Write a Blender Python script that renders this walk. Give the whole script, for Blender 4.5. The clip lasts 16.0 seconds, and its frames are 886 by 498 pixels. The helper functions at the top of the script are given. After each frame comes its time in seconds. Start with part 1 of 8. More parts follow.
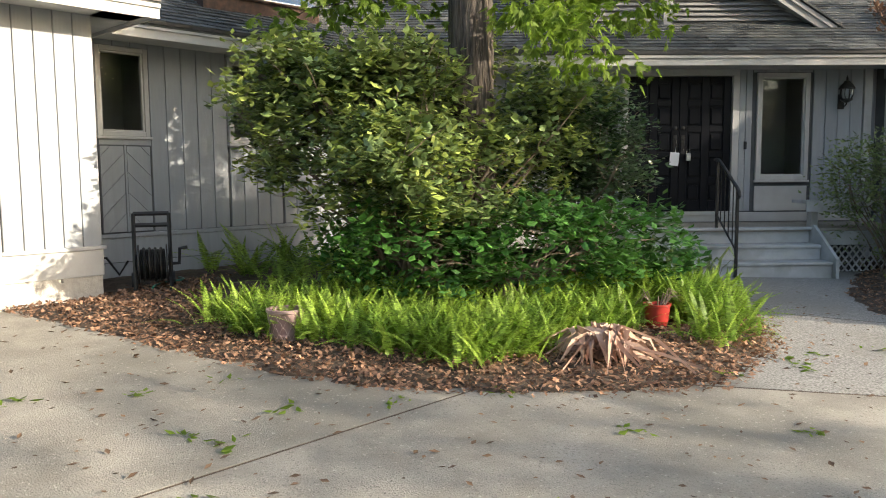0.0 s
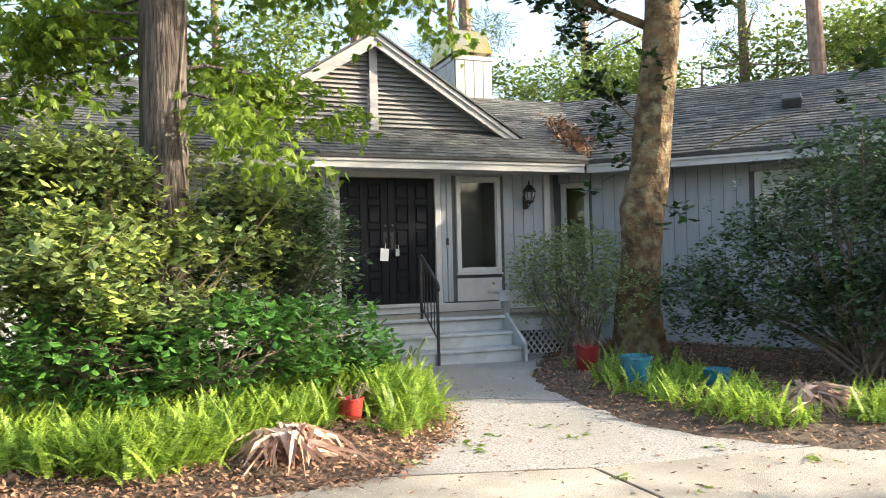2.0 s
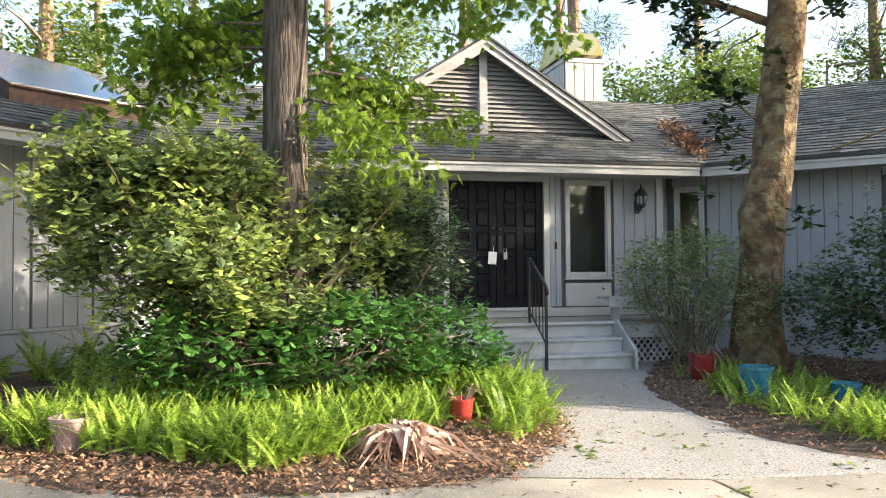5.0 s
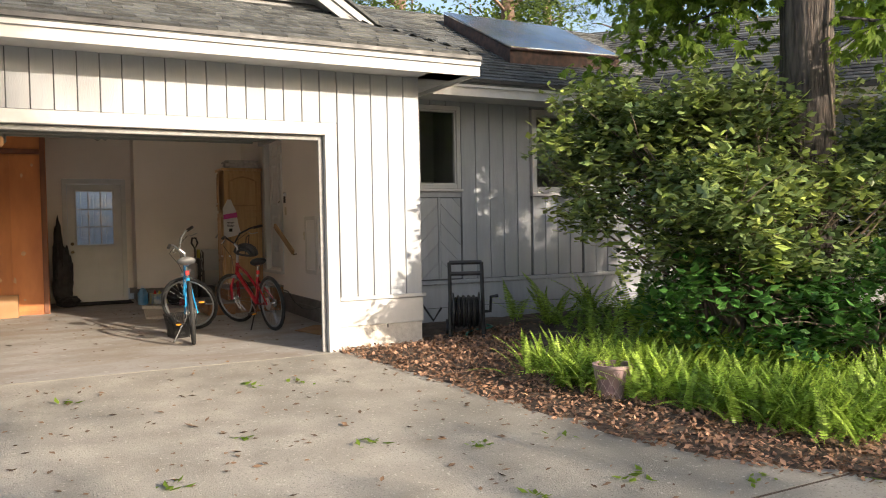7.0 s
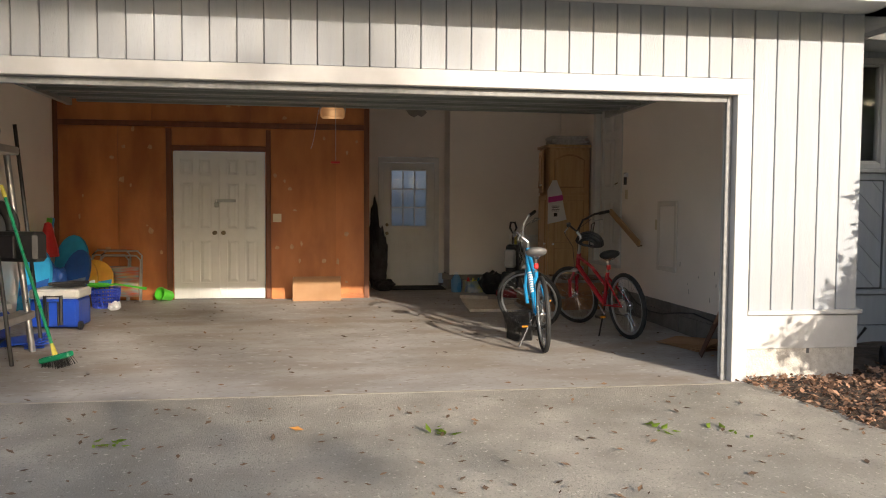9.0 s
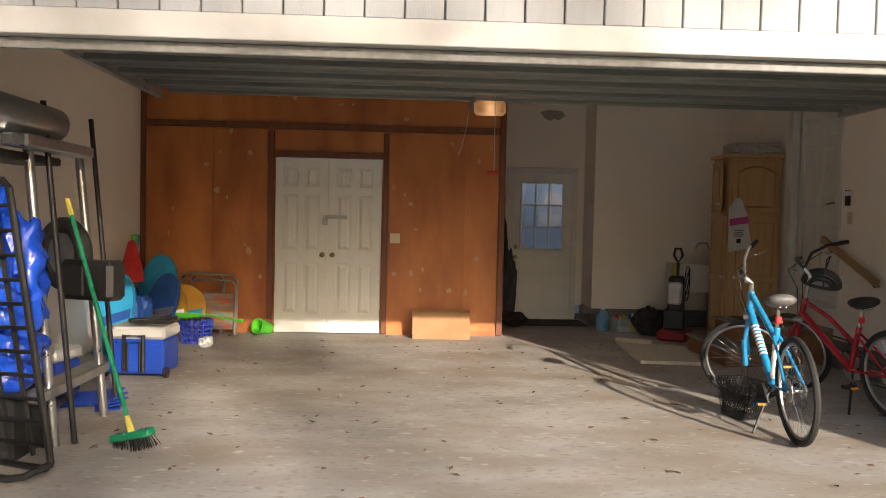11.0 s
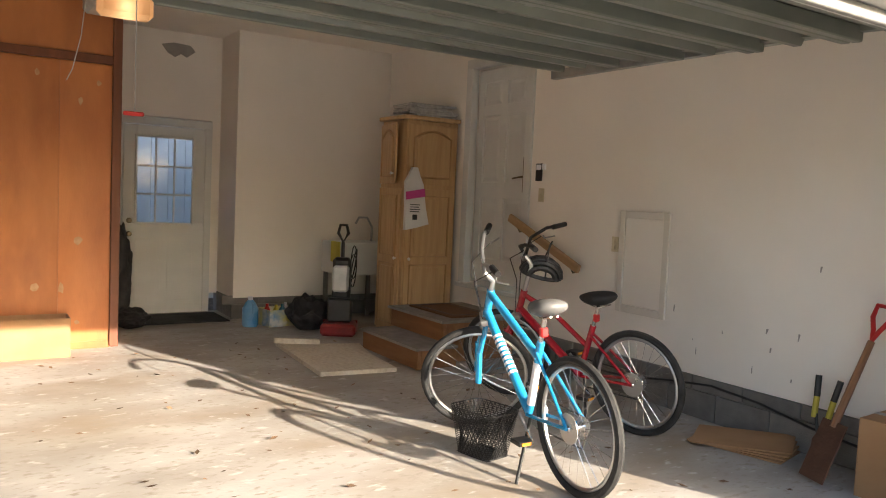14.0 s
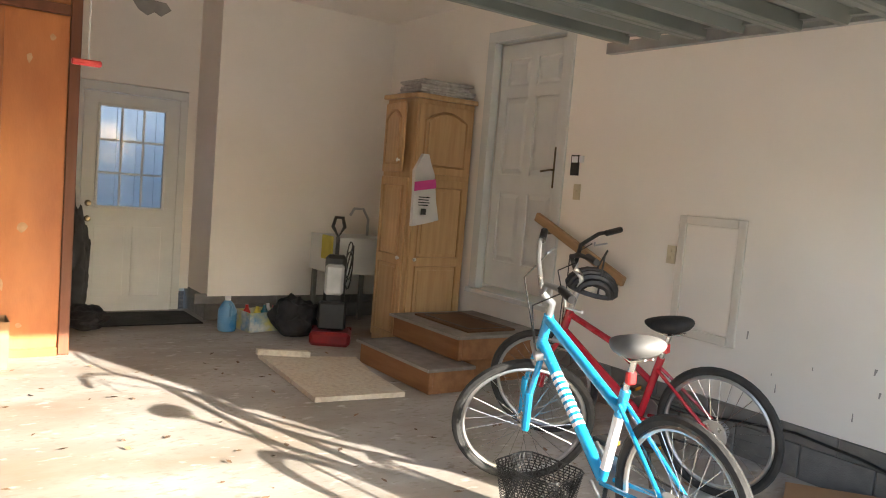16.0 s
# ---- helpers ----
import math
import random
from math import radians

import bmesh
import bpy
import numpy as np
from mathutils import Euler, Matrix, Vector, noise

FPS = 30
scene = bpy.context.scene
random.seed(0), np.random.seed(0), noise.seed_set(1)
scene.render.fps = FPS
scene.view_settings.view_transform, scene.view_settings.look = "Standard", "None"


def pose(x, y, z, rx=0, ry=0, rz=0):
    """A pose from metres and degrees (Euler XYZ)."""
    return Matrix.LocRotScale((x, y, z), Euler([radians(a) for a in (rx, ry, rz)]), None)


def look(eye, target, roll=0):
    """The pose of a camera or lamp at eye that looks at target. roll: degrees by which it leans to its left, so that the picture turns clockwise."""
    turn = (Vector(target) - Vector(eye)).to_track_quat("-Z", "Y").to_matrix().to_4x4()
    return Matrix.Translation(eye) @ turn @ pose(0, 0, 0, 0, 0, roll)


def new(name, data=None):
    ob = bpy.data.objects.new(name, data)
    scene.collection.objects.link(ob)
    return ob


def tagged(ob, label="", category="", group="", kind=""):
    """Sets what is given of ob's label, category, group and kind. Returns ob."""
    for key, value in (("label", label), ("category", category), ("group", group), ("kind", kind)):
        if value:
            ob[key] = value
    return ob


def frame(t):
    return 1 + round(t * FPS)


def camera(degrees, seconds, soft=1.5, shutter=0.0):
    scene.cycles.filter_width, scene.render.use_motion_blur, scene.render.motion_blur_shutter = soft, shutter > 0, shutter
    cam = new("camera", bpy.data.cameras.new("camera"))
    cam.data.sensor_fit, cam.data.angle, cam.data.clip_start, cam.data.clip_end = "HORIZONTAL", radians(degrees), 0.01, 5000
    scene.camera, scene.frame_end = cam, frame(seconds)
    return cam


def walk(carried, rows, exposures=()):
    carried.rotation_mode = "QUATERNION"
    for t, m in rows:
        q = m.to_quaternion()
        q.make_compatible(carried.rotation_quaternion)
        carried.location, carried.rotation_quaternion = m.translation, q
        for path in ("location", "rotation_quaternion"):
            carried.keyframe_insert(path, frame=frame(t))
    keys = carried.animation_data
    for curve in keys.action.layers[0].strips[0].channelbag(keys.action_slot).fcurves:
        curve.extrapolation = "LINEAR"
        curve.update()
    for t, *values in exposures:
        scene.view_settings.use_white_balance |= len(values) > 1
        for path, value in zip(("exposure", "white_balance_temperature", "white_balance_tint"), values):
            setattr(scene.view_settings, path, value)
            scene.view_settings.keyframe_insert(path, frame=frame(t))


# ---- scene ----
cam = camera(60.2, 16.0, soft=1.05)
METRES, EYE, TILT, LEAN, TURN = 8.55, 1.2, 0.0, 0.0, 43.2
ROWS = [
    (0.0, 0.0, 0.0, 0.0, -0.04, -5.49, 0.47),
    (0.5, 0.0232, -0.005, -0.0009, -10.21, -5.16, -0.02),
    (1.0, 0.0404, -0.0131, 0.0025, -14.41, -2.93, 0.11),
    (1.5, 0.0474, -0.0173, 0.005, -17.19, -0.5, 0.8),
    (2.0, 0.0486, -0.0211, 0.0062, -19.04, 1.11, 1.37),
    (2.5, 0.049, -0.0223, 0.0061, -19.82, 1.76, 1.57),
    (3.0, 0.0468, -0.0223, 0.0048, -19.44, 1.73, 1.42),
    (5.5, 0.0329, -0.0187, 0.0033, -6.3, 1.26, 0.25),
    (6.0, 0.0158, -0.0146, 0.0047, 0.71, 0.48, 0.21),
    (6.5, -0.0167, -0.0066, 0.0068, 9.96, -0.67, 0.5),
    (7.0, -0.0578, 0.0151, 0.0034, 19.61, -1.73, 1.06),
    (7.5, -0.1064, 0.0388, 0.003, 27.24, -2.72, 1.52),
    (8.0, -0.1558, 0.067, 0.003, 32.4, -3.2, 1.27),
    (8.5, -0.2057, 0.0911, 0.0073, 35.7, -3.09, 0.5),
    (9.0, -0.2609, 0.1179, 0.0087, 38.59, -2.88, -0.32),
    (9.5, -0.3162, 0.1466, 0.0109, 41.74, -2.55, -0.89),
    (10.0, -0.3725, 0.1722, 0.0142, 44.68, -2.14, -1.22),
    (12.5, -0.5819, 0.2962, 0.0267, 38.36, -1.43, -2.14),
    (13.0, -0.6059, 0.3218, 0.0283, 30.78, -2.3, -2.15),
    (13.5, -0.631, 0.347, 0.0295, 22.0, -3.21, -2.31),
    (14.0, -0.6498, 0.376, 0.0267, 14.23, -3.88, -2.6),
    (14.5, -0.6703, 0.3996, 0.0278, 8.04, -4.31, -3.05),
    (15.0, -0.6921, 0.4286, 0.0289, 4.56, -4.5, -3.71),
    (15.5, -0.701, 0.4515, 0.0292, 6.29, -4.52, -4.21),
    (16.0, -0.7175, 0.4778, 0.0281, 12.13, -4.63, -4.69),
]
walk(cam, [(t, pose(0, 0, EYE, TILT, LEAN, TURN) @ pose(METRES * x, METRES * y, METRES * z, 90 + pitch, roll, yaw)) for t, x, y, z, yaw, pitch, roll in ROWS],
     exposures=[(0.0, 1.75, 6500, 9), (0.5, 2.1, 6500, 9), (1.0, 2.35, 6600, 10), (3.0, 2.62, 6700, 10), (6.0, 2.2, 6600, 12), (6.5, 1.92, 6600, 13), (7.5, 1.4, 6400, 13), (10.0, 1.25, 6250, 13), (12.5, 2.25, 6650, 15), (13.5, 2.45, 6350, 12), (14.5, 2.85, 6450, 12), (15.0, 3.0, 6850, 13), (15.5, 3.1, 6700, 13), (16.0, 3.2, 6050, 10)])

# ---- world and sun ----
SUN_DIR = Vector((0.92, 0.39, 0.325)).normalized()
world = bpy.data.worlds.new("world")
scene.world = world
world.use_nodes = True
wn = world.node_tree
sky = wn.nodes.new("ShaderNodeTexSky")
sky.sky_type = "NISHITA"
sky.sun_disc = False
sky.sun_elevation = math.asin(SUN_DIR.z)
sky.sun_rotation = math.atan2(SUN_DIR.x, SUN_DIR.y)
sky.dust_density = 3.0
sky.ozone_density = 0.4
sky.air_density = 1.0
wn.links.new(sky.outputs[0], wn.nodes["Background"].inputs[0])
wn.nodes["Background"].inputs[1].default_value = 0.107
sun_data = bpy.data.lights.new("sun", "SUN")
sun_data.energy = 3.0
sun_data.angle = radians(0.55)
sun_data.color = (1.0, 0.87, 0.69)
sun = new("sun", sun_data)
sun.matrix_world = look(SUN_DIR * 50, (0, 0, 0))


# ---- mesh helpers ----
class Mesh:
    """Collects corners and faces, each shape placed through the pose xf."""

    def __init__(self, xf=None):
        self.v, self.f, self.xf = [], [], xf or Matrix()

    def add(self, verts, faces):
        n = len(self.v)
        self.v += [self.xf @ Vector(p) for p in verts]
        self.f += [[i + n for i in f] for f in faces]
        return self

    def box(self, x0, y0, z0, x1, y1, z1, bevel=0.0, m=None):
        c = ((x0 + x1) / 2, (y0 + y1) / 2, (z0 + z1) / 2)
        h = (abs(x1 - x0) / 2, abs(y1 - y0) / 2, abs(z1 - z0) / 2)
        m = m or Matrix()
        b = min(bevel, min(h) * 0.45)
        if b <= 0:
            pts = [(sx * h[0], sy * h[1], sz * h[2]) for sz in (-1, 1) for sy in (-1, 1) for sx in (-1, 1)]
            faces = [(0, 2, 3, 1), (4, 5, 7, 6), (0, 1, 5, 4), (2, 6, 7, 3), (0, 4, 6, 2), (1, 3, 7, 5)]
            return self.add([m @ (Vector(c) + Vector(p)) for p in pts], faces)
        bm = bmesh.new()
        bmesh.ops.create_cube(bm, size=1.0)
        for v in bm.verts:
            v.co = Vector((v.co.x * 2 * h[0], v.co.y * 2 * h[1], v.co.z * 2 * h[2]))
        bmesh.ops.bevel(bm, geom=list(bm.edges), offset=b, segments=1, affect="EDGES")
        bm.verts.index_update()
        self.add([m @ (Vector(c) + v.co) for v in bm.verts], [[v.index for v in f.verts] for f in bm.faces])
        bm.free()
        return self

    def tube(self, path, r, sides=8, closed=False, cap=True):
        pts = [Vector(p) for p in path]
        n = len(pts)
        rs = r if isinstance(r, (list, tuple)) else [r] * n
        verts, faces, up = [], [], None
        for i, p in enumerate(pts):
            a = pts[(i - 1) % n] if (closed or i > 0) else p
            b = pts[(i + 1) % n] if (closed or i < n - 1) else p
            d = (b - a).normalized()
            if up is None:
                up = Vector((0, 0, 1)) if abs(d.z) < 0.9 else Vector((1, 0, 0))
            s = d.cross(up).normalized()
            up = s.cross(d).normalized()
            for k in range(sides):
                w = 2 * math.pi * k / sides
                verts.append(p + rs[i] * (math.cos(w) * s + math.sin(w) * up))
        for i in range(n if closed else n - 1):
            j = (i + 1) % n
            for k in range(sides):
                k2 = (k + 1) % sides
                faces.append((i * sides + k, i * sides + k2, j * sides + k2, j * sides + k))
        if cap and not closed:
            faces.append(tuple(range(sides))[::-1])
            faces.append(tuple(range((n - 1) * sides, n * sides)))
        return self.add(verts, faces)

    def lathe(self, profile, sides=20, m=None):
        m = m or Matrix()
        verts, faces = [], []
        for r, z in profile:
            for k in range(sides):
                w = 2 * math.pi * k / sides
                verts.append(m @ Vector((r * math.cos(w), r * math.sin(w), z)))
        for i in range(len(profile) - 1):
            for k in range(sides):
                k2 = (k + 1) % sides
                faces.append((i * sides + k, i * sides + k2, (i + 1) * sides + k2, (i + 1) * sides + k))
        faces.append(tuple(range(sides))[::-1])
        faces.append(tuple(range((len(profile) - 1) * sides, len(profile) * sides)))
        return self.add(verts, faces)

    def prism(self, poly, a, b, axis="z"):
        """A flat outline pulled from a to b along an axis."""
        def at(p, t):
            return {"z": (p[0], p[1], t), "y": (p[0], t, p[1]), "x": (t, p[0], p[1])}[axis]
        n = len(poly)
        verts = [at(p, a) for p in poly] + [at(p, b) for p in poly]
        faces = [tuple(range(n))[::-1], tuple(range(n, 2 * n))] + [(i, (i + 1) % n, n + (i + 1) % n, n + i) for i in range(n)]
        return self.add(verts, faces)

    def slab(self, top, thick):
        """A sheet of any tilt, its top given corner by corner, with a thickness straight down."""
        n = len(top)
        verts = [Vector(p) for p in top] + [Vector(p) - Vector((0, 0, thick)) for p in top]
        faces = [tuple(range(n)), tuple(range(n, 2 * n))[::-1]] + [(i, n + i, n + (i + 1) % n, (i + 1) % n) for i in range(n)]
        return self.add(verts, faces)

    def ball(self, c, r, m=None, seg=12, rings=8):
        rr = (r, r, r) if isinstance(r, (int, float)) else r
        m = m or Matrix()
        verts, faces = [], []
        for i in range(rings + 1):
            a = math.pi * i / rings
            for k in range(seg):
                w = 2 * math.pi * k / seg
                verts.append(m @ (Vector(c) + Vector((rr[0] * math.sin(a) * math.cos(w), rr[1] * math.sin(a) * math.sin(w), rr[2] * math.cos(a)))))
        for i in range(rings):
            for k in range(seg):
                k2 = (k + 1) % seg
                faces.append((i * seg + k, (i + 1) * seg + k, (i + 1) * seg + k2, i * seg + k2))
        return self.add(verts, faces)

    def data(self, name, smooth=False):
        me = bpy.data.meshes.new(name)
        me.from_pydata([tuple(p) for p in self.v], [], self.f)
        bm = bmesh.new()
        bm.from_mesh(me)
        bmesh.ops.remove_doubles(bm, verts=bm.verts, dist=1e-5)
        bmesh.ops.recalc_face_normals(bm, faces=bm.faces)
        bm.to_mesh(me)
        bm.free()
        if smooth:
            me.shade_smooth()
            me.set_sharp_from_angle(angle=radians(40))
        return me


def part(name, mesh, material, parent=None, label="", smooth=False):
    """One mesh object, under a thing or a part, or at top level."""
    me = mesh if isinstance(mesh, bpy.types.Mesh) else mesh.data(name, smooth)
    if not me.materials:
        me.materials.append(material)
    ob = new(name, me)
    if parent:
        ob.parent = parent
    return tagged(ob, label)


def thing(name, m, label, category, group="", kind=""):
    ob = new(name)
    ob.empty_display_size = 0.1
    ob.matrix_world = m
    return tagged(ob, label, category, group, kind)


def solid(name, mesh, material, label, category, group="", kind="", smooth=False):
    """A thing of one mesh."""
    return tagged(part(name, mesh, material, None, label, smooth), label, category, group, kind)


def merged(name, tverts, tfaces, mats, material, smooth=False):
    """Many copies of one small shape in one mesh. mats: an array (n, 4, 4)."""
    tv = np.array(tverts, float)
    mats = np.array(mats, float)
    n, k = len(mats), len(tv)
    hom = np.concatenate([tv, np.ones((k, 1))], 1)
    pts = np.einsum("nij,kj->nki", mats, hom)[:, :, :3].reshape(-1, 3)
    me = bpy.data.meshes.new(name)
    sizes = np.array([len(f) for f in tfaces])
    flat = np.concatenate([np.array(f) for f in tfaces])
    loops = (flat[None, :] + (np.arange(n) * k)[:, None]).reshape(-1)
    totals = np.tile(sizes, n)
    starts = np.concatenate([[0], np.cumsum(totals)[:-1]])
    me.vertices.add(len(pts))
    me.vertices.foreach_set("co", pts.reshape(-1))
    me.loops.add(len(loops))
    me.loops.foreach_set("vertex_index", loops.astype(np.int32))
    me.polygons.add(len(totals))
    me.polygons.foreach_set("loop_start", starts.astype(np.int32))
    me.polygons.foreach_set("loop_total", totals.astype(np.int32))
    me.update(calc_edges=True)
    me.validate()
    if smooth:
        me.shade_smooth()
    me.materials.append(material)
    return me


def joined(name, meshes, material):
    """Puts several meshes together in one."""
    bm = bmesh.new()
    for me in meshes:
        bm.from_mesh(me)
    out = bpy.data.meshes.new(name)
    bm.to_mesh(out)
    bm.free()
    out.materials.append(material)
    return out


def turns(pos, yaw, pitch, roll, size):
    """Arrays of places, angles in radians and sizes, as matrices (n, 4, 4)."""
    cz, sz, cx, sx, cy, sy = np.cos(yaw), np.sin(yaw), np.cos(pitch), np.sin(pitch), np.cos(roll), np.sin(roll)
    n = len(yaw)
    z, o = np.zeros(n), np.ones(n)
    rz = np.stack([np.stack([cz, -sz, z], -1), np.stack([sz, cz, z], -1), np.stack([z, z, o], -1)], 1)
    rx = np.stack([np.stack([o, z, z], -1), np.stack([z, cx, -sx], -1), np.stack([z, sx, cx], -1)], 1)
    ry = np.stack([np.stack([cy, z, sy], -1), np.stack([z, o, z], -1), np.stack([-sy, z, cy], -1)], 1)
    m = np.zeros((n, 4, 4))
    m[:, :3, :3] = (rz @ rx @ ry) * np.asarray(size).reshape(n, 1, 1)
    m[:, :3, 3] = pos
    m[:, 3, 3] = 1
    return m


# ---- materials ----
def mk(name, c1, c2=None, scale=4.0, rough=0.6, metal=0.0, bump=0.0, bump_scale=60.0, island=0.0, rand=0.0, c3=None, c3_scale=0.8, stretch=(1, 1, 1), contrast=(0.35, 0.65), trans=0.0, rough_var=0.1, coat=0.0, spec=0.5, speck=None):
    """A procedural surface: two colours mixed by noise, a third in larger stains, fine relief, and a change of tone from piece to piece."""
    mat = bpy.data.materials.new(name)
    mat.use_nodes = True
    nt = mat.node_tree
    N, L = nt.nodes, nt.links
    bsdf = N["Principled BSDF"]
    bsdf.inputs["Roughness"].default_value = rough
    bsdf.inputs["Metallic"].default_value = metal
    bsdf.inputs["Specular IOR Level"].default_value = spec
    bsdf.inputs["Coat Weight"].default_value = coat
    co = N.new("ShaderNodeTexCoord")
    mp = N.new("ShaderNodeMapping")
    mp.inputs["Scale"].default_value = stretch
    L.new(co.outputs["Object"], mp.inputs[0])

    def noise_node(sc, detail=5.0):
        t = N.new("ShaderNodeTexNoise")
        t.inputs["Scale"].default_value = sc
        t.inputs["Detail"].default_value = detail
        L.new(mp.outputs[0], t.inputs["Vector"])
        return t

    def ramp(t, lo, hi):
        r = N.new("ShaderNodeMapRange")
        r.inputs["From Min"].default_value, r.inputs["From Max"].default_value = lo, hi
        L.new(t.outputs[0], r.inputs[0])
        return r

    def mix(a, b, fac, mode="MIX"):
        x = N.new("ShaderNodeMix")
        x.data_type, x.blend_type = "RGBA", mode
        for sock, val in ((x.inputs[6], a), (x.inputs[7], b)):
            if isinstance(val, tuple):
                sock.default_value = (*val, 1)
            else:
                L.new(val, sock)
        if isinstance(fac, float):
            x.inputs[0].default_value = fac
        else:
            L.new(fac, x.inputs[0])
        return x.outputs[2]

    c2 = c2 or tuple(v * 0.8 for v in c1)
    n1 = noise_node(scale)
    col = mix(c1, c2, ramp(n1, *contrast).outputs[0])
    if c3:
        col = mix(col, c3, ramp(noise_node(c3_scale, 6), 0.48, 0.72).outputs[0])
    if speck:
        col = mix(col, speck[0], ramp(noise_node(speck[1], 3), 0.56, 0.70).outputs[0])
        col = mix(col, tuple(min(1.0, v * 1.22) for v in c1), ramp(noise_node(speck[1] * 0.6, 3), 0.62, 0.74).outputs[0])
    if island or rand:
        if island:
            g = N.new("ShaderNodeNewGeometry")
            out = g.outputs["Random Per Island"]
        else:
            g = N.new("ShaderNodeObjectInfo")
            out = g.outputs["Random"]
        amt = island or rand
        r = N.new("ShaderNodeMapRange")
        r.inputs["To Min"].default_value, r.inputs["To Max"].default_value = 1 - amt, 1 + amt
        L.new(out, r.inputs[0])
        hs = N.new("ShaderNodeHueSaturation")
        L.new(r.outputs[0], hs.inputs["Value"])
        L.new(col, hs.inputs["Color"])
        col = hs.outputs[0]
    L.new(col, bsdf.inputs["Base Color"])
    if rough_var:
        rr = ramp(noise_node(scale * 0.7), 0.3, 0.7)
        rr.inputs["To Min"].default_value, rr.inputs["To Max"].default_value = max(0.02, rough - rough_var), min(1, rough + rough_var)
        L.new(rr.outputs[0], bsdf.inputs["Roughness"])
    if bump:
        b = N.new("ShaderNodeBump")
        b.inputs["Strength"].default_value = min(1.0, bump)
        b.inputs["Distance"].default_value = 0.01 if bump < 1.5 else 0.05
        L.new(noise_node(bump_scale, 4).outputs[0], b.inputs["Height"])
        L.new(b.outputs[0], bsdf.inputs["Normal"])
    if trans:
        t = N.new("ShaderNodeBsdfTranslucent")
        L.new(col, t.inputs[0])
        ms = N.new("ShaderNodeMixShader")
        ms.inputs[0].default_value = trans
        L.new(bsdf.outputs[0], ms.inputs[1])
        L.new(t.outputs[0], ms.inputs[2])
        L.new(ms.outputs[0], N["Material Output"].inputs[0])
    return mat


def glass_pane(name, tint=(0.9, 0.95, 0.95), ior=1.45):
    mat = bpy.data.materials.new(name)
    mat.use_nodes = True
    b = mat.node_tree.nodes["Principled BSDF"]
    b.inputs["Base Color"].default_value = (*tint, 1)
    b.inputs["Roughness"].default_value = 0.02
    b.inputs["Transmission Weight"].default_value = 1.0
    b.inputs["IOR"].default_value = ior
    return mat


def glow(name, colour, strength):
    mat = bpy.data.materials.new(name)
    mat.use_nodes = True
    b = mat.node_tree.nodes["Principled BSDF"]
    b.inputs["Base Color"].default_value = (*colour, 1)
    b.inputs["Emission Color"].default_value = (*colour, 1)
    b.inputs["Emission Strength"].default_value = strength
    return mat


M_SIDING = mk("painted_siding", (0.375, 0.40, 0.43), (0.33, 0.355, 0.385), 3, 0.6, bump=0.25, bump_scale=40, stretch=(6, 6, 0.6), rand=0.05, c3=(0.36, 0.375, 0.39), c3_scale=1.6)
M_TRIM = mk("trim_paint", (0.54, 0.54, 0.535), (0.47, 0.47, 0.465), 5, 0.55, bump=0.15, bump_scale=30, c3=(0.48, 0.48, 0.46), c3_scale=2.0)
M_GROOVE = mk("groove_paint", (0.11, 0.115, 0.12), (0.08, 0.085, 0.09), 5, 0.8)
M_LOUV = mk("louvre_paint", (0.27, 0.27, 0.265), (0.21, 0.21, 0.205), 6, 0.7, bump=0.2, bump_scale=40, stretch=(0.6, 4, 4), rand=0.08)
M_FOUND = mk("stucco_base", (0.58, 0.55, 0.50), (0.48, 0.45, 0.40), 18, 0.9, bump=0.8, bump_scale=70)
M_SHINGLE = mk("shingle_grey", (0.105, 0.112, 0.112), (0.065, 0.07, 0.07), 9, 0.9, bump=0.7, bump_scale=220, island=0.42, c3=(0.12, 0.122, 0.112), c3_scale=0.9)
M_SHINGLE1 = mk("shingle_grey_piece", (0.105, 0.112, 0.112), (0.065, 0.07, 0.07), 9, 0.9, bump=0.7, bump_scale=220, rand=0.42, c3=(0.12, 0.122, 0.112), c3_scale=0.9)
M_FLASH = mk("dark_drip_edge", (0.03, 0.03, 0.032), (0.05, 0.05, 0.05), 10, 0.5)
M_CONC = mk("driveway_concrete", (0.40, 0.375, 0.325), (0.26, 0.242, 0.205), 2.6, 0.9, bump=1.0, bump_scale=110, c3=(0.19, 0.18, 0.155), c3_scale=0.6, contrast=(0.3, 0.7), speck=((0.22, 0.205, 0.175), 70))
M_AGG = mk("aggregate_concrete", (0.42, 0.41, 0.39), (0.17, 0.165, 0.155), 60, 0.9, bump=0.9, bump_scale=110, c3=(0.25, 0.24, 0.21), c3_scale=0.8)
M_GARFLOOR = mk("garage_slab", (0.40, 0.385, 0.365), (0.30, 0.28, 0.25), 2.6, 0.72, bump=0.2, bump_scale=60, c3=(0.26, 0.21, 0.155), c3_scale=1.6, stretch=(1, 0.45, 1), speck=((0.27, 0.24, 0.2), 34))
M_DIRT = mk("dark_soil", (0.09, 0.065, 0.045), (0.05, 0.035, 0.025), 14, 0.95, bump=1.0, bump_scale=40, c3=(0.14, 0.10, 0.07), c3_scale=6)
M_CHIP = mk("leaf_mulch", (0.36, 0.21, 0.13), (0.21, 0.12, 0.075), 6, 0.85, island=0.55, trans=0.1)
M_DRYWALL = mk("cream_wall", (0.87, 0.82, 0.755), (0.84, 0.79, 0.725), 1.5, 0.75, bump=0.06, bump_scale=90, c3=(0.79, 0.74, 0.67), c3_scale=0.9)
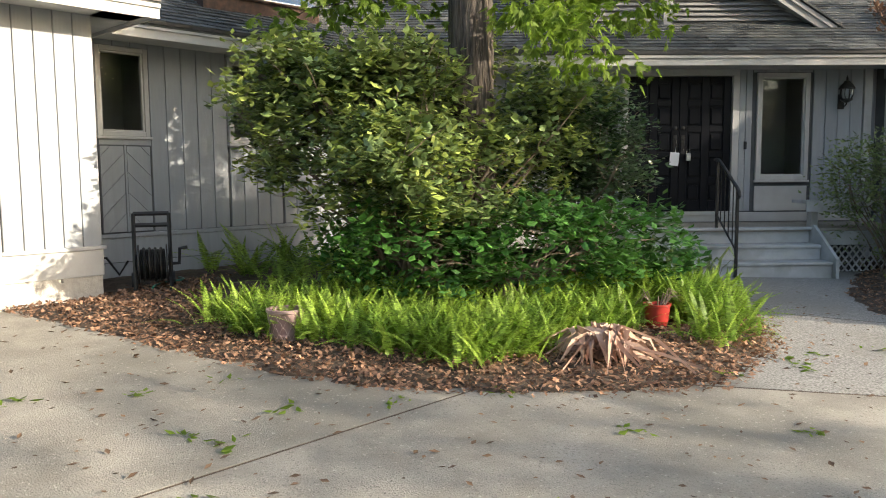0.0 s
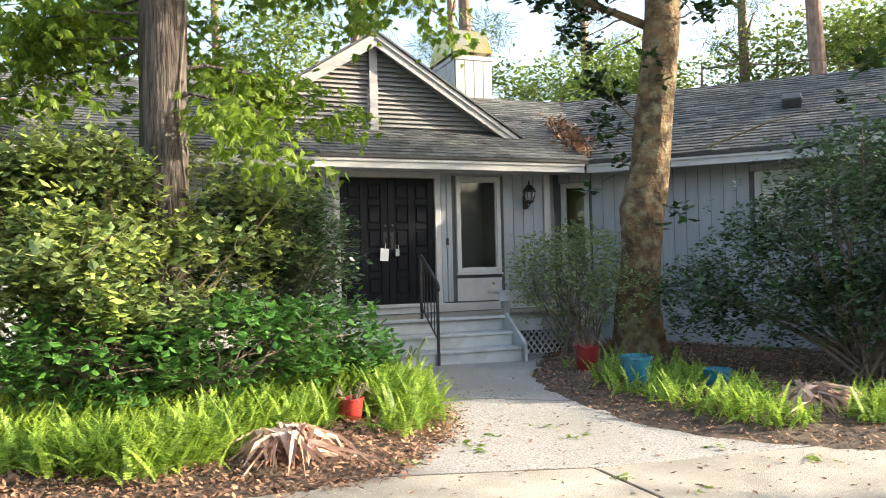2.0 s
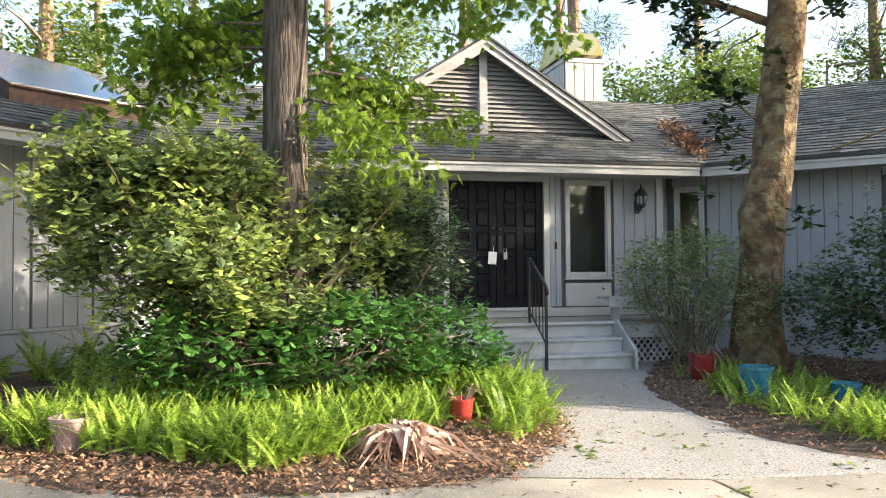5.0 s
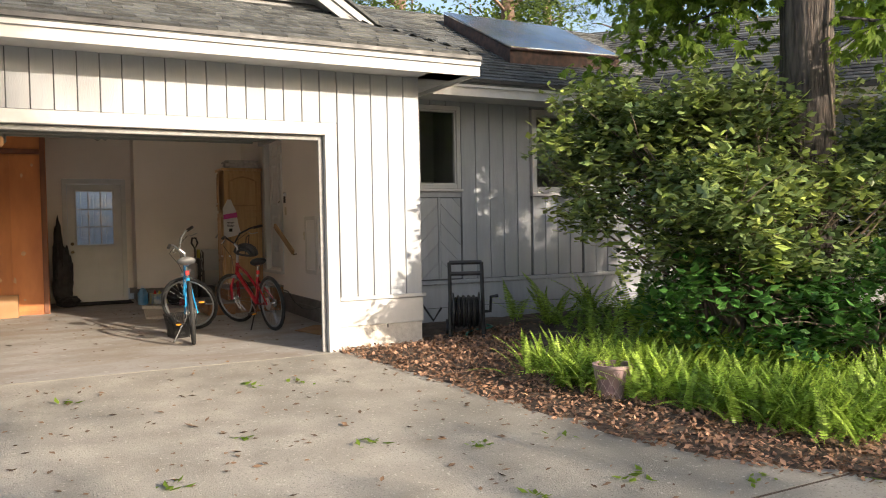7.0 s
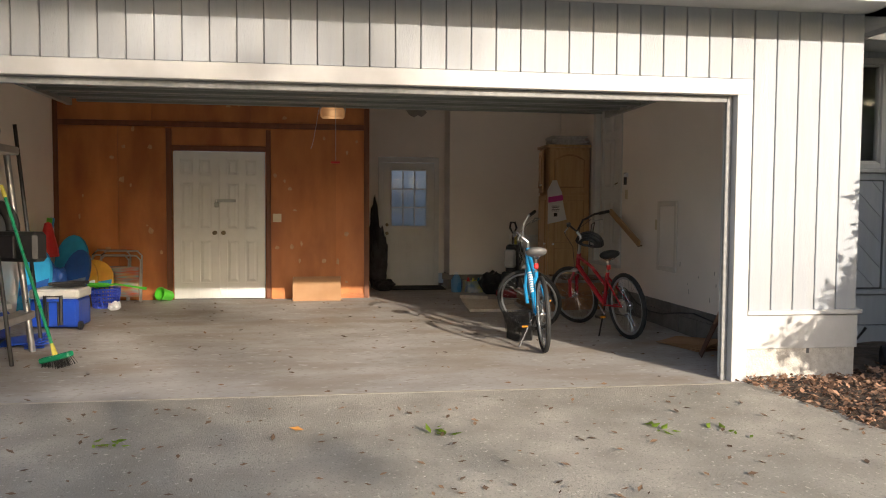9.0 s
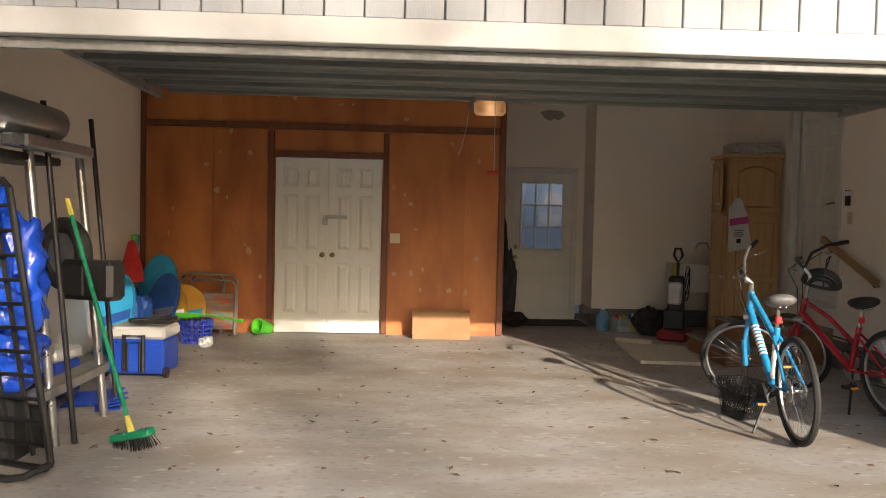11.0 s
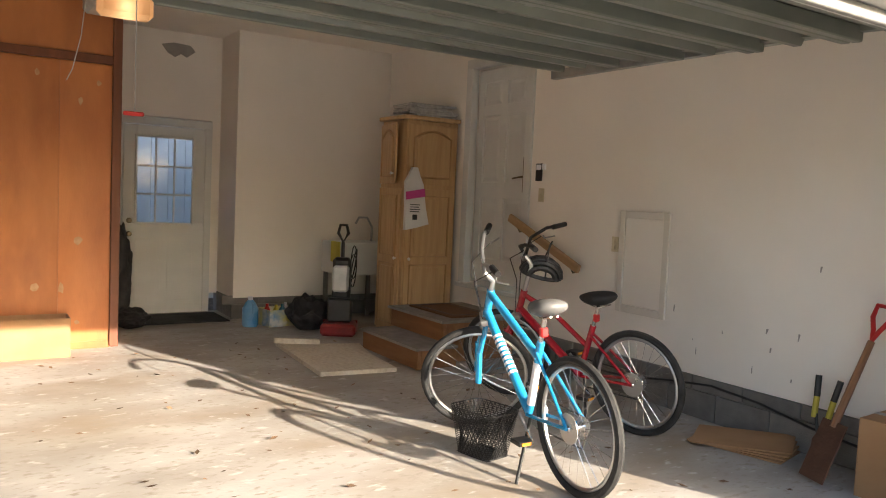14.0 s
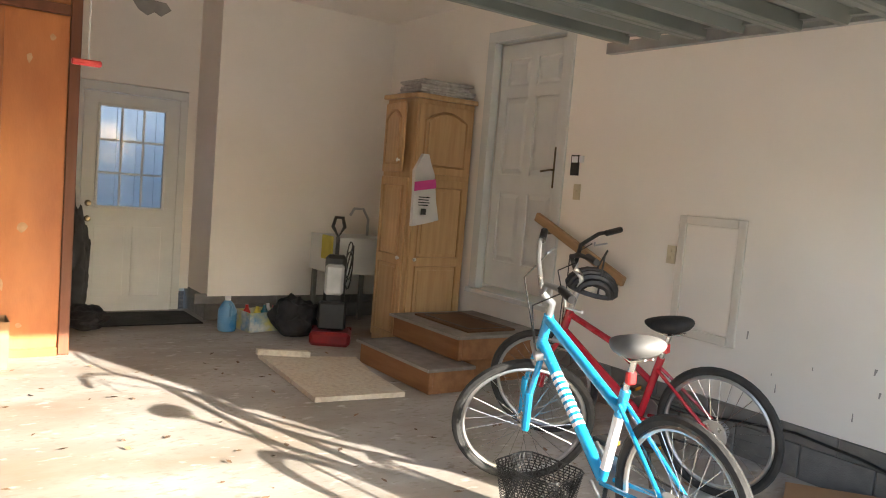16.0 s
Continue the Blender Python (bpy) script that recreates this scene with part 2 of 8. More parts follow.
M_PLY = mk("stained_plywood", (0.50, 0.185, 0.05), (0.38, 0.125, 0.032), 2.2, 0.5, bump=0.1, bump_scale=60, stretch=(1.6, 1.6, 0.6), rand=0.12, c3=(0.28, 0.085, 0.024), c3_scale=1.4)
M_PLYBAT = mk("stained_batten", (0.17, 0.055, 0.02), (0.12, 0.038, 0.014), 3, 0.5, stretch=(4, 4, 0.4), bump=0.1)
M_WHITEDOOR = mk("white_door_paint", (0.66, 0.665, 0.645), (0.61, 0.615, 0.595), 4, 0.45, bump=0.05, bump_scale=60)
M_BLACKDOOR = mk("black_door_gloss", (0.004, 0.005, 0.008), (0.006, 0.007, 0.011), 6, 0.4, bump=0.08, bump_scale=30, spec=0.14)
M_BLACK = mk("black_metal", (0.012, 0.012, 0.013), (0.02, 0.02, 0.02), 12, 0.45)
M_DECK = mk("deck_board", (0.36, 0.33, 0.28), (0.26, 0.235, 0.20), 6, 0.85, bump=0.4, bump_scale=50, stretch=(0.6, 5, 5), rand=0.12)
M_STEP = mk("grey_step_paint", (0.50, 0.515, 0.52), (0.42, 0.43, 0.43), 5, 0.65, bump=0.2, bump_scale=40, c3=(0.33, 0.33, 0.31), c3_scale=3)
M_GLASS = glass_pane("window_glass", (0.85, 0.9, 0.9))
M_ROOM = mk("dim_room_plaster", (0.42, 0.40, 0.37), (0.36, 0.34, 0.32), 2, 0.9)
M_GALV = mk("galvanised_steel", (0.42, 0.44, 0.44), (0.34, 0.36, 0.36), 8, 0.42, metal=0.75, bump=0.05)
M_GDOOR = mk("garage_door_steel", (0.21, 0.225, 0.205), (0.17, 0.185, 0.17), 3, 0.45, metal=0.35, c3=(0.22, 0.23, 0.21), c3_scale=2)
M_BLOCK = mk("painted_block", (0.20, 0.19, 0.175), (0.16, 0.15, 0.14), 10, 0.9, bump=0.5, bump_scale=120, rand=0.08)
M_MORTAR = mk("block_mortar", (0.27, 0.26, 0.24), (0.22, 0.21, 0.2), 20, 0.95, bump=0.4, bump_scale=100)
M_BARK = mk("furrowed_bark", (0.11, 0.09, 0.077), (0.03, 0.025, 0.022), 7, 0.95, bump=2.0, bump_scale=7, stretch=(5, 5, 0.7), c3=(0.145, 0.125, 0.11), c3_scale=3)
M_BARK2 = mk("mottled_bark", (0.20, 0.125, 0.06), (0.065, 0.042, 0.026), 6, 0.95, bump=2.0, bump_scale=14, c3=(0.27, 0.235, 0.14), c3_scale=7)
M_PINEBARK = mk("pine_bark", (0.30, 0.20, 0.15), (0.16, 0.11, 0.085), 5, 0.95, bump=0.8, bump_scale=12, stretch=(2.5, 2.5, 0.8))
M_TWIG = mk("twig_bark", (0.24, 0.185, 0.14), (0.15, 0.115, 0.085), 10, 0.9)
M_FERN = mk("fern_green", (0.31, 0.44, 0.065), (0.17, 0.285, 0.045), 2.2, 0.5, island=0.5, trans=0.45, spec=0.3)
M_LEAF = mk("shrub_leaf", (0.21, 0.29, 0.11), (0.14, 0.21, 0.08), 3, 0.28, island=0.5, trans=0.22, c3=(0.24, 0.29, 0.085), c3_scale=1.5)
M_LEAFD = mk("glossy_dark_leaf", (0.105, 0.17, 0.08), (0.07, 0.125, 0.055), 3, 0.28, island=0.45, trans=0.18)
M_LEAFR = mk("pale_shrub_leaf", (0.27, 0.33, 0.13), (0.19, 0.26, 0.10), 3, 0.5, island=0.35, trans=0.25)
M_LEAFB = mk("bright_tree_leaf", (0.23, 0.34, 0.04), (0.16, 0.26, 0.03), 2, 0.5, island=0.3, trans=0.62)
M_LEAFM = mk("magnolia_leaf", (0.035, 0.075, 0.018), (0.02, 0.05, 0.012), 3, 0.3, island=0.4, trans=0.12)
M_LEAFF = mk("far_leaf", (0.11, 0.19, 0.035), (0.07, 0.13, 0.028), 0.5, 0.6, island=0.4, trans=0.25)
# lighter copy of the far leaf, with sunlight put into its colour
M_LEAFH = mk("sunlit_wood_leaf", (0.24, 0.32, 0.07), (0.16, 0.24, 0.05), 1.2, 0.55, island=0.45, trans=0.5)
M_NEEDLE = mk("pine_needle", (0.06, 0.11, 0.035), (0.04, 0.075, 0.028), 1, 0.6, island=0.4, trans=0.3)

# ---- frames of reference: the three wings, each with x along its wall and -y towards the yard ----
GARAGE = pose(-7.68, 0, 0, 0, 0, 90)
LEFT = pose(-8.87, 0, 0, 0, 0, 90)
ENTRY = pose(-3.246, 13.24, 0, 0, 0, 45)
RIGHT = pose(0, 13.5, 0)
SLOPE = 0.5


def ground_z(x, y=0.0):
    """The yard falls gently away from the garage."""
    return -0.033 * (x + 7.5)

# ---- ground, drive and path ----
far = Mesh()
far.add([(-900, -900, -1.4), (900, -900, -1.4), (900, 900, -1.4), (-900, 900, -1.4)], [(0, 1, 2, 3)])
solid("ground", far, M_DIRT, "brown woodland soil reaching far behind the house", "ground", kind="structure")
near = Mesh()
near.slab([(-40, -40, ground_z(-7.5) - 0.12), (-7.6, -40, -0.12), (30, -40, ground_z(30) - 0.05), (30, 60, ground_z(30) - 0.05), (-7.6, 60, -0.12), (-40, 60, -0.12)], 0.3)
solid("ground_yard", near, M_DIRT, "bare brown yard soil around the house and drive", "ground", kind="structure")


def paving(name, outlines, material, label):
    ob = tagged(new(name), label, "paving", kind="structure")
    for outline in outlines:
        cx, cy = sum(p[0] for p in outline) / len(outline), sum(p[1] for p in outline) / len(outline)
        m = Mesh()
        inner = []
        for x, y in outline:
            d = Vector((cx - x, cy - y)).normalized() * 0.004
            inner.append((x + d.x, y + d.y))
        n = len(outline)
        verts = [(x, y, ground_z(x) - 0.004) for x, y in outline] + [(x, y, ground_z(x)) for x, y in inner] + [(x, y, ground_z(x) - 0.09) for x, y in outline]
        faces = [tuple(range(n, 2 * n))] + [(i, (i + 1) % n, n + (i + 1) % n, n + i) for i in range(n)] + [(2 * n + i, 2 * n + (i + 1) % n, (i + 1) % n, i) for i in range(n)]
        m.add(verts, faces)
        part("slab", m, material, ob)
    return ob


paving("driveway", [
    [(-7.58, -14), (-3.1, -14), (-3.1, 6), (-7.58, 6)],
    [(-3.08, -14), (14, -14), (14, -7.82), (-0.87, 5.54), (-3.08, 4.05)],
    [(-0.84, 5.56), (14, -7.78), (14, 19.6)],
], M_CONC, "stained grey concrete driveway slabs with sunken joints")
paving("pavement", [
    [(-3.08, 4.08), (-0.87, 5.575), (1.5, 7.82), (1.5, 8.93), (-4.5, 6.97), (-4.5, 4.08)],
    [(-4.5, 6.995), (1.5, 8.955), (1.5, 13), (-6, 13), (-6, 6.99)],
], M_AGG, "rough exposed-aggregate concrete path to the porch steps")

m = Mesh()
for (ax, ay), (bx, by) in (((-3.09, -14), (-3.09, 4.06)), ((-0.855, 5.55), (14, -7.8)), ((-3.08, 4.065), (-0.87, 5.557)), ((-4.5, 6.98), (1.5, 8.94))):
    d = Vector((bx - ax, by - ay)).normalized() * 0.013
    m.add([(x - sg * d.y, y + sg * d.x, ground_z(x) - 0.003 + 0.004 * (sg == 0)) for x, y in ((ax, ay), (bx, by)) for sg in (-1, 0, 1)], [(0, 3, 4, 1), (1, 4, 5, 2)])
solid("joint_dirt", m, M_DIRT, "dark dirt packed in the joints of the paving", "dirt", kind="structure")


def mound(name, outline, height, label):
    """A bed of soil that swells out of the ground within an outline."""
    xs, ys = [p[0] for p in outline], [p[1] for p in outline]
    step = 0.08
    nx, ny = int((max(xs) - min(xs)) / step) + 4, int((max(ys) - min(ys)) / step) + 4
    gx = min(xs) - step + step * np.arange(nx)
    gy = min(ys) - step + step * np.arange(ny)
    X, Y = np.meshgrid(gx, gy, indexing="ij")
    inside = np.zeros(X.shape, bool)
    dist = np.full(X.shape, 1e9)
    n = len(outline)
    for i in range(n):
        (ax, ay), (bx, by) = outline[i], outline[(i + 1) % n]
        cond = ((ay > Y) != (by > Y)) & (X < (bx - ax) * (Y - ay) / (by - ay + 1e-12) + ax)
        inside ^= cond
        t = np.clip(((X - ax) * (bx - ax) + (Y - ay) * (by - ay)) / ((bx - ax) ** 2 + (by - ay) ** 2), 0, 1)
        dist = np.minimum(dist, np.hypot(X - ax - t * (bx - ax), Y - ay - t * (by - ay)))
    sd = np.where(inside, dist, -dist)
    Z = -0.033 * (X + 7.5) + height * np.clip(sd / 0.5, -0.5, 1) + 0.012 * np.sin(X * 9 + Y * 5) * np.sin(Y * 11 - X * 3) * (sd > 0)
    verts = np.stack([X, Y, Z], -1).reshape(-1, 3)
    keep = (sd > -0.12)
    faces = []
    for i in range(nx - 1):
        for j in range(ny - 1):
            if keep[i, j] or keep[i + 1, j + 1]:
                a = i * ny + j
                faces.append((a, a + ny, a + ny + 1, a + 1))
    me = bpy.data.meshes.new(name)
    me.from_pydata(verts.tolist(), [], faces)
    me.shade_smooth()
    ob = part(name, me, M_DIRT)
    tagged(ob, label, "planting bed", kind="structure")

    def inside_at(px, py):
        ix = np.clip(((px - gx[0]) / step).astype(int), 0, nx - 1)
        iy = np.clip(((py - gy[0]) / step).astype(int), 0, ny - 1)
        return sd[ix, iy], Z[ix, iy]
    return inside_at


BED_A = [(-7.66, 2.28), (-6.9, 2.42), (-6.05, 2.58), (-5.3, 2.68), (-4.7, 2.80), (-4.2, 2.90), (-3.76, 3.05), (-3.4, 3.25), (-3.09, 3.50), (-2.67, 3.95), (-2.30, 4.35), (-2.10, 4.72),
         (-2.08, 5.2), (-2.15, 5.6), (-2.22, 6.10), (-2.5, 6.7), (-3.1, 7.4), (-3.9, 8.0), (-4.6, 8.7), (-6.2, 10.2), (-8.9, 8.2), (-8.9, 3.2), (-7.7, 3.2)]
BED_B = [(-2.75, 10.4), (-2.5, 9.3), (-2.1, 8.5), (-1.56, 7.85), (-0.87, 7.15), (-0.3, 6.92), (0.3, 6.85), (1.2, 7.0), (2.4, 7.3), (4, 7.9), (7, 8.8), (13, 10), (13, 13.6), (-3.4, 13.6)]
bed_a = mound("ground_bed", BED_A, 0.06, "leaf-mulched planting bed beside the driveway")
bed_b = mound("ground_bed_far", BED_B, 0.07, "leaf-mulched planting bed along the far wing")

# ---- walls ----
BOARDS = {}


def boards(wall, xf, x0, x1, z0, z1, pitch=0.20, proud=0.022):
    """Upright siding boards with open grooves, each one a piece."""
    n = max(1, round((x1 - x0) / pitch))
    w = (x1 - x0) / n
    key = (round(w, 4), round(z1 - z0, 4))
    if key not in BOARDS:
        m = Mesh()
        m.box(0.004, -proud, 0, w - 0.004, 0, z1 - z0, bevel=0.004)
        BOARDS[key] = m.data("board")
    for i in range(n):
        ob = part("board", BOARDS[key], M_SIDING, wall)
        ob.matrix_basis = xf @ pose(x0 + i * w, 0, z0)


def wall(name, xf, pieces, material, label, thick=0.14):
    """Wall panels between openings: (x0, x1, z0, z1), with the face at y = 0."""
    m = Mesh(xf)
    for x0, x1, z0, z1 in pieces:
        m.box(x0, 0, z0, x1, thick, z1)
    return solid(name, m, material, label, "wall", kind="structure")


def trim(name, xf, boxes, material=None, label="grey-white painted timber trim", bevel=0.004):
    m = Mesh(xf)
    for b in boxes:
        m.box(*b, bevel=bevel)
    return solid(name, m, material or M_TRIM, label, "trim", kind="structure")


# garage front: opening from -3.35 to 2.17, 2.14 high
w = wall("wall_garage_front", GARAGE, [(-4.6, -3.47, -0.2, 3.0), (2.29, 3.2, -0.2, 3.0), (-3.47, 2.29, 2.26, 3.0)], M_GROOVE, "pale grey vertical board siding around the garage opening", 0.16)
boards(w, GARAGE, -3.47, -3.385, 2.26, 2.86, 0.09)
boards(w, GARAGE, -3.383, 2.306, 2.26, 2.86, 0.1777)
boards(w, GARAGE, 2.308, 3.20, 0.53, 2.86, 0.178)
boards(w, GARAGE, -4.6, -3.47, 0.53, 2.86, 0.19)
trim("trim_garage", GARAGE, [(-3.47, -0.045, 0.0, -3.35, 0.17, 2.14), (2.17, -0.045, 0.0, 2.29, 0.17, 2.14), (-3.47, -0.045, 2.14, 2.29, 0.17, 2.255),
                             (2.29, -0.05, 0.50, 3.235, 0.0, 0.535), (2.29, -0.03, 0.24, 3.21, 0.0, 0.495), (-4.6, -0.05, 0.50, -3.47, 0.0, 0.535), (-4.6, -0.03, 0.24, -3.47, 0, 0.495)],
     label="pale grey painted garage door casing and band boards")
trim("trim_garage_stop", GARAGE, [(-3.345, 0.02, 0.0, -3.30, 0.05, 2.14), (2.12, 0.02, 0.0, 2.165, 0.05, 2.14), (-3.30, 0.02, 2.09, 2.12, 0.05, 2.138)], M_LOUV, "bare metal garage door stop and seal")
m = Mesh(GARAGE)
m.box(2.29, -0.015, -0.25, 3.195, 0.0, 0.238)
m.box(-4.6, -0.015, -0.25, -3.47, 0.0, 0.238)
solid("wall_garage_foundation", m, M_FOUND, "rough cream stucco foundation below the siding", "foundation", kind="structure")
# return of the garage to the left wing
w = wall("wall_garage_return", pose(-7.68, 3.2, 0, 0, 0, 180), [(0.02, 1.19, -0.2, 3.0)], M_GROOVE, "pale grey board siding on the garage return", 0.14)
boards(w, pose(-7.68, 3.2, 0, 0, 0, 180), 0.02, 1.17, 0.53, 2.86, 0.19)

# left wing
w = wall("wall_left", LEFT, [(3.2, 3.72, -0.2, 3.0), (4.33, 5.38, -0.2, 3.0), (6.22, 7.7, -0.2, 3.0), (3.72, 4.33, -0.2, 1.64), (3.72, 4.33, 2.70, 3.0), (5.38, 6.22, -0.2, 1.6), (5.38, 6.22, 2.74, 3.0)], M_GROOVE, "pale grey vertical board siding on the left wing")
boards(w, LEFT, 4.34, 5.37, 0.56, 2.86, 0.2)
boards(w, LEFT, 6.23, 7.65, 0.56, 2.86, 0.2)
boards(w, LEFT, 3.2, 3.7, 0.56, 2.86, 0.17)
boards(w, LEFT, 5.4, 6.2, 0.56, 1.592, 0.2)
trim("trim_window_apron", LEFT, [(3.712, -0.032, 1.583, 4.335, 0, 1.648)], M_SIDING, "pale grey apron board under the window")
boards(w, LEFT, 3.71, 4.34, 2.71, 2.86, 0.2)
boards(w, LEFT, 5.38, 6.22, 2.74, 2.86, 0.2)
trim("trim_left_band", LEFT, [(3.2, -0.05, 0.51, 7.7, 0, 0.555), (3.2, -0.028, 0.22, 7.7, 0, 0.505), (3.2, -0.03, -0.2, 7.7, 0, 0.212)], M_SIDING, "pale grey horizontal base boards")
# the panel of slanting boards under the first window
m = Mesh(LEFT)
m.box(3.71, -0.018, 0.56, 4.33, 0, 1.60)
w2 = solid("wall_panel", m, M_GROOVE, "grey siding panel with slanting boards below the window", "wall panel", kind="structure")


def clipped(poly, lo, hi):
    """An outline of (x, z) cut off below lo and above hi."""
    for lim, up in ((lo, 1), (hi, -1)):
        out = []
        for (ax, az), (bx, bz) in zip(poly, poly[1:] + poly[:1]):
            ina, inb = (az - lim) * up >= 0, (bz - lim) * up >= 0
            if ina:
                out.append((ax, az))
            if ina != inb:
                k = (lim - az) / (bz - az)
                out.append((ax + (bx - ax) * k, lim))
        poly = out
    return poly


for x0, x1, tilt in ((3.725, 3.995, 0.27), (4.035, 4.315, -0.28)):
    for i in range(-3, 7):
        z0 = 0.52 + i * 0.235 + (0.0 if tilt > 0 else 0.28)
        poly = clipped([(x0, z0), (x1, z0 + tilt), (x1, z0 + tilt + 0.229), (x0, z0 + 0.229)], 0.575, 1.57)
        if len(poly) > 2:
            b = Mesh(LEFT)
            b.prism(poly, -0.030, -0.017, "y")
            part("board", b, M_SIDING, w2)
b = Mesh(LEFT)
b.box(4.002, -0.036, 0.57, 4.028, -0.017, 1.58, bevel=0.003)
part("mullion", b, M_SIDING, w2)


def window(name, xf, x0, x1, z0, z1, label, blinds=False, outer=0.07):
    """A fixed window: casing, sash, sill, glass, and a dim room behind."""
    ob = thing(name, xf, label, "window", kind="structure")
    f = Mesh()
    for b in ((x0 - outer, -0.045, z0 - outer, x0, 0.02, z1 + outer), (x1, -0.045, z0 - outer, x1 + outer, 0.02, z1 + outer), (x0, -0.045, z1, x1, 0.02, z1 + outer), (x0, -0.045, z0 - outer, x1, 0.02, z0)):
        f.box(*b, bevel=0.004)
    part("window_frame", f, M_TRIM, ob)
    s = Mesh()
    for b in ((x0, -0.02, z0, x0 + 0.02, 0.04, z1), (x1 - 0.02, -0.02, z0, x1, 0.04, z1), (x0 + 0.02, -0.02, z1 - 0.02, x1 - 0.02, 0.04, z1), (x0 + 0.02, -0.02, z0, x1 - 0.02, 0.04, z0 + 0.02)):
        s.box(*b, bevel=0.003)
    part("sash", s, M_TRIM, ob)
    sill = Mesh()
    sill.box(x0 - outer - 0.02, -0.07, z0 - outer - 0.035, x1 + outer + 0.02, -0.002, z0 - outer - 0.002, bevel=0.006)
    part("window_sill", sill, M_TRIM, ob)
    g = Mesh()
    g.box(x0 + 0.019, 0.008, z0 + 0.019, x1 - 0.019, 0.014, z1 - 0.019)
    pane = part("pane", g, M_GLASS, ob)
    pane.visible_shadow = False
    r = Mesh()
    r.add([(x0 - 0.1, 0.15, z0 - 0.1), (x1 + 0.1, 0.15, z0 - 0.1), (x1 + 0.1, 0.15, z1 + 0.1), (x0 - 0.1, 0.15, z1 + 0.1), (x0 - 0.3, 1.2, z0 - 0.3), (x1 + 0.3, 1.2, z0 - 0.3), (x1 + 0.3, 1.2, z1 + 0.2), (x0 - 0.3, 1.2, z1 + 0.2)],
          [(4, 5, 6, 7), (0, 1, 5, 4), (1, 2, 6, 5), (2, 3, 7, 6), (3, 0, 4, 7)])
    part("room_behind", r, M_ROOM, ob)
    if blinds:
        nb = int((z1 - z0 - 0.08) / 0.05)
        sl = Mesh()
        sl.box(x0 + 0.04, 0.05, -0.001, x1 - 0.04, 0.095, 0.001, m=None)
        me = sl.data("slat")
        for i in range(nb):
            o = part("slat", me, M_WHITEDOOR, ob)
            o.matrix_basis = pose(0, 0, z0 + 0.05 + i * 0.05) @ pose(0, 0.072, 0, 55) @ pose(0, -0.072, 0)
    return ob


window("window_1", LEFT, 3.76, 4.27, 1.74, 2.65, "grey-framed fixed window with dark glass", outer=0.055)
window("window_2", LEFT, 5.46, 6.14, 1.70, 2.66, "grey-framed window with dark glass behind the shrub")

# entry wall: double door from -3.88 to -2.28, sill at 0.62; side window from -1.93 to -1.08
w = wall("wall_entry", ENTRY, [(-7.95, -4.86, -0.2, 3.2), (-4.3, -3.93, -0.2, 3.2), (-3.93, -2.23, 2.70, 3.2), (-3.93, -2.23, -0.2, 0.6), (-2.23, -1.86, -0.2, 3.2), (-1.13, -0.15, -0.2, 3.2), (-1.86, -1.13, -0.2, 1.13), (-1.86, -1.13, 2.66, 3.2),
                               (-4.86, -4.3, -0.2, 1.13), (-4.86, -4.3, 2.66, 3.2)], M_GROOVE, "pale grey board siding around the front doors", 0.14)
boards(w, ENTRY, -2.17, -1.97, 0.62, 2.82, 0.1)
boards(w, ENTRY, -1.03, -0.26, 0.62, 2.82, 0.19)
boards(w, ENTRY, -4.2, -3.98, 0.62, 2.82, 0.11)
boards(w, ENTRY, -7.9, -4.96, 0.62, 2.82, 0.2)
boards(w, ENTRY, -1.96, -1.04, 2.72, 2.82, 0.2)
boards(w, ENTRY, -4.95, -4.21, 2.72, 2.82, 0.2)
boards(w, ENTRY, -4.95, -4.21, 0.62, 1.04, 0.2)
trim("trim_entry", ENTRY, [(-2.28, -0.05, 0.60, -2.18, 0.06, 2.67), (-3.98, -0.05, 0.60, -3.88, 0.06, 2.67), (-3.98, -0.05, 2.67, -2.18, 0.06, 2.76), (-0.25, -0.05, 0.2, -0.13, 0.05, 2.82), (-7.95, -0.035, 0.46, -0.14, 0, 0.598), (-7.95, -0.04, 2.76, -0.14, 0, 2.84), (-4.0, -0.08, 0.565, -2.16, -0.036, 0.615)], label="grey-white painted front door casing and corner boards")
m = Mesh(ENTRY)
m.box(-1.90, -0.03, 0.62, -1.09, 0.0, 1.0)
solid("wall_entry_panel", m, M_TRIM, "flat pale panel below the side window", "wall panel", kind="structure")
window("window_3", ENTRY, -1.83, -1.16, 1.16, 2.64, "tall side window beside the front doors")
window("window_4", ENTRY, -4.83, -4.33, 1.16, 2.64, "tall side window half hidden by leaves")
wall("wall_entry_return", pose(-3.352, 13.134, 0, 0, 0, 90), [(0.0, 0.37, -0.2, 3.2)], M_SIDING, "pale grey return wall at the porch corner", 0.1)

# right wing
RW = RIGHT
w = wall("wall_right", RW, [(-3.35, -3.2, -0.2, 3.0), (-2.72, 0.0, -0.3, 3.0), (1.1, 13, -0.6, 3.0), (-3.2, -2.72, -0.2, 1.05), (-3.2, -2.72, 2.62, 3.0), (0, 1.1, -0.4, 1.4), (0, 1.1, 2.62, 3.0)], M_GROOVE, "pale grey board siding on the far wing in shade")
boards(w, RW, -2.66, -0.08, 0.56, 2.84, 0.2)
boards(w, RW, 1.18, 7.0, 0.56, 2.84, 0.2)
boards(w, RW, -0.07, 1.17, 0.56, 1.36, 0.2)
boards(w, RW, -0.07, 1.17, 2.63, 2.84, 0.2)
boards(w, RW, -3.25, -2.67, 0.56, 1.0, 0.2)
boards(w, RW, -3.25, -2.67, 2.64, 2.84, 0.2)
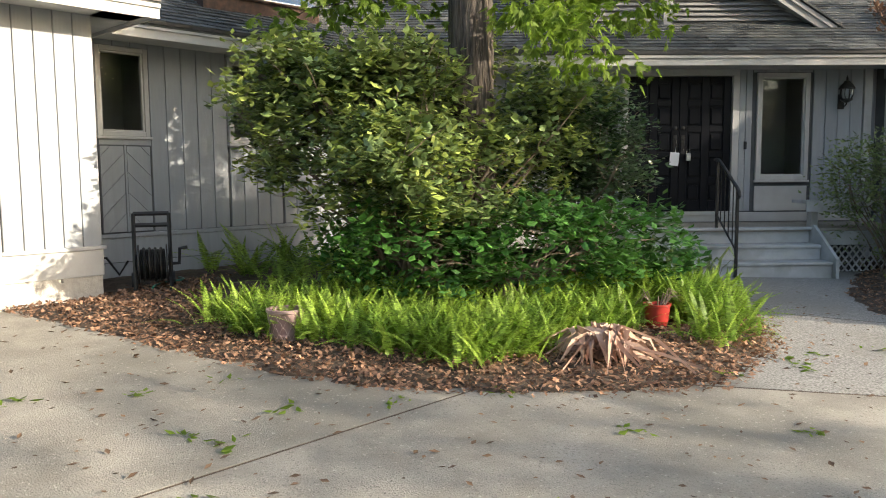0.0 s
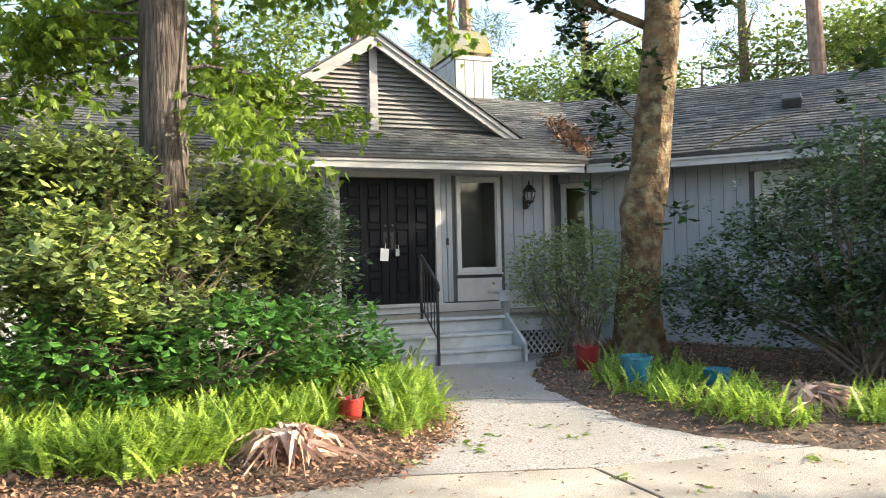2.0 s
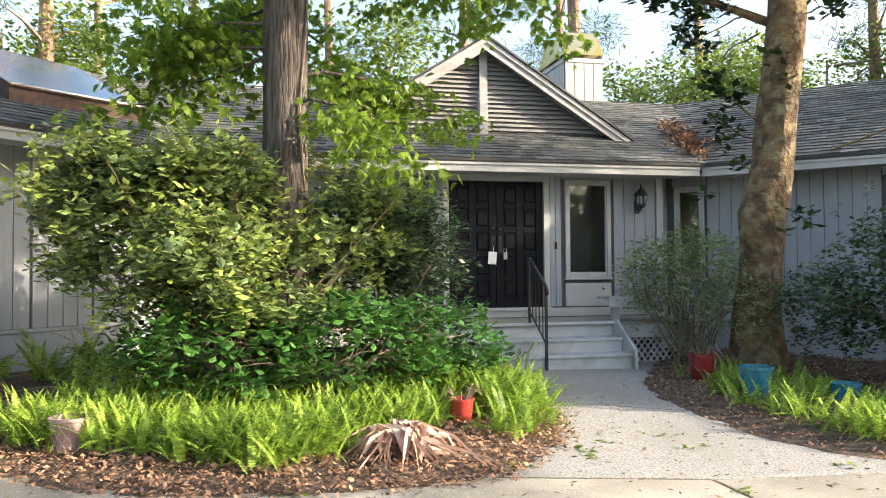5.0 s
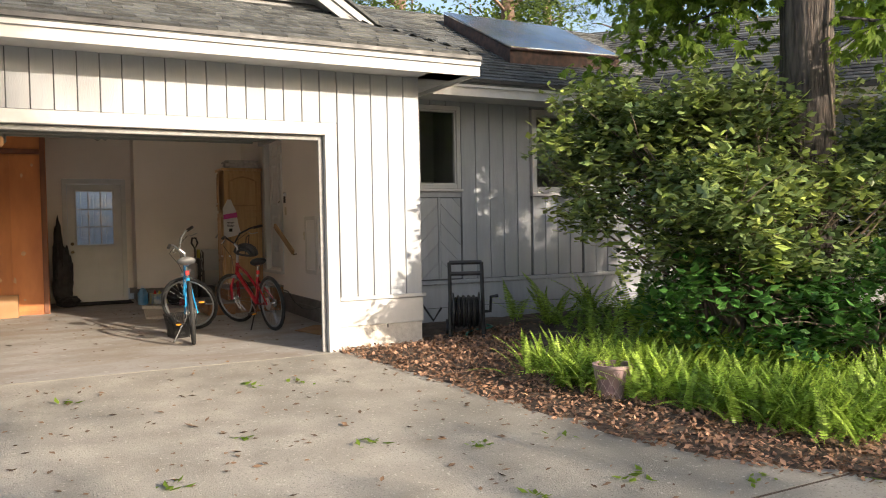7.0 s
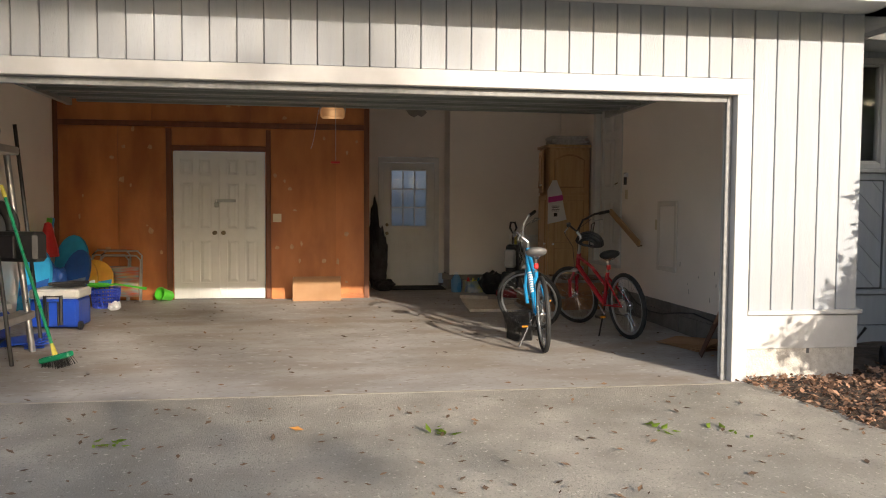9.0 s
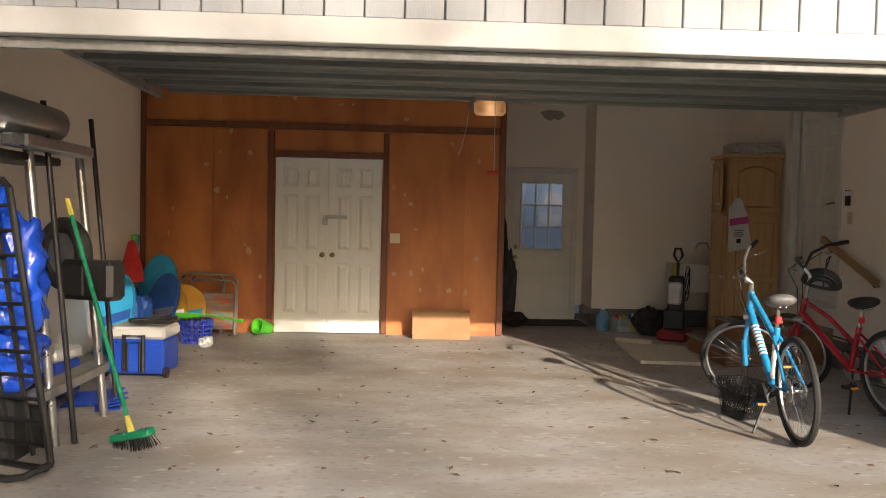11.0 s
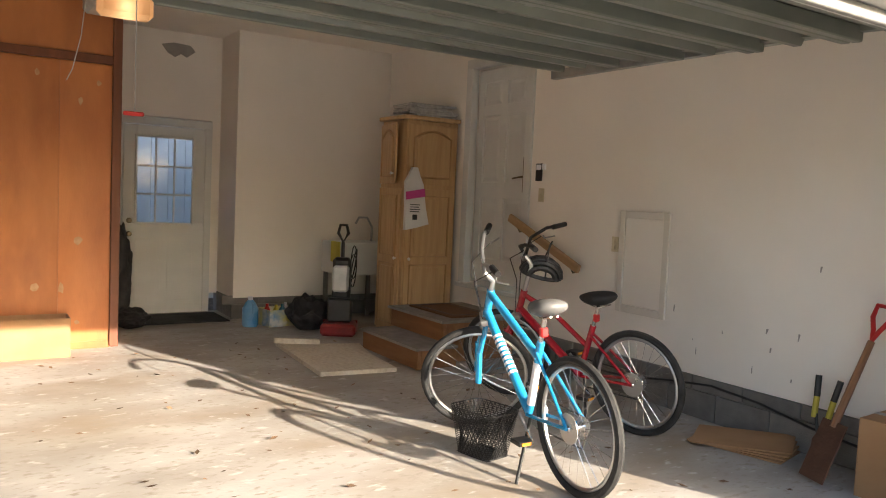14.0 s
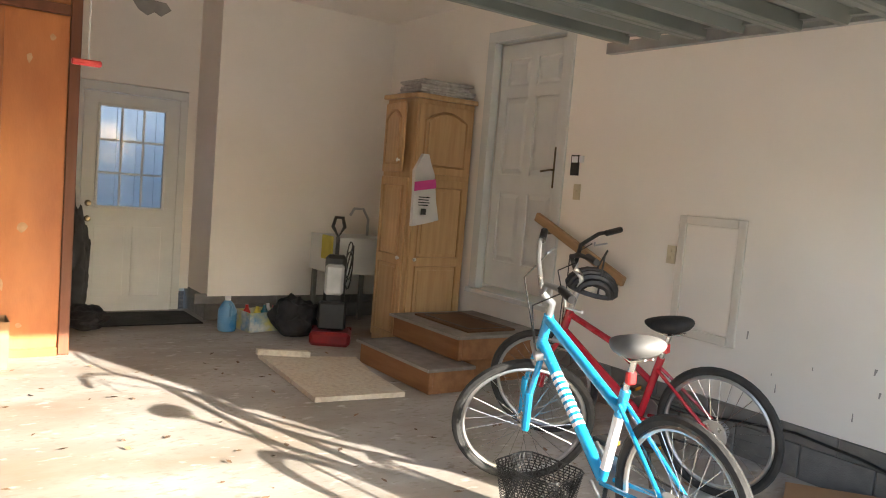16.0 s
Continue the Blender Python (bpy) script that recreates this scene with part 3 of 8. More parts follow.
trim("trim_right_band", RW, [(-3.3, -0.05, 0.51, 13, 0, 0.555), (-3.3, -0.03, 0.2, 13, 0, 0.505), (-3.3, -0.03, -0.6, 13, 0, 0.195)], M_SIDING, "pale grey horizontal base boards")
window("window_5", RW, -3.14, -2.78, 1.12, 2.56, "narrow dark window beside the porch corner")
window("window_6", RW, 0.07, 1.03, 1.47, 2.55, "window with closed white blinds", blinds=True)

# ---- roofs ----
def shingles(name, corners, parent, label, course=0.145, tab=0.30, single=None):
    """Courses of shingle tabs on a flat roof face. corners: two along the eave, then on round; every tab is kept that lies inside."""
    c = [Vector(p) for p in corners]
    ax = (c[1] - c[0]).normalized()
    nrm = ax.cross(c[2] - c[1]).normalized()
    if nrm.z < 0:
        nrm = -nrm
    up = nrm.cross(ax)
    if up.z < 0:
        up = -up
    loc = [((p - c[0]).dot(ax), (p - c[0]).dot(up)) for p in c]
    n = len(loc)

    def span(v):
        hits = []
        for i in range(n):
            (a, b), (d, e) = loc[i], loc[(i + 1) % n]
            if (b > v) != (e > v):
                hits.append(a + (d - a) * (v - b) / (e - b))
        return (min(hits), max(hits)) if len(hits) > 1 else None

    verts, faces = [], []
    apart = 0
    rnd = random.Random(5)
    top = max(p[1] for p in loc)
    v = 0.0
    while v < top - 0.02:
        s = span(min(v + course * 0.5, top - 0.01))
        if s:
            x = s[0] - rnd.random() * tab
            while x < s[1]:
                wd = tab * rnd.uniform(0.55, 1.1)
                a, b = max(x, s[0]), min(x + wd - 0.006, s[1])
                if b - a > 0.02:
                    lift = 0.016 + rnd.random() * 0.012
                    drop = rnd.choice((0.0, 0.0, 0.015))
                    v1 = min(v + course + 0.03, top)
                    pts = [c[0] + ax * px + up * pv + nrm * h for (px, pv, h) in ((a, v - drop, lift), (b, v - drop, lift), (b, v1, 0.004), (a, v1, 0.004), (a, v - drop, 0.0), (b, v - drop, 0.0))]
                    if single and single[0] < a < single[1] and apart < 300:
                        apart += 1
                        one = bpy.data.meshes.new("shingle")
                        one.from_pydata([tuple(p) for p in pts], [], [(0, 1, 2, 3), (4, 5, 1, 0), (4, 0, 3), (1, 5, 2)])
                        part("shingle", one, M_SHINGLE1, parent)
                    else:
                        k = len(verts)
                        verts += pts
                        faces += [(k, k + 1, k + 2, k + 3), (k + 4, k + 5, k + 1, k), (k + 4, k, k + 3), (k + 1, k + 5, k + 2)]
                x += wd
        v += course
    me = bpy.data.meshes.new(name)
    me.from_pydata([tuple(p) for p in verts], [], faces)
    me.materials.append(M_SHINGLE)
    ob = part("shingles", me, M_SHINGLE, parent)
    ob["kind"] = "stuff"
    return ob


def roof(name, faces, label, plain=(), single=None):
    ob = tagged(new(name), label, "roof", kind="structure")
    d = Mesh()
    for f in list(faces) + list(plain):
        d.slab(f, 0.06)
    part("decking", d, M_SHINGLE, ob)
    for f in faces:
        shingles("shingles", f, ob, label, single=single)
    return ob


EAVE, RUN = 2.93, 3.6
TOP = EAVE + SLOPE * RUN
# garage roof, hipped towards the yard
GX, GY, GR = -7.14, 3.66, 4.0
roof("roof_garage", [[(GX, -5.2, EAVE), (GX, GY, EAVE), (GX - GR, GY - GR, EAVE + SLOPE * GR), (GX - GR, -5.2, EAVE + SLOPE * GR)],
                     [(GX, GY, EAVE), (-8.2, GY, EAVE), (-8.2 - GR + 1.06, GY - GR + 1.06, EAVE + SLOPE * (GR - 1.06)), (GX - GR, GY - GR, EAVE + SLOPE * GR)]],
     "weathered grey shingle roof over the garage", plain=[[(GX - GR, -5.2, EAVE + SLOPE * GR), (GX - GR, 0.6, EAVE + SLOPE * GR), (GX - 8.4, 0.6, EAVE - 0.2), (GX - 8.4, -5.2, EAVE - 0.2)]])
roof("roof_left", [[(-8.2, 3.66, EAVE - 0.01), (-8.2, 7.23, EAVE - 0.01), (-11.8, 8.72, TOP - 0.01), (-11.8, 0.06, TOP - 0.01)]], "weathered grey shingle roof over the left wing",
     plain=[[(-11.8, 0.06, TOP - 0.01), (-11.8, 8.72, TOP - 0.01), (-15.5, 10.2, EAVE - 0.1), (-15.5, -1, EAVE - 0.1)]])
roof("roof_entry", [[(-8.2, 7.23, EAVE), (-2.53, 12.9, EAVE), (-4.02, 16.5, TOP), (-11.8, 8.72, TOP)]], "mossy grey shingle roof above the entry",
     plain=[[(-11.8, 8.72, TOP), (-4.02, 16.5, TOP), (-5.5, 20.1, EAVE), (-15.4, 10.2, EAVE)]], single=(3.6, 7.9))
roof("roof_right", [[(-2.53, 12.9, EAVE), (14, 12.9, EAVE), (14, 16.5, TOP), (-4.02, 16.5, TOP)]], "grey shingle roof over the far wing",
     plain=[[(-4.02, 16.5, TOP), (14, 16.5, TOP), (14, 20.1, EAVE), (-5.5, 20.1, EAVE)]])

# projecting bay of the far wing
roof("roof_bay", [[(1.37, 11.7, EAVE), (9, 11.7, EAVE), (9, 14.5, EAVE + 1.4), (4.17, 14.5, EAVE + 1.4)], [(1.37, 12.95, EAVE), (1.37, 11.7, EAVE), (4.17, 14.5, EAVE + 1.4), (4.17, 15.7, EAVE + 1.4)]], "grey shingle roof over the projecting bay")
w = wall("wall_bay", pose(0, 12.3, 0), [(1.95, 9, -0.6, 2.9)], M_GROOVE, "pale grey board siding on the projecting bay")
boards(w, pose(0, 12.3, 0), 1.95, 6.0, 0.3, 2.78, 0.2)
w = wall("wall_bay_side", pose(1.95, 13.5, 0, 0, 0, -90), [(0.02, 1.2, -0.6, 2.9)], M_SIDING, "pale grey side wall of the projecting bay", 0.1)


def fascia(name, a, b, inward, label, overhang=0.56):
    """Eave board, drip edge and soffit along a line, under the roof's edge."""
    a, b, inn = Vector(a), Vector(b), Vector(inward).normalized()
    out = tagged(new(name), label, "fascia", kind="structure")

    def bar(d0, d1, z0, z1):
        m = Mesh()
        pts = []
        for p, dd, z in ((a, d0, z0), (b, d0, z0), (b, d1, z0), (a, d1, z0), (a, d0, z1), (b, d0, z1), (b, d1, z1), (a, d1, z1)):
            q = p + inn * dd
            pts.append((q.x, q.y, z))
        m.add(pts, [(0, 1, 2, 3), (4, 5, 6, 7), (0, 1, 5, 4), (1, 2, 6, 5), (2, 3, 7, 6), (3, 0, 4, 7)])
        return m
    part("fascia_board", bar(0.03, 0.06, EAVE - 0.20, EAVE - 0.045), M_TRIM, out)
    part("shingle_mould", bar(0.005, 0.0295, EAVE - 0.10, EAVE - 0.045), M_TRIM, out)
    part("drip_edge", bar(-0.015, 0.06, EAVE - 0.044, EAVE - 0.008), M_FLASH, out)
    part("soffit", bar(0.061, overhang, EAVE - 0.16, EAVE - 0.145), M_TRIM, out)
    return out


fascia("trim_fascia_garage", (GX, -5.2, 0), (GX, GY, 0), (-1, 0, 0), "pale painted eave boards along the garage roof")
fascia("trim_fascia_garage_side", (GX - 0.061, GY, 0), (-8.9, GY, 0), (0, -1, 0), "pale painted eave boards on the garage side", 0.47)
fascia("trim_fascia_left", (-8.2, 3.66, 0), (-8.2, 7.23, 0), (-1, 0, 0), "pale painted eave boards along the left wing", 0.68)
fascia("trim_fascia_entry", (-8.2, 7.23, 0), (-2.6, 12.83, 0), (-0.707, 0.707, 0), "pale painted eave boards above the entry", 0.76)
fascia("trim_fascia_right", (-2.6, 12.9, 0), (14, 12.9, 0), (0, 1, 0), "pale painted eave boards along the far wing", 0.62)

fascia("trim_fascia_bay", (1.37, 11.7, 0), (9, 11.7, 0), (0, 1, 0), "pale painted eave boards along the bay", 0.6)
fascia("trim_fascia_bay_side", (1.37, 12.85, 0), (1.37, 11.761, 0), (1, 0, 0), "pale painted eave boards on the bay side", 0.58)


# trim colour darkened to hold the gables' shade; also the chimney's grey boards
M_GABLE = mk("shaded_gable_paint", (0.36, 0.36, 0.355), (0.30, 0.30, 0.295), 5, 0.6, bump=0.15, bump_scale=30)


def gable(name, xf, s0, half, base_z, rise, front, depth, label):
    """A small decorative gable on a roof slope: louvred face, middle post, barge boards and its own roof."""
    ob = thing(name, xf, label, "gable", kind="structure")
    k = rise / half
    back = Mesh()
    back.prism([(s0 - half, base_z - 0.1), (s0 + half, base_z - 0.1), (s0, base_z + rise - 0.1)], front + 0.30, front + 0.34, "y")
    part("backing", back, M_GROOVE, ob)
    z = base_z
    while z < base_z + rise - 0.25:
        hw = half - (z + 0.09 - base_z) / k - 0.1
        if hw > 0.1:
            for a, b in ((s0 - hw, s0 - 0.07), (s0 + 0.07, s0 + hw)):
                if b - a > 0.08:
                    m = Mesh()
                    m.add([(a, front + 0.24, z), (b, front + 0.24, z), (b, front + 0.30, z + 0.082), (a, front + 0.30, z + 0.082), (a, front + 0.252, z), (b, front + 0.252, z), (b, front + 0.312, z + 0.082), (a, front + 0.312, z + 0.082)],
                          [(0, 1, 2, 3), (4, 7, 6, 5), (0, 4, 5, 1), (3, 2, 6, 7), (0, 3, 7, 4), (1, 5, 6, 2)])
                    part("slat", m, M_LOUV, ob)
        z += 0.078
    p = Mesh()
    p.box(s0 - 0.07, front + 0.19, base_z - 0.08, s0 + 0.07, front + 0.235, base_z + rise - 0.15, bevel=0.004)
    part("post", p, M_GABLE, ob)
    for sg in (-1, 1):
        bb = Mesh()
        a0, a1 = (s0 + sg * half, base_z - 0.06), (s0, base_z + rise - 0.06)
        bb.prism([a0, a1, (a1[0], a1[1] - 0.2), (a0[0] - sg * 0.02, a0[1] - 0.16)], front + 0.02, front + 0.055, "y")
        part("barge_board", bb, M_GABLE, ob)
        b2 = Mesh()
        b2.prism([(a0[0] + sg * 0.03, a0[1] + 0.0), (a1[0], a1[1] + 0.012), (a1[0], a1[1] - 0.07), (a0[0], a0[1] - 0.06)], front - 0.005, front + 0.0195, "y")
        part("barge_mould", b2, M_GABLE, ob)
        so = Mesh()
        so.prism([(a0[0], a0[1] - 0.1), (a1[0], a1[1] - 0.1), (a1[0], a1[1] - 0.115), (a0[0], a0[1] - 0.115)], front + 0.056, front + 0.3, "y")
        part("soffit", so, M_GABLE, ob)
        rf = Mesh()
        rf.slab([(s0 + sg * (half + 0.12), front - 0.03, base_z - 0.06), (s0 + sg * (half + 0.12), front + depth * 0.35, base_z - 0.06), (s0, front + depth, base_z + rise), (s0, front - 0.03, base_z + rise)], 0.035)
        part("roof", rf, M_SHINGLE, ob)
    return ob


gable("gable_entry", ENTRY, -3.16, 2.55, 3.50, 1.63, 0.2, 4.2, "louvred grey gable with a white centre post above the entry")
gable("gable_garage", GARAGE, -0.58, 3.45, 3.45, 2.25, 0.42, 5.2, "louvred grey gable above the garage opening")

# ---- garage shell ----
XB = -14.75
FL = 0.0072


def fz(x):
    return FL * (-7.68 - x)


m = Mesh()
m.slab([(-7.57, -4.5, 0.0), (-7.57, 2.79, 0.0), (XB, 2.79, fz(XB)), (XB, -4.5, fz(XB))], 0.2)
solid("floor", m, M_GARFLOOR, "worn stained concrete garage floor", "floor", kind="structure")
m = Mesh()
m.box(-7.60, -3.35, -0.05, -7.572, 2.17, 0.0035)
solid("floor_sill", m, mk("pale_lip", (0.43, 0.40, 0.33), (0.33, 0.30, 0.24), 9, 0.85, bump=0.4, bump_scale=60), "pale concrete lip at the garage threshold", "threshold", kind="structure")
m = Mesh()
m.box(-15, -4.6, 3.05, -7.842, 3.2, 3.15)
solid("ceiling", m, M_DRYWALL, "cream painted garage ceiling", "ceiling", kind="structure")
m = Mesh()
m.box(-15, -4.6, -0.1, -7.842, -4.45, 3.05)
m.box(-7.86, -4.45, 0.0, -7.842, -3.36, 3.05)
m.box(-7.86, 2.18, 0.0, -7.842, 2.79, 3.05)
m.box(-7.86, -3.36, 2.26, -7.842, 2.18, 3.05)
solid("wall_garage_left", m, M_DRYWALL, "cream painted garage side wall", "wall", kind="structure")
m = Mesh()
m.box(-15, 2.80, 0.30, -12.52, 3.1, 3.05)
m.box(-12.52, 2.80, 2.70, -11.58, 3.1, 3.05)
m.box(-11.58, 2.80, 0.30, -7.842, 3.1, 3.05)
m.box(-12.52, 2.80, 0.30, -11.58, 3.1, 0.60)
solid("wall_garage_right", m, M_DRYWALL, "cream painted garage wall towards the house", "wall", kind="structure")
m = Mesh()
m.box(XB - 0.1, -0.28, -0.1, XB, -0.06, 3.05)
m.box(XB - 0.1, 0.93, 0.25, XB, 1.02, 3.05)
m.box(XB - 0.1, -0.06, 2.14, XB, 0.93, 3.05)
m.box(-14.9, 1.02, 0.27, -14.15, 2.80, 3.05)
solid("wall_garage_back", m, M_DRYWALL, "cream painted garage back wall", "wall", kind="structure")

# ---- porch ----
def e(*m):
    return ENTRY @ pose(*m)


deck = tagged(new("floor_deck"), "weathered timber porch deck with leaf litter", "deck", kind="structure")
plank = Mesh()
plank.box(0, 0.003, -0.035, 6.2, 0.137, 0, bevel=0.005)
plank_data = plank.data("plank")
for i in range(11):
    p = part("plank", plank_data, M_DECK, deck)
    p.matrix_basis = e(-6.4, -1.55 + i * 0.14, 0.45)
rim = Mesh(ENTRY)
rim.box(-6.38, -1.53, 0.22, -4.34, -1.49, 0.41, bevel=0.004)
rim.box(-1.74, -1.53, 0.22, -0.22, -1.49, 0.41, bevel=0.004)
rim.box(-0.26, -1.485, 0.22, -0.22, -0.01, 0.41, bevel=0.004)
part("rim_board", rim, M_STEP, deck)
lat = tagged(new("trim_lattice"), "grey wooden lattice skirt below the deck", "lattice", kind="structure")
for i in range(16):
    for sg in (-1, 1):
        s = Mesh(ENTRY)
        x = -1.72 + i * 0.1
        s.add([(x, -1.47 - 0.006 * sg, 0.21), (x + 0.03, -1.47 - 0.006 * sg, 0.21), (x + 0.03 + sg * 0.3, -1.47 - 0.006 * sg, -0.17), (x + sg * 0.3, -1.47 - 0.006 * sg, -0.17),
               (x, -1.462 - 0.006 * sg, 0.21), (x + 0.03, -1.462 - 0.006 * sg, 0.21), (x + 0.03 + sg * 0.3, -1.462 - 0.006 * sg, -0.17), (x + sg * 0.3, -1.462 - 0.006 * sg, -0.17)],
              [(0, 1, 2, 3), (7, 6, 5, 4), (0, 4, 5, 1), (1, 5, 6, 2), (2, 6, 7, 3), (3, 7, 4, 0)])
        part("slat", s, M_STEP, lat)
steps = thing("porch_steps", ENTRY, "grey painted wooden steps up to the porch", "steps")
for i, (y0, y1, z) in enumerate(((-2.14, -1.80, 0.06), (-1.84, -1.50, 0.255))):
    t = Mesh()
    t.box(-4.29, y0, z - 0.04, -1.79, y1, z, bevel=0.008)
    part("tread", t, M_STEP, steps)
for y0, za, zb in ((-2.11, -0.16, 0.018), (-1.81, 0.062, 0.213), (-1.50, 0.257, 0.43)):
    t = Mesh()
    t.box(-4.29, y0, za, -1.79, y0 + 0.025, zb)
    part("riser", t, M_STEP, steps)
t = Mesh()
t.box(-4.33, -1.575, 0.432, -1.75, -1.46, 0.47, bevel=0.008)
part("nosing", t, M_STEP, steps)
for x in (-4.335, -1.785):
    s = Mesh()
    s.prism([(-1.47, 0.48), (-1.60, 0.50), (-2.2, 0.10), (-2.2, -0.18), (-1.47, -0.18)], x, x + 0.042, "x")
    part("stringer", s, M_STEP, steps)

rail = thing("handrail", e(-3.06, 0, 0), "black wrought-iron handrail on the porch steps", "handrail")
for y, za, zb in ((-2.16, -0.13, 1.0), (-1.5, 0.47, 1.36)):
    p = Mesh()
    p.box(-0.018, y - 0.018, za, 0.018, y + 0.018, zb, bevel=0.003)
    part("post", p, M_BLACK, rail)
p = Mesh()
p.tube([(0, -1.40, 1.38), (0, -1.5, 1.385), (0, -1.6, 1.34), (0, -2.12, 1.03), (0, -2.2, 0.97), (0, -2.22, 0.92), (0, -2.19, 0.89)], 0.022, 8)
part("top_rail", p, M_BLACK, rail)
p = Mesh()
p.tube([(0, -1.5, 0.64), (0, -2.16, 0.22)], 0.014, 6)
part("bottom_rail", p, M_BLACK, rail)
for i in range(1, 5):
    y = -1.5 - 0.132 * i
    p = Mesh()
    p.tube([(0, y, 0.64 - 0.084 * i), (0, y, 1.36 - 0.072 * i)], 0.008, 6)
    part("baluster", p, M_BLACK, rail)


def bench(x0, x1, label):
    b = thing("porch_bench", e((x0 + x1) / 2, -1.25, 0.45), label, "bench", group="porch benches")
    h = (x1 - x0) / 2
    for i in range(3):
        s = Mesh()
        s.box(-h, -0.2 + i * 0.137, 0.33, h, -0.07 + i * 0.137, 0.37, bevel=0.005)
        part("seat_board", s, M_STEP, b)
    a = Mesh()
    a.box(-h, -0.225, 0.22, h, -0.203, 0.37, bevel=0.004)
    part("apron", a, M_STEP, b)
    for x in (-h + 0.2, h - 0.2):
        p = Mesh()
        p.box(x - 0.05, -0.06, 0.0, x + 0.05, 0.06, 0.329, bevel=0.006)
        part("post", p, M_STEP, b)


bench(-1.82, -0.35, "grey painted bench on the porch edge")
bench(-6.2, -4.48, "grey painted bench half behind the shrub")

# front doors
doors = thing("door_1", e(-3.08, 0.045, 0.62), "black panelled double front doors, closed", "door", kind="structure")
for sg in (-1, 1):
    x0, x1 = (0.003, 0.80) if sg > 0 else (-0.80, -0.003)
    leaf = Mesh()
    leaf.box(x0, -0.01, 0, x1, 0.03, 2.04, bevel=0.003)
    d = part("door_leaf", leaf, M_BLACKDOOR, doors)
    for st in ((x0, x0 + 0.12), ((x0 + x1) / 2 - 0.06, (x0 + x1) / 2 + 0.06), (x1 - 0.12, x1)):
        m = Mesh()
        m.box(st[0], -0.036, 0, st[1], -0.0105, 2.04, bevel=0.008)
        part("stile", m, M_BLACKDOOR, d)
    for r in range(6):
        z = (0.0, 0.43, 0.82, 1.21, 1.60, 1.95)[r]
        hh = (0.16, 0.09, 0.09, 0.09, 0.09, 0.09)[r]
        for a, b in ((x0 + 0.121, (x0 + x1) / 2 - 0.061), ((x0 + x1) / 2 + 0.061, x1 - 0.121)):
            m = Mesh()
            m.box(a, -0.035, z, b, -0.0105, z + hh, bevel=0.008)
            part("rail", m, M_BLACKDOOR, d)
    for r in range(5):
        za = (0.19, 0.55, 0.94, 1.33, 1.72)[r]
        zb = (0.40, 0.79, 1.18, 1.57, 1.92)[r]
        for a, b in ((x0 + 0.15, (x0 + x1) / 2 - 0.09), ((x0 + x1) / 2 + 0.09, x1 - 0.15)):
            m = Mesh()
            m.box(a, -0.040, za, b, -0.0105, zb, bevel=0.013)
            part("panel", m, M_BLACKDOOR, d)
    hd = Mesh()
    hx = sg * 0.06
    hd.box(hx - 0.025, -0.045, 0.88, hx + 0.025, -0.0365, 1.16, bevel=0.006)
    hd.tube([(hx, -0.046, 1.10), (hx, -0.085, 1.08), (hx, -0.09, 1.0), (hx, -0.046, 0.93)], 0.008, 6)
    part("door_handle", hd, M_BLACK, d, "dark bronze pull handle", True)
    lk = Mesh()
    lk.lathe([(0.03, 0), (0.032, 0.012), (0.02, 0.02)], 14, pose(hx, -0.037, 1.27, 90))
    part("lock", lk, M_BLACK, d, "", True)
M_PAPER = mk("white_paper", (0.82, 0.83, 0.86), (0.76, 0.77, 0.80), 6, 0.7)
tag = Mesh()
tag.box(-0.07, -0.004, -0.2, 0.07, 0.0, 0.0, bevel=0.001, m=pose(-0.06, 0, 0, 0, 5, 0))
tag.tube([(-0.055, -0.002, 0.0), (-0.045, -0.002, 0.09)], 0.004, 5)
ob = solid("door_tag", tag, M_PAPER, "white paper tag hanging on the door handle", "tag")
ob.matrix_world = e(-3.10, -0.06, 1.52)
box = Mesh()
box.box(-0.035, -0.035, -0.12, 0.035, 0.0, 0.0, bevel=0.008)
box.tube([(-0.025, -0.017, 0.0), (-0.02, -0.017, 0.06), (0.02, -0.017, 0.06), (0.025, -0.017, 0.0)], 0.006, 6)
ob = solid("lock_box", box, M_GALV, "grey metal key box hanging on the door", "lock box")
ob.matrix_world = e(-2.96, -0.06, 1.51)
bell = Mesh()
bell.box(-0.02, -0.03, -0.06, 0.02, 0.0, 0.06, bevel=0.006)
ob = solid("doorbell", bell, M_BLACK, "small black doorbell beside the door casing", "doorbell")
ob.matrix_world = e(-2.07, -0.022, 1.62)

# wall lantern
lan = thing("wall_lantern", e(-0.61, -0.03, 2.36), "black carriage lantern beside the side window", "wall lamp")
m = Mesh()
m.box(-0.05, -0.012, -0.2, 0.05, 0.0, 0.02, bevel=0.006)
m.tube([(0, -0.01, -0.1), (0, -0.1, -0.17), (0, -0.16, -0.14), (0, -0.16, -0.10)], 0.012, 6)
part("bracket", m, M_BLACK, lan)
m = Mesh()
m.lathe([(0.02, -0.12), (0.085, -0.08), (0.085, -0.06)], 8, pose(0, -0.16, 0))
part("base", m, M_BLACK, lan)
m = Mesh()
m.lathe([(0.065, -0.06), (0.09, 0.0), (0.085, 0.09)], 8, pose(0, -0.16, 0))
g = part("glass", m, M_GLASS, lan)
g.visible_shadow = False
for k in range(8):
    a = 2 * math.pi * k / 8
    m = Mesh()
    m.tube([(0.067 * math.cos(a), -0.16 + 0.067 * math.sin(a), -0.06), (0.093 * math.cos(a), -0.16 + 0.093 * math.sin(a), 0.0), (0.088 * math.cos(a), -0.16 + 0.088 * math.sin(a), 0.09)], 0.006, 5)
    part("rib", m, M_BLACK, lan)
m = Mesh()
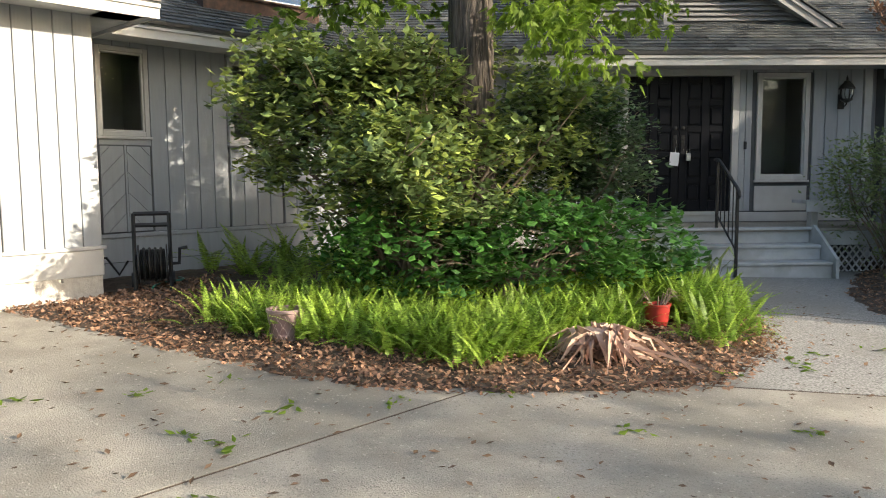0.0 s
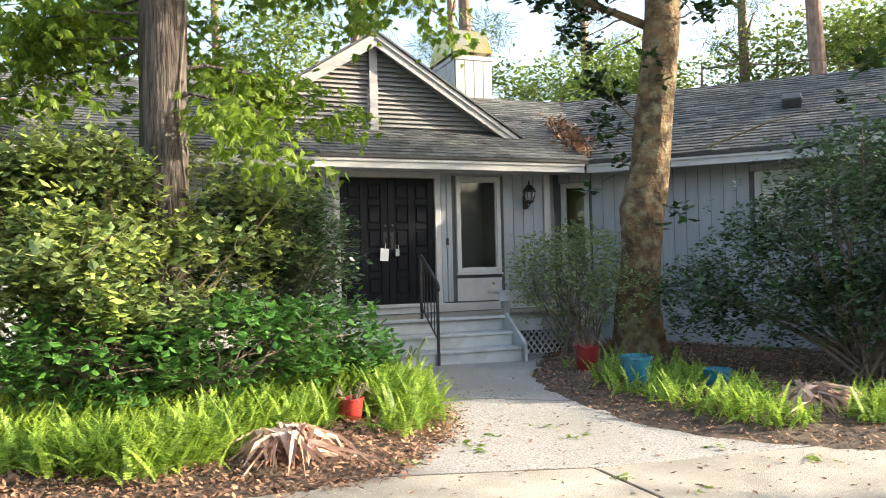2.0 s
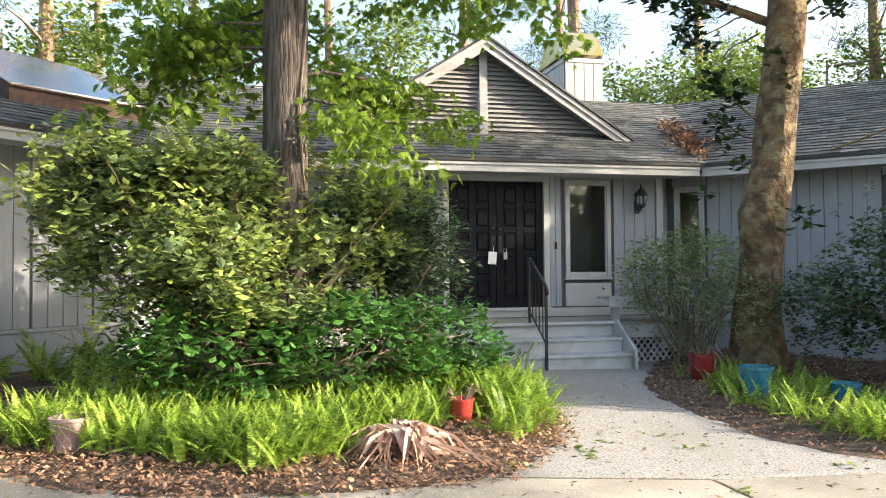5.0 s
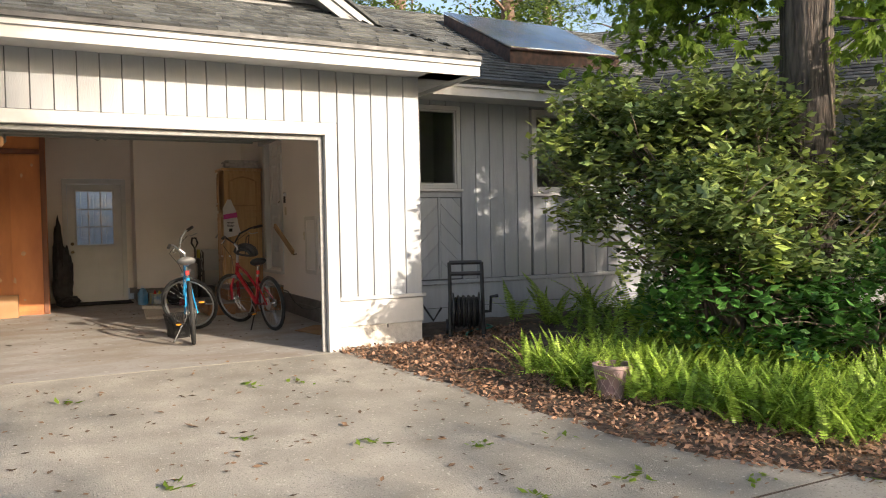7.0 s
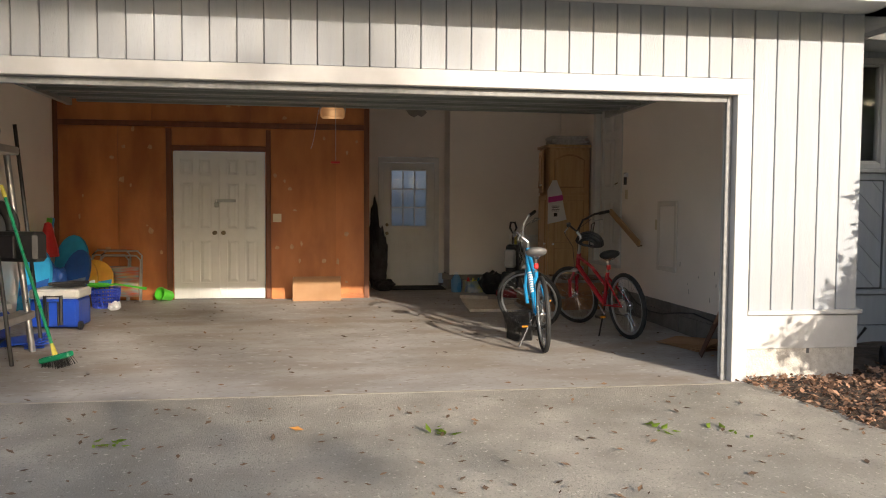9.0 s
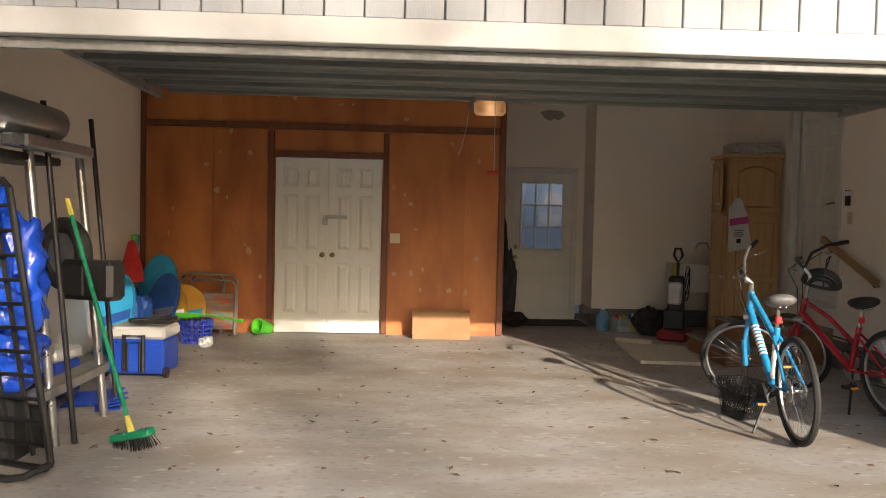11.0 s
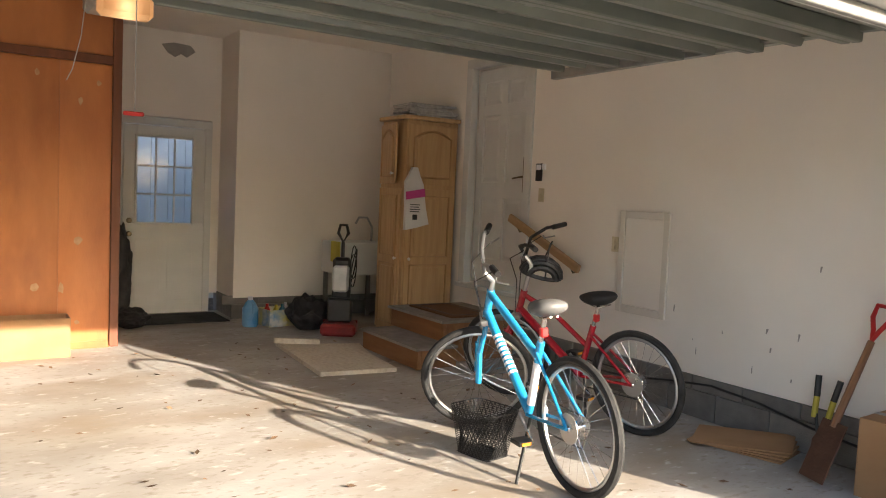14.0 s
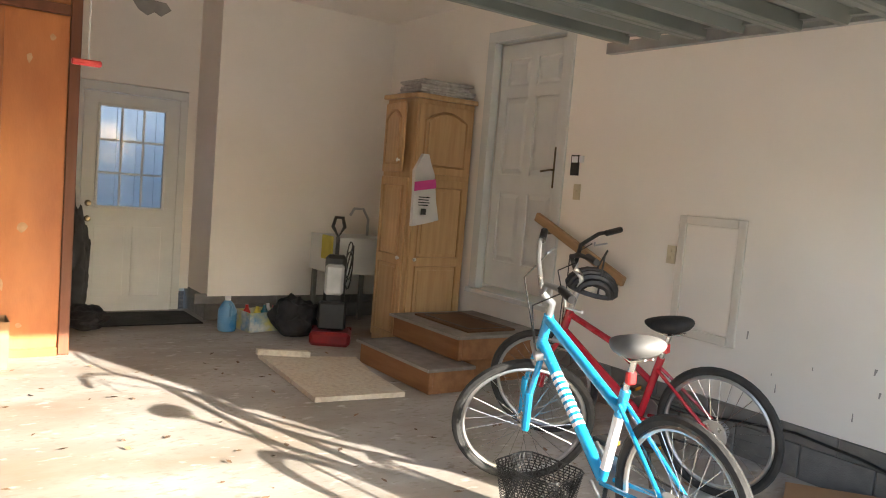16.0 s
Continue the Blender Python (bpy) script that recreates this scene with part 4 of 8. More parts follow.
m.lathe([(0.115, 0.085), (0.115, 0.10), (0.085, 0.15), (0.05, 0.18), (0.045, 0.20), (0.015, 0.215), (0.018, 0.24), (0.004, 0.29)], 12, pose(0, -0.16, 0))
part("cap", m, M_BLACK, lan, "", True)

# ---- on the roofs ----
ch = thing("chimney", e(-0.25, 2.9, 4.2), "grey board-clad chimney with a shiny metal cap", "chimney", kind="structure")
m = Mesh()
m.box(-0.42, 0, -1, 0.42, 1.5, 1.38)
part("chase", m, M_GROOVE, ch)
for i in range(4):
    b = Mesh()
    b.box(-0.42 + i * 0.21 + 0.006, -0.022, -0.4, -0.42 + (i + 1) * 0.21 - 0.006, -0.001, 1.32, bevel=0.004)
    part("board", b, M_GABLE, ch)
for i in range(7):
    b = Mesh()
    b.box(-0.442, i * 0.214 + 0.006, -0.4, -0.421, (i + 1) * 0.214 - 0.006, 1.32, bevel=0.004)
    part("board", b, M_GABLE, ch)
m = Mesh()
m.box(-0.46, -0.04, 1.325, 0.46, 1.54, 1.42, bevel=0.006)
part("trim_band", m, M_GABLE, ch)
# smooth cap metal mixed with yellow patches
M_CAP = mk("yellowish_cap_metal", (0.50, 0.47, 0.38), (0.55, 0.42, 0.10), 1.6, 0.22, metal=1.0, c3=(0.50, 0.40, 0.08), c3_scale=1.4)
m = Mesh()
m.add([(-0.44, -0.02, 1.5), (0.44, -0.02, 1.5), (0.44, 1.52, 1.5), (-0.44, 1.52, 1.5), (-0.36, 0.14, 2.0), (0.36, 0.14, 2.0), (0.36, 1.36, 2.0), (-0.36, 1.36, 2.0)], [(0, 1, 5, 4), (1, 2, 6, 5), (2, 3, 7, 6), (3, 0, 4, 7), (4, 5, 6, 7), (3, 2, 1, 0)])
part("cap", m, M_CAP, ch, "mirror-like metal chimney cap")
for x, y in ((-0.4, 0.02), (0.4, 0.02), (-0.4, 1.48), (0.4, 1.48)):
    m = Mesh()
    m.box(x - 0.02, y - 0.02, 1.42, x + 0.02, y + 0.02, 1.5)
    part("cap_leg", m, M_FLASH, ch)

M_PANEL = mk("skylight_sheet", (0.30, 0.36, 0.42), (0.22, 0.29, 0.38), 2.0, 0.16, metal=0.85, c3=(0.42, 0.36, 0.26), c3_scale=2.2, rough_var=0.08)
M_RUST = mk("rusted_edge", (0.11, 0.06, 0.04), (0.05, 0.032, 0.024), 12, 0.8, bump=0.4)
sk = thing("roof_skylight", pose(0, 0, 0), "long raised skylight with rusty edges on the left roof", "skylight", kind="structure")


def on_left(x, h):
    return EAVE - 0.01 + SLOPE * (-8.2 - x) + h


c = [(-9.05, 5.21), (-9.2, 7.17), (-11.0, 7.36), (-11.05, 5.28)]
m = Mesh()
m.slab([(x, y, on_left(x, 0.24 if x > -10 else 0.20)) for x, y in c], 0.02)
part("sheet", m, M_PANEL, sk)
m = Mesh()
for (xa, ya), (xb, yb) in ((c[0], c[1]), (c[1], c[2]), (c[3], c[0])):
    m.add([(xa, ya, on_left(xa, 0.0)), (xb, yb, on_left(xb, 0.0)), (xb, yb, on_left(xb, 0.205 if xb > -10 else 0.17)), (xa, ya, on_left(xa, 0.205 if xa > -10 else 0.17))], [(0, 1, 2, 3)])
part("curb", m, M_RUST, sk)
m = Mesh()
m.tube([(c[0][0] + 0.02, c[0][1], on_left(c[0][0], 0.2)), (c[1][0] + 0.02, c[1][1], on_left(c[1][0], 0.2))], 0.02, 6)
part("edge_bar", m, M_RUST, sk, "rusted lower edge bar")
v = Mesh()
v.box(-0.16, -0.16, -0.05, 0.16, 0.16, 0.15, bevel=0.02)
ob = solid("roof_vent", v, M_FLASH, "dark square vent on the far roof", "vent")
ob.matrix_world = pose(0.6, 14.71, 3.88, 26.5)
rg = np.random.default_rng(5)
k = 420
t = rg.random(k)
px = -2.75 - 0.75 * t + rg.normal(size=k) * 0.16
py = 13.1 + 1.5 * t + rg.normal(size=k) * 0.16
pz = np.maximum(EAVE + 0.5 * (py - 12.9), EAVE + 0.5 * ((py - px - 15.43) / 1.414)) + 0.03 + rg.random(k) * 0.05
me = merged("roof_leaves", [(0, 0, 0), (0.28, 0.45, 0.05), (0, 1, 0.08), (-0.25, 0.5, 0.04), (0.0, 0.5, -0.02)], [(0, 1, 2, 4), (0, 4, 2, 3)], turns(np.stack([px, py, pz], -1), rg.uniform(0, 6.28, k), rg.normal(size=k) * 0.4 + 0.3, rg.normal(size=k) * 0.4, rg.uniform(0.08, 0.16, k)), M_CHIP)
tagged(part("roof_leaves", me, M_CHIP), "heap of dry brown leaves in the roof valley", "fallen leaves", kind="stuff")

# ---- pots and yard things ----
def pot(name, x, y, r0, r1, h, material, label, dead=True, seed=0, lift=0.04):
    ob = thing(name, pose(x, y, ground_z(x) + lift), label, "plant pot", group="garden pots")
    m = Mesh()
    m.lathe([(r0 * 0.9, 0), (r0, 0.02), ((r0 + r1) * 0.52, h * 0.5), (r1, h * 0.9), (r1 * 1.08, h * 0.92), (r1 * 1.08, h), (r1 * 0.94, h), (r1 * 0.92, h * 0.86), (0.02, h * 0.84)], 24)
    part("body", m, material, ob, smooth=True)
    s = Mesh()
    s.lathe([(r1 * 0.9, h * 0.85), (r1 * 0.5, h * 0.90), (0.01, h * 0.9)], 14)
    part("soil", s, M_DIRT, ob)
    if dead:
        rnd = random.Random(seed)
        t = Mesh()
        for i in range(16):
            a = rnd.uniform(0, 6.28)
            t.tube([(0.05 * math.cos(a), 0.05 * math.sin(a), h * 0.85), (0.12 * math.cos(a), 0.12 * math.sin(a), h + rnd.uniform(0.02, 0.12)), (0.2 * math.cos(a), 0.2 * math.sin(a), h + rnd.uniform(-0.02, 0.1))], [0.006, 0.005, 0.002], 4)
        part("dead_stalks", t, M_TWIG, ob, "withered brown stalks")
    return ob


M_MAUVE = mk("mauve_glaze", (0.30, 0.20, 0.20), (0.22, 0.14, 0.145), 9, 0.5, bump=0.2, bump_scale=20, c3=(0.36, 0.28, 0.26), c3_scale=8)
M_REDPOT = mk("red_glaze", (0.42, 0.045, 0.035), (0.34, 0.03, 0.025), 6, 0.35, coat=0.4)
M_CRIMSON = mk("crimson_glaze", (0.22, 0.015, 0.02), (0.17, 0.012, 0.016), 6, 0.35, coat=0.4)
M_TEAL = mk("teal_glaze", (0.03, 0.21, 0.28), (0.02, 0.13, 0.2), 5, 0.25, coat=0.6, stretch=(3, 3, 0.6))
M_DEAD0 = mk("pale_mauve_line", (0.46, 0.36, 0.34), (0.40, 0.30, 0.29), 9, 0.6)
mp = pot("mauve_pot", -4.83, 3.38, 0.10, 0.138, 0.29, M_MAUVE, "mauve pot with a pale scale pattern among ferns", False, 0, 0.0)
for r in range(4):
    for k in range(12):
        m = Mesh()
        z = 0.05 + r * 0.052
        rad = 0.114 + 0.10 * z
        a0 = 2 * math.pi * (k + 0.5 * (r % 2)) / 12
        m.tube([(rad * math.cos(a0 + d), rad * math.sin(a0 + d), z + 0.058 * math.sin(math.pi * (d / 0.52 + 0.5))) for d in (-0.26, -0.17, -0.06, 0.06, 0.17, 0.26)], 0.0022, 4)
        part("scale_line", m, M_DEAD0, mp)
pot("red_pot", -3.05, 5.88, 0.085, 0.108, 0.22, M_REDPOT, "bright red pot with dead stalks at the bed's edge", True, 1)
pot("crimson_pot", -1.88, 9.62, 0.12, 0.155, 0.34, M_CRIMSON, "crimson pot with withered stalks in the ferns", True, 2)
pot("teal_pot", -1.12, 8.76, 0.14, 0.175, 0.36, M_TEAL, "glazed teal pot standing among the ferns", False)
pot("teal_bowl", -0.29, 8.98, 0.12, 0.145, 0.24, M_TEAL, "small teal pot half hidden by ferns", False)


def dead_clump(x, y, n, size, label, seed):
    rg = np.random.default_rng(seed)
    m = Mesh()
    for i in range(n):
        a, ln = rg.uniform(0, 6.28), size * rg.uniform(0.5, 1.1)
        h = rg.uniform(0.08, 0.30)
        w = rg.uniform(0.024, 0.048)
        dx, dy = math.cos(a), math.sin(a)
        ox, oy, oz = rg.normal() * size * 0.3, rg.normal() * size * 0.22, rg.uniform(0.0, 0.09)
        bend = rg.normal() * 0.12
        pts = [(ox, oy, oz + 0.02), (ox + 0.35 * ln * dx, oy + 0.35 * ln * dy, oz + h * 0.6), (ox + 0.62 * ln * dx - bend * dy, oy + 0.62 * ln * dy + bend * dx, oz + h * 0.4), (ox + 0.85 * ln * dx - 2 * bend * dy, oy + 0.85 * ln * dy + 2 * bend * dx, 0.015)]
        v, f = [], []
        for k, p in enumerate(pts):
            ww = w * (0.6, 1.2, 1.0, 0.15)[k]
            v += [(p[0] - dy * ww, p[1] + dx * ww, p[2]), (p[0], p[1], p[2] - 0.012), (p[0] + dy * ww, p[1] - dx * ww, p[2])]
        for k in range(3):
            f += [(3 * k, 3 * k + 1, 3 * k + 4, 3 * k + 3), (3 * k + 1, 3 * k + 2, 3 * k + 5, 3 * k + 4)]
        m.add(v, f)
    ob = solid("dead_leaf_clump", m, M_DEAD, label, "dead plant", group="withered clumps")
    ob.matrix_world = pose(x, y, ground_z(x) + 0.05)


M_DEAD = mk("withered_leaf", (0.56, 0.41, 0.32), (0.42, 0.26, 0.19), 4, 0.75, island=0.35, trans=0.15)
dead_clump(-2.86, 4.70, 130, 0.25, "withered pinkish-brown leaf clump on the mulch", 3)
dead_clump(0.63, 8.3, 110, 0.30, "withered brown leaf clump in the far bed", 4)
# strap leaves by the steps
m = Mesh()
rnd = random.Random(9)
for i in range(90):
    bx, by = -4.0 + rnd.uniform(-0.5, 0.5), 7.75 + rnd.uniform(-0.35, 0.5)
    a, ln, h = rnd.uniform(0, 6.28), rnd.uniform(0.15, 0.42), rnd.uniform(0.3, 0.6)
    dx, dy = math.cos(a), math.sin(a)
    v, f = [], []
    for k, (q, zz, ww) in enumerate(((0, 0, 0.016), (0.35, 0.75, 0.018), (0.75, 1.0, 0.013), (1.0, 0.8, 0.003))):
        v += [(bx + q * ln * dx - dy * ww, by + q * ln * dy + dx * ww, ground_z(bx) + zz * h), (bx + q * ln * dx + dy * ww, by + q * ln * dy - dx * ww, ground_z(bx) + zz * h)]
    for k in range(3):
        f.append((2 * k, 2 * k + 1, 2 * k + 3, 2 * k + 2))
    m.add(v, f)
ob = part("strap_leaves", m, M_LEAFR)
tagged(ob, "grey-green strap leaves beside the steps", "plants", kind="stuff")

# hose reel cart
hr = thing("hose_reel_cart", pose(-7.58, 3.68, 0.02, 0, 0, 64) @ Matrix.Diagonal((0.86, 0.86, 0.97, 1)), "black hose reel cart with coiled hose by the wall", "hose reel")
for x in (-0.2, 0.2):
    m = Mesh()
    m.tube([(x, -0.16, 0.0), (x, -0.12, 0.3), (x, 0.02, 0.80), (x, 0.03, 0.84)], 0.026, 6)
    part("upright", m, M_BLACK, hr)
    m = Mesh()
    m.tube([(x, -0.16, 0.02), (x, 0.20, 0.02), (x, 0.08, 0.40)], 0.024, 6)
    part("leg", m, M_BLACK, hr)
    m = Mesh()
    m.lathe([(0.02, -0.02), (0.10, -0.02), (0.10, 0.02), (0.02, 0.02)], 18, pose(x * 1.15, 0.2, 0.10, 0, 90))
    part("wheel", m, M_BLACK, hr)
    m = Mesh()
    m.lathe([(0.04, -0.008), (0.21, -0.008), (0.21, 0.008), (0.04, 0.008)], 20, pose(x * 0.8, 0, 0.30, 0, 90))
    part("reel_disc", m, M_BLACK, hr)
for z, y in ((0.84, 0.03), (0.72, 0.0)):
    m = Mesh()
    m.tube([(-0.2, y, z), (0.2, y, z)], 0.026, 6)
    part("cross_bar", m, M_BLACK, hr)
for i in range(9):
    rr = 0.15 + 0.02 * (i % 2)
    m = Mesh()
    m.tube([(-0.13 + i * 0.032, rr * math.cos(a * 0.35), 0.30 + rr * math.sin(a * 0.35)) for a in range(18)], 0.017, 5, closed=True)
    part("hose_loop", m, M_BLACK, hr)
m = Mesh()
m.tube([(0.17, 0, 0.30), (0.30, 0, 0.30), (0.31, 0, 0.46), (0.40, 0, 0.47)], 0.022, 6)
part("crank", m, M_BLACK, hr)
M_GREENHOSE = mk("green_hose", (0.01, 0.14, 0.10), (0.01, 0.1, 0.07), 8, 0.4)
m = Mesh()
m.tube([(-7.95 + 0.55 * t + 0.05 * math.sin(t * 7), 4.15 - 0.5 * t + 0.09 * math.sin(t * 5), ground_z(-7.7) + 0.09) for t in [i / 14 for i in range(15)]], 0.011, 6)
solid("garden_hose", m, M_GREENHOSE, "green garden hose end lying on the mulch", "hose")
m = Mesh()
m.tube([(-8.84, 3.42, 0.42), (-8.72, 3.42, 0.42), (-8.66, 3.45, 0.38), (-8.6, 3.5, 0.30), (-8.4, 3.55, 0.33), (-8.25, 3.62, 0.15), (-8.2, 3.7, 0.3)], 0.013, 6)
m.tube([(-8.72, 3.39, 0.46), (-8.72, 3.45, 0.46)], 0.02, 6)
solid("wall_tap", m, M_BLACK, "garden tap with a black hose on the wall", "tap")

# ---- garage: fixed parts ----
ply = tagged(new("wall_plywood"), "orange-brown stained plywood partition with dark battens", "partition", kind="structure")
m = Mesh()
m.box(-13.22, -4.45, 0.0, -13.125, -2.93, 3.05)
m.box(-13.22, -1.71, 0.0, -13.125, -0.28, 3.05)
m.box(-13.22, -2.93, 2.07, -13.125, -1.71, 3.05)
m.box(-14.9, -0.36, 0.0, -13.22, -0.28, 3.05)
part("framing", m, M_PLY, ply)
for y0, y1, z0, z1 in ((-4.44, -3.64, 0.06, 2.38), (-3.635, -3.02, 0.06, 2.38), (-2.94, -1.70, 2.14, 2.38), (-1.63, -0.75, 0.06, 2.38), (-0.745, -0.36, 0.06, 2.38), (-4.44, -3.2, 2.46, 3.05), (-3.195, -1.9, 2.46, 3.05), (-1.895, -0.36, 2.46, 3.05)):
    b = Mesh()
    b.box(-13.124, y0, z0, -13.11, y1, z1)
    part("panel", b, M_PLY, ply)
for y0, y1, z0, z1 in ((-3.015, -2.945, 0.05, 2.36), (-1.695, -1.635, 0.05, 2.36), (-2.944, -1.696, 2.065, 2.135), (-0.355, -0.285, 0.05, 3.05), (-4.449, -4.39, 0.05, 3.05)):
    b = Mesh()
    b.box(-13.122, y0, z0, -13.085, y1, z1, bevel=0.004)
    part("batten", b, M_PLYBAT, ply)
b = Mesh()
b.box(-13.121, -4.388, 2.385, -13.08, -0.357, 2.455, bevel=0.004)
part("beam", b, M_PLYBAT, ply)
b = Mesh()
b.box(-13.121, -4.388, 0.04, -13.10, -3.018, 0.10)
b.box(-13.121, -1.632, 0.04, -13.10, -0.357, 0.10)
part("base_strip", b, M_PLY, ply)
M_SCAR = mk("bare_wood_scar", (0.52, 0.33, 0.17), (0.42, 0.24, 0.11), 20, 0.8)
rnd = random.Random(17)
for i in range(64):
    y, z = rnd.uniform(-4.2, -0.45), rnd.uniform(0.15, 2.9)
    if -3.0 < y < -1.65 and z < 2.5:
        continue
    s = Mesh()
    n = 7
    w, h = rnd.uniform(0.015, 0.05), rnd.uniform(0.02, 0.06)
    s.prism([(y + w * rnd.uniform(0.5, 1) * math.cos(6.28 * k / n), z + h * rnd.uniform(0.4, 1) * math.sin(6.28 * k / n)) for k in range(n)], -13.111, -13.1075, "x")
    part("scar", s, M_SCAR, ply)


def panel_door(name, m0, w, h, panels, label, hinge=None):
    """A moulded white door leaf with raised panels: (x0, x1, z0, z1)."""
    ob = thing(name, m0, label, "door", kind="structure")
    b = Mesh()
    b.box(0.012, 0.016, 0.01, w - 0.012, 0.035, h - 0.01)
    xs = sorted({p[0] for p in panels} | {p[1] for p in panels})
    for x0, x1 in zip([0.002] + xs[1::2], xs[0::2] + [w - 0.002]):
        b.box(x0, 0, 0, x1, 0.034, h, bevel=0.003)
    zs = sorted({p[2] for p in panels} | {p[3] for p in panels})
    for x0, x1 in zip(xs[0::2], xs[1::2]):
        for z0, z1 in zip([0.0] + zs[1::2], zs[0::2] + [h]):
            b.box(x0 - 0.004, 0.0006, z0, x1 + 0.004, 0.0335, z1, bevel=0.003)
    leaf = part("door_leaf", b, M_WHITEDOOR, ob)
    for x0, x1, z0, z1 in panels:
        g = Mesh()
        g.add([(x0 + q, y, z0 + q) for q, y in ((0.014, 0.0158), (0.045, 0.004))] + [(x1 - q, y, z0 + q) for q, y in ((0.014, 0.0158), (0.045, 0.004))]
              + [(x1 - q, y, z1 - q) for q, y in ((0.014, 0.0158), (0.045, 0.004))] + [(x0 + q, y, z1 - q) for q, y in ((0.014, 0.0158), (0.045, 0.004))],
              [(0, 2, 3, 1), (2, 4, 5, 3), (4, 6, 7, 5), (6, 0, 1, 7), (1, 3, 5, 7), (0, 6, 4, 2)])
        part("raised_panel", g, M_WHITEDOOR, leaf)
    return ob


def six(w):
    a, b, c, d = 0.1, w / 2 - 0.045, w / 2 + 0.045, w - 0.1
    rows = ((0.22, 0.80), (0.95, 1.58), (1.68, 1.90))
    return [(p, q, z0, z1) for z0, z1 in rows for p, q in ((a, b), (c, d))]


M_BRASS = mk("dark_brass", (0.20, 0.16, 0.10), (0.12, 0.10, 0.07), 12, 0.35, metal=1.0)
for i, y in enumerate((-2.925, -2.32)):
    d = panel_door("door_2" if i == 0 else "door_3", pose(-13.085, y, 0.055, 0, 0, 90), 0.607, 2.0, six(0.60), "white six-panel closet door, closed, in the plywood wall")
    k = Mesh()
    kx = 0.545 if i == 0 else 0.055
    k.lathe([(0.028, 0), (0.03, 0.008), (0.012, 0.012), (0.012, 0.03), (0.028, 0.045), (0.028, 0.06), (0.01, 0.068)], 14, pose(kx, -0.001, 0.90, 90))
    part("knob", k, M_BRASS, d, "dark brass knob", True)
hs = Mesh()
hs.box(-0.03, -0.012, -0.02, 0.22, 0, 0.02, bevel=0.003)
hs.box(-0.06, -0.03, -0.09, -0.005, 0, -0.02, bevel=0.006)
hs.tube([(-0.05, -0.015, -0.02), (-0.05, -0.015, 0.015), (-0.015, -0.015, 0.015), (-0.015, -0.015, -0.02)], 0.006, 6)
ob = solid("hasp", hs, M_GALV, "steel hasp and padlock on the closet doors", "hasp")
ob.matrix_world = pose(-13.074, -2.32, 1.39, 0, 0, 90)

# back door with nine panes
M_THIN = glass_pane("thin_pane", (0.85, 0.9, 0.95), 1.2)
bd = thing("door_4", pose(-14.72, 0.02, 0.04, 0, 0, 90), "white back door with a nine-pane window, closed", "door", kind="structure")
m = Mesh()
for q in ((0, 0, 0, 0.83, 0.04, 0.98), (0, 0, 0.981, 0.13, 0.04, 2.0), (0.70, 0, 0.981, 0.83, 0.04, 2.0), (0.131, 0, 1.88, 0.699, 0.04, 2.0)):
    m.box(*q)
part("door_leaf", m, M_WHITEDOOR, bd)
for q in ((0.12, 0.38, 0.15, 0.80), (0.45, 0.71, 0.15, 0.80)):
    g = Mesh()
    g.box(q[0], -0.008, q[2], q[1], -0.0005, q[3], bevel=0.006)
    part("raised_panel", g, M_WHITEDOOR, bd)
g = Mesh()
for q in ((0.11, -0.02, 0.96, 0.135, -0.001, 1.9), (0.695, -0.02, 0.96, 0.72, -0.001, 1.9), (0.136, -0.02, 0.96, 0.694, -0.001, 0.985), (0.136, -0.02, 1.875, 0.694, -0.001, 1.9)):
    g.box(*q, bevel=0.003)
part("glazing_frame", g, M_WHITEDOOR, bd)
for k in (1, 2):
    g = Mesh()
    x = 0.13 + 0.19 * k
    g.box(x - 0.01, -0.012, 0.986, x + 0.01, 0.0, 1.874, bevel=0.002)
    part("muntin", g, M_WHITEDOOR, bd)
    g = Mesh()
    z = 0.985 + 0.297 * k
    g.box(0.137, -0.011, z - 0.01, 0.693, 0.001, z + 0.01, bevel=0.002)
    part("muntin", g, M_WHITEDOOR, bd)
for i in range(3):
    for j in range(3):
        g = Mesh()
        g.box(0.132 + 0.19 * i + 0.001, 0.016, 0.982 + 0.299 * j, 0.132 + 0.19 * (i + 1) - 0.001, 0.021, 0.982 + 0.299 * (j + 1) - 0.002)
        o = part("pane", g, M_THIN, bd)
        o.visible_shadow = False
for z in (0.86, 1.0):
    g = Mesh()
    g.lathe([(0.026, 0), (0.028, 0.008), (0.012, 0.012), (0.012, 0.03), (0.026, 0.045), (0.02, 0.06)], 12, pose(0.06, -0.001, z, 90))
    part("knob", g, M_BRASS, bd, "", True)
trim("trim_back_door", pose(-14.75, 0, 0, 0, 0, 90), [(-0.06, -0.02, 0.04, 0.015, 0.08, 2.05), (0.855, -0.02, 0.04, 0.93, 0.08, 2.05), (-0.06, -0.02, 2.05, 0.93, 0.08, 2.13)], M_WHITEDOOR, "white painted casing of the back door")
# pale board fence seen through the panes
M_FENCE = mk("pale_blue_paint", (0.52, 0.60, 0.66), (0.44, 0.52, 0.58), 4, 0.7)
fn = tagged(new("backdrop_fence"), "pale board fence outside the back door", "fence", kind="structure")
for i in range(40):
    b = Mesh()
    b.box(-16.9, -5.2 + i * 0.22, -0.2, -16.88, -4.984 + i * 0.22, 2.8)
    part("board", b, M_FENCE, fn)

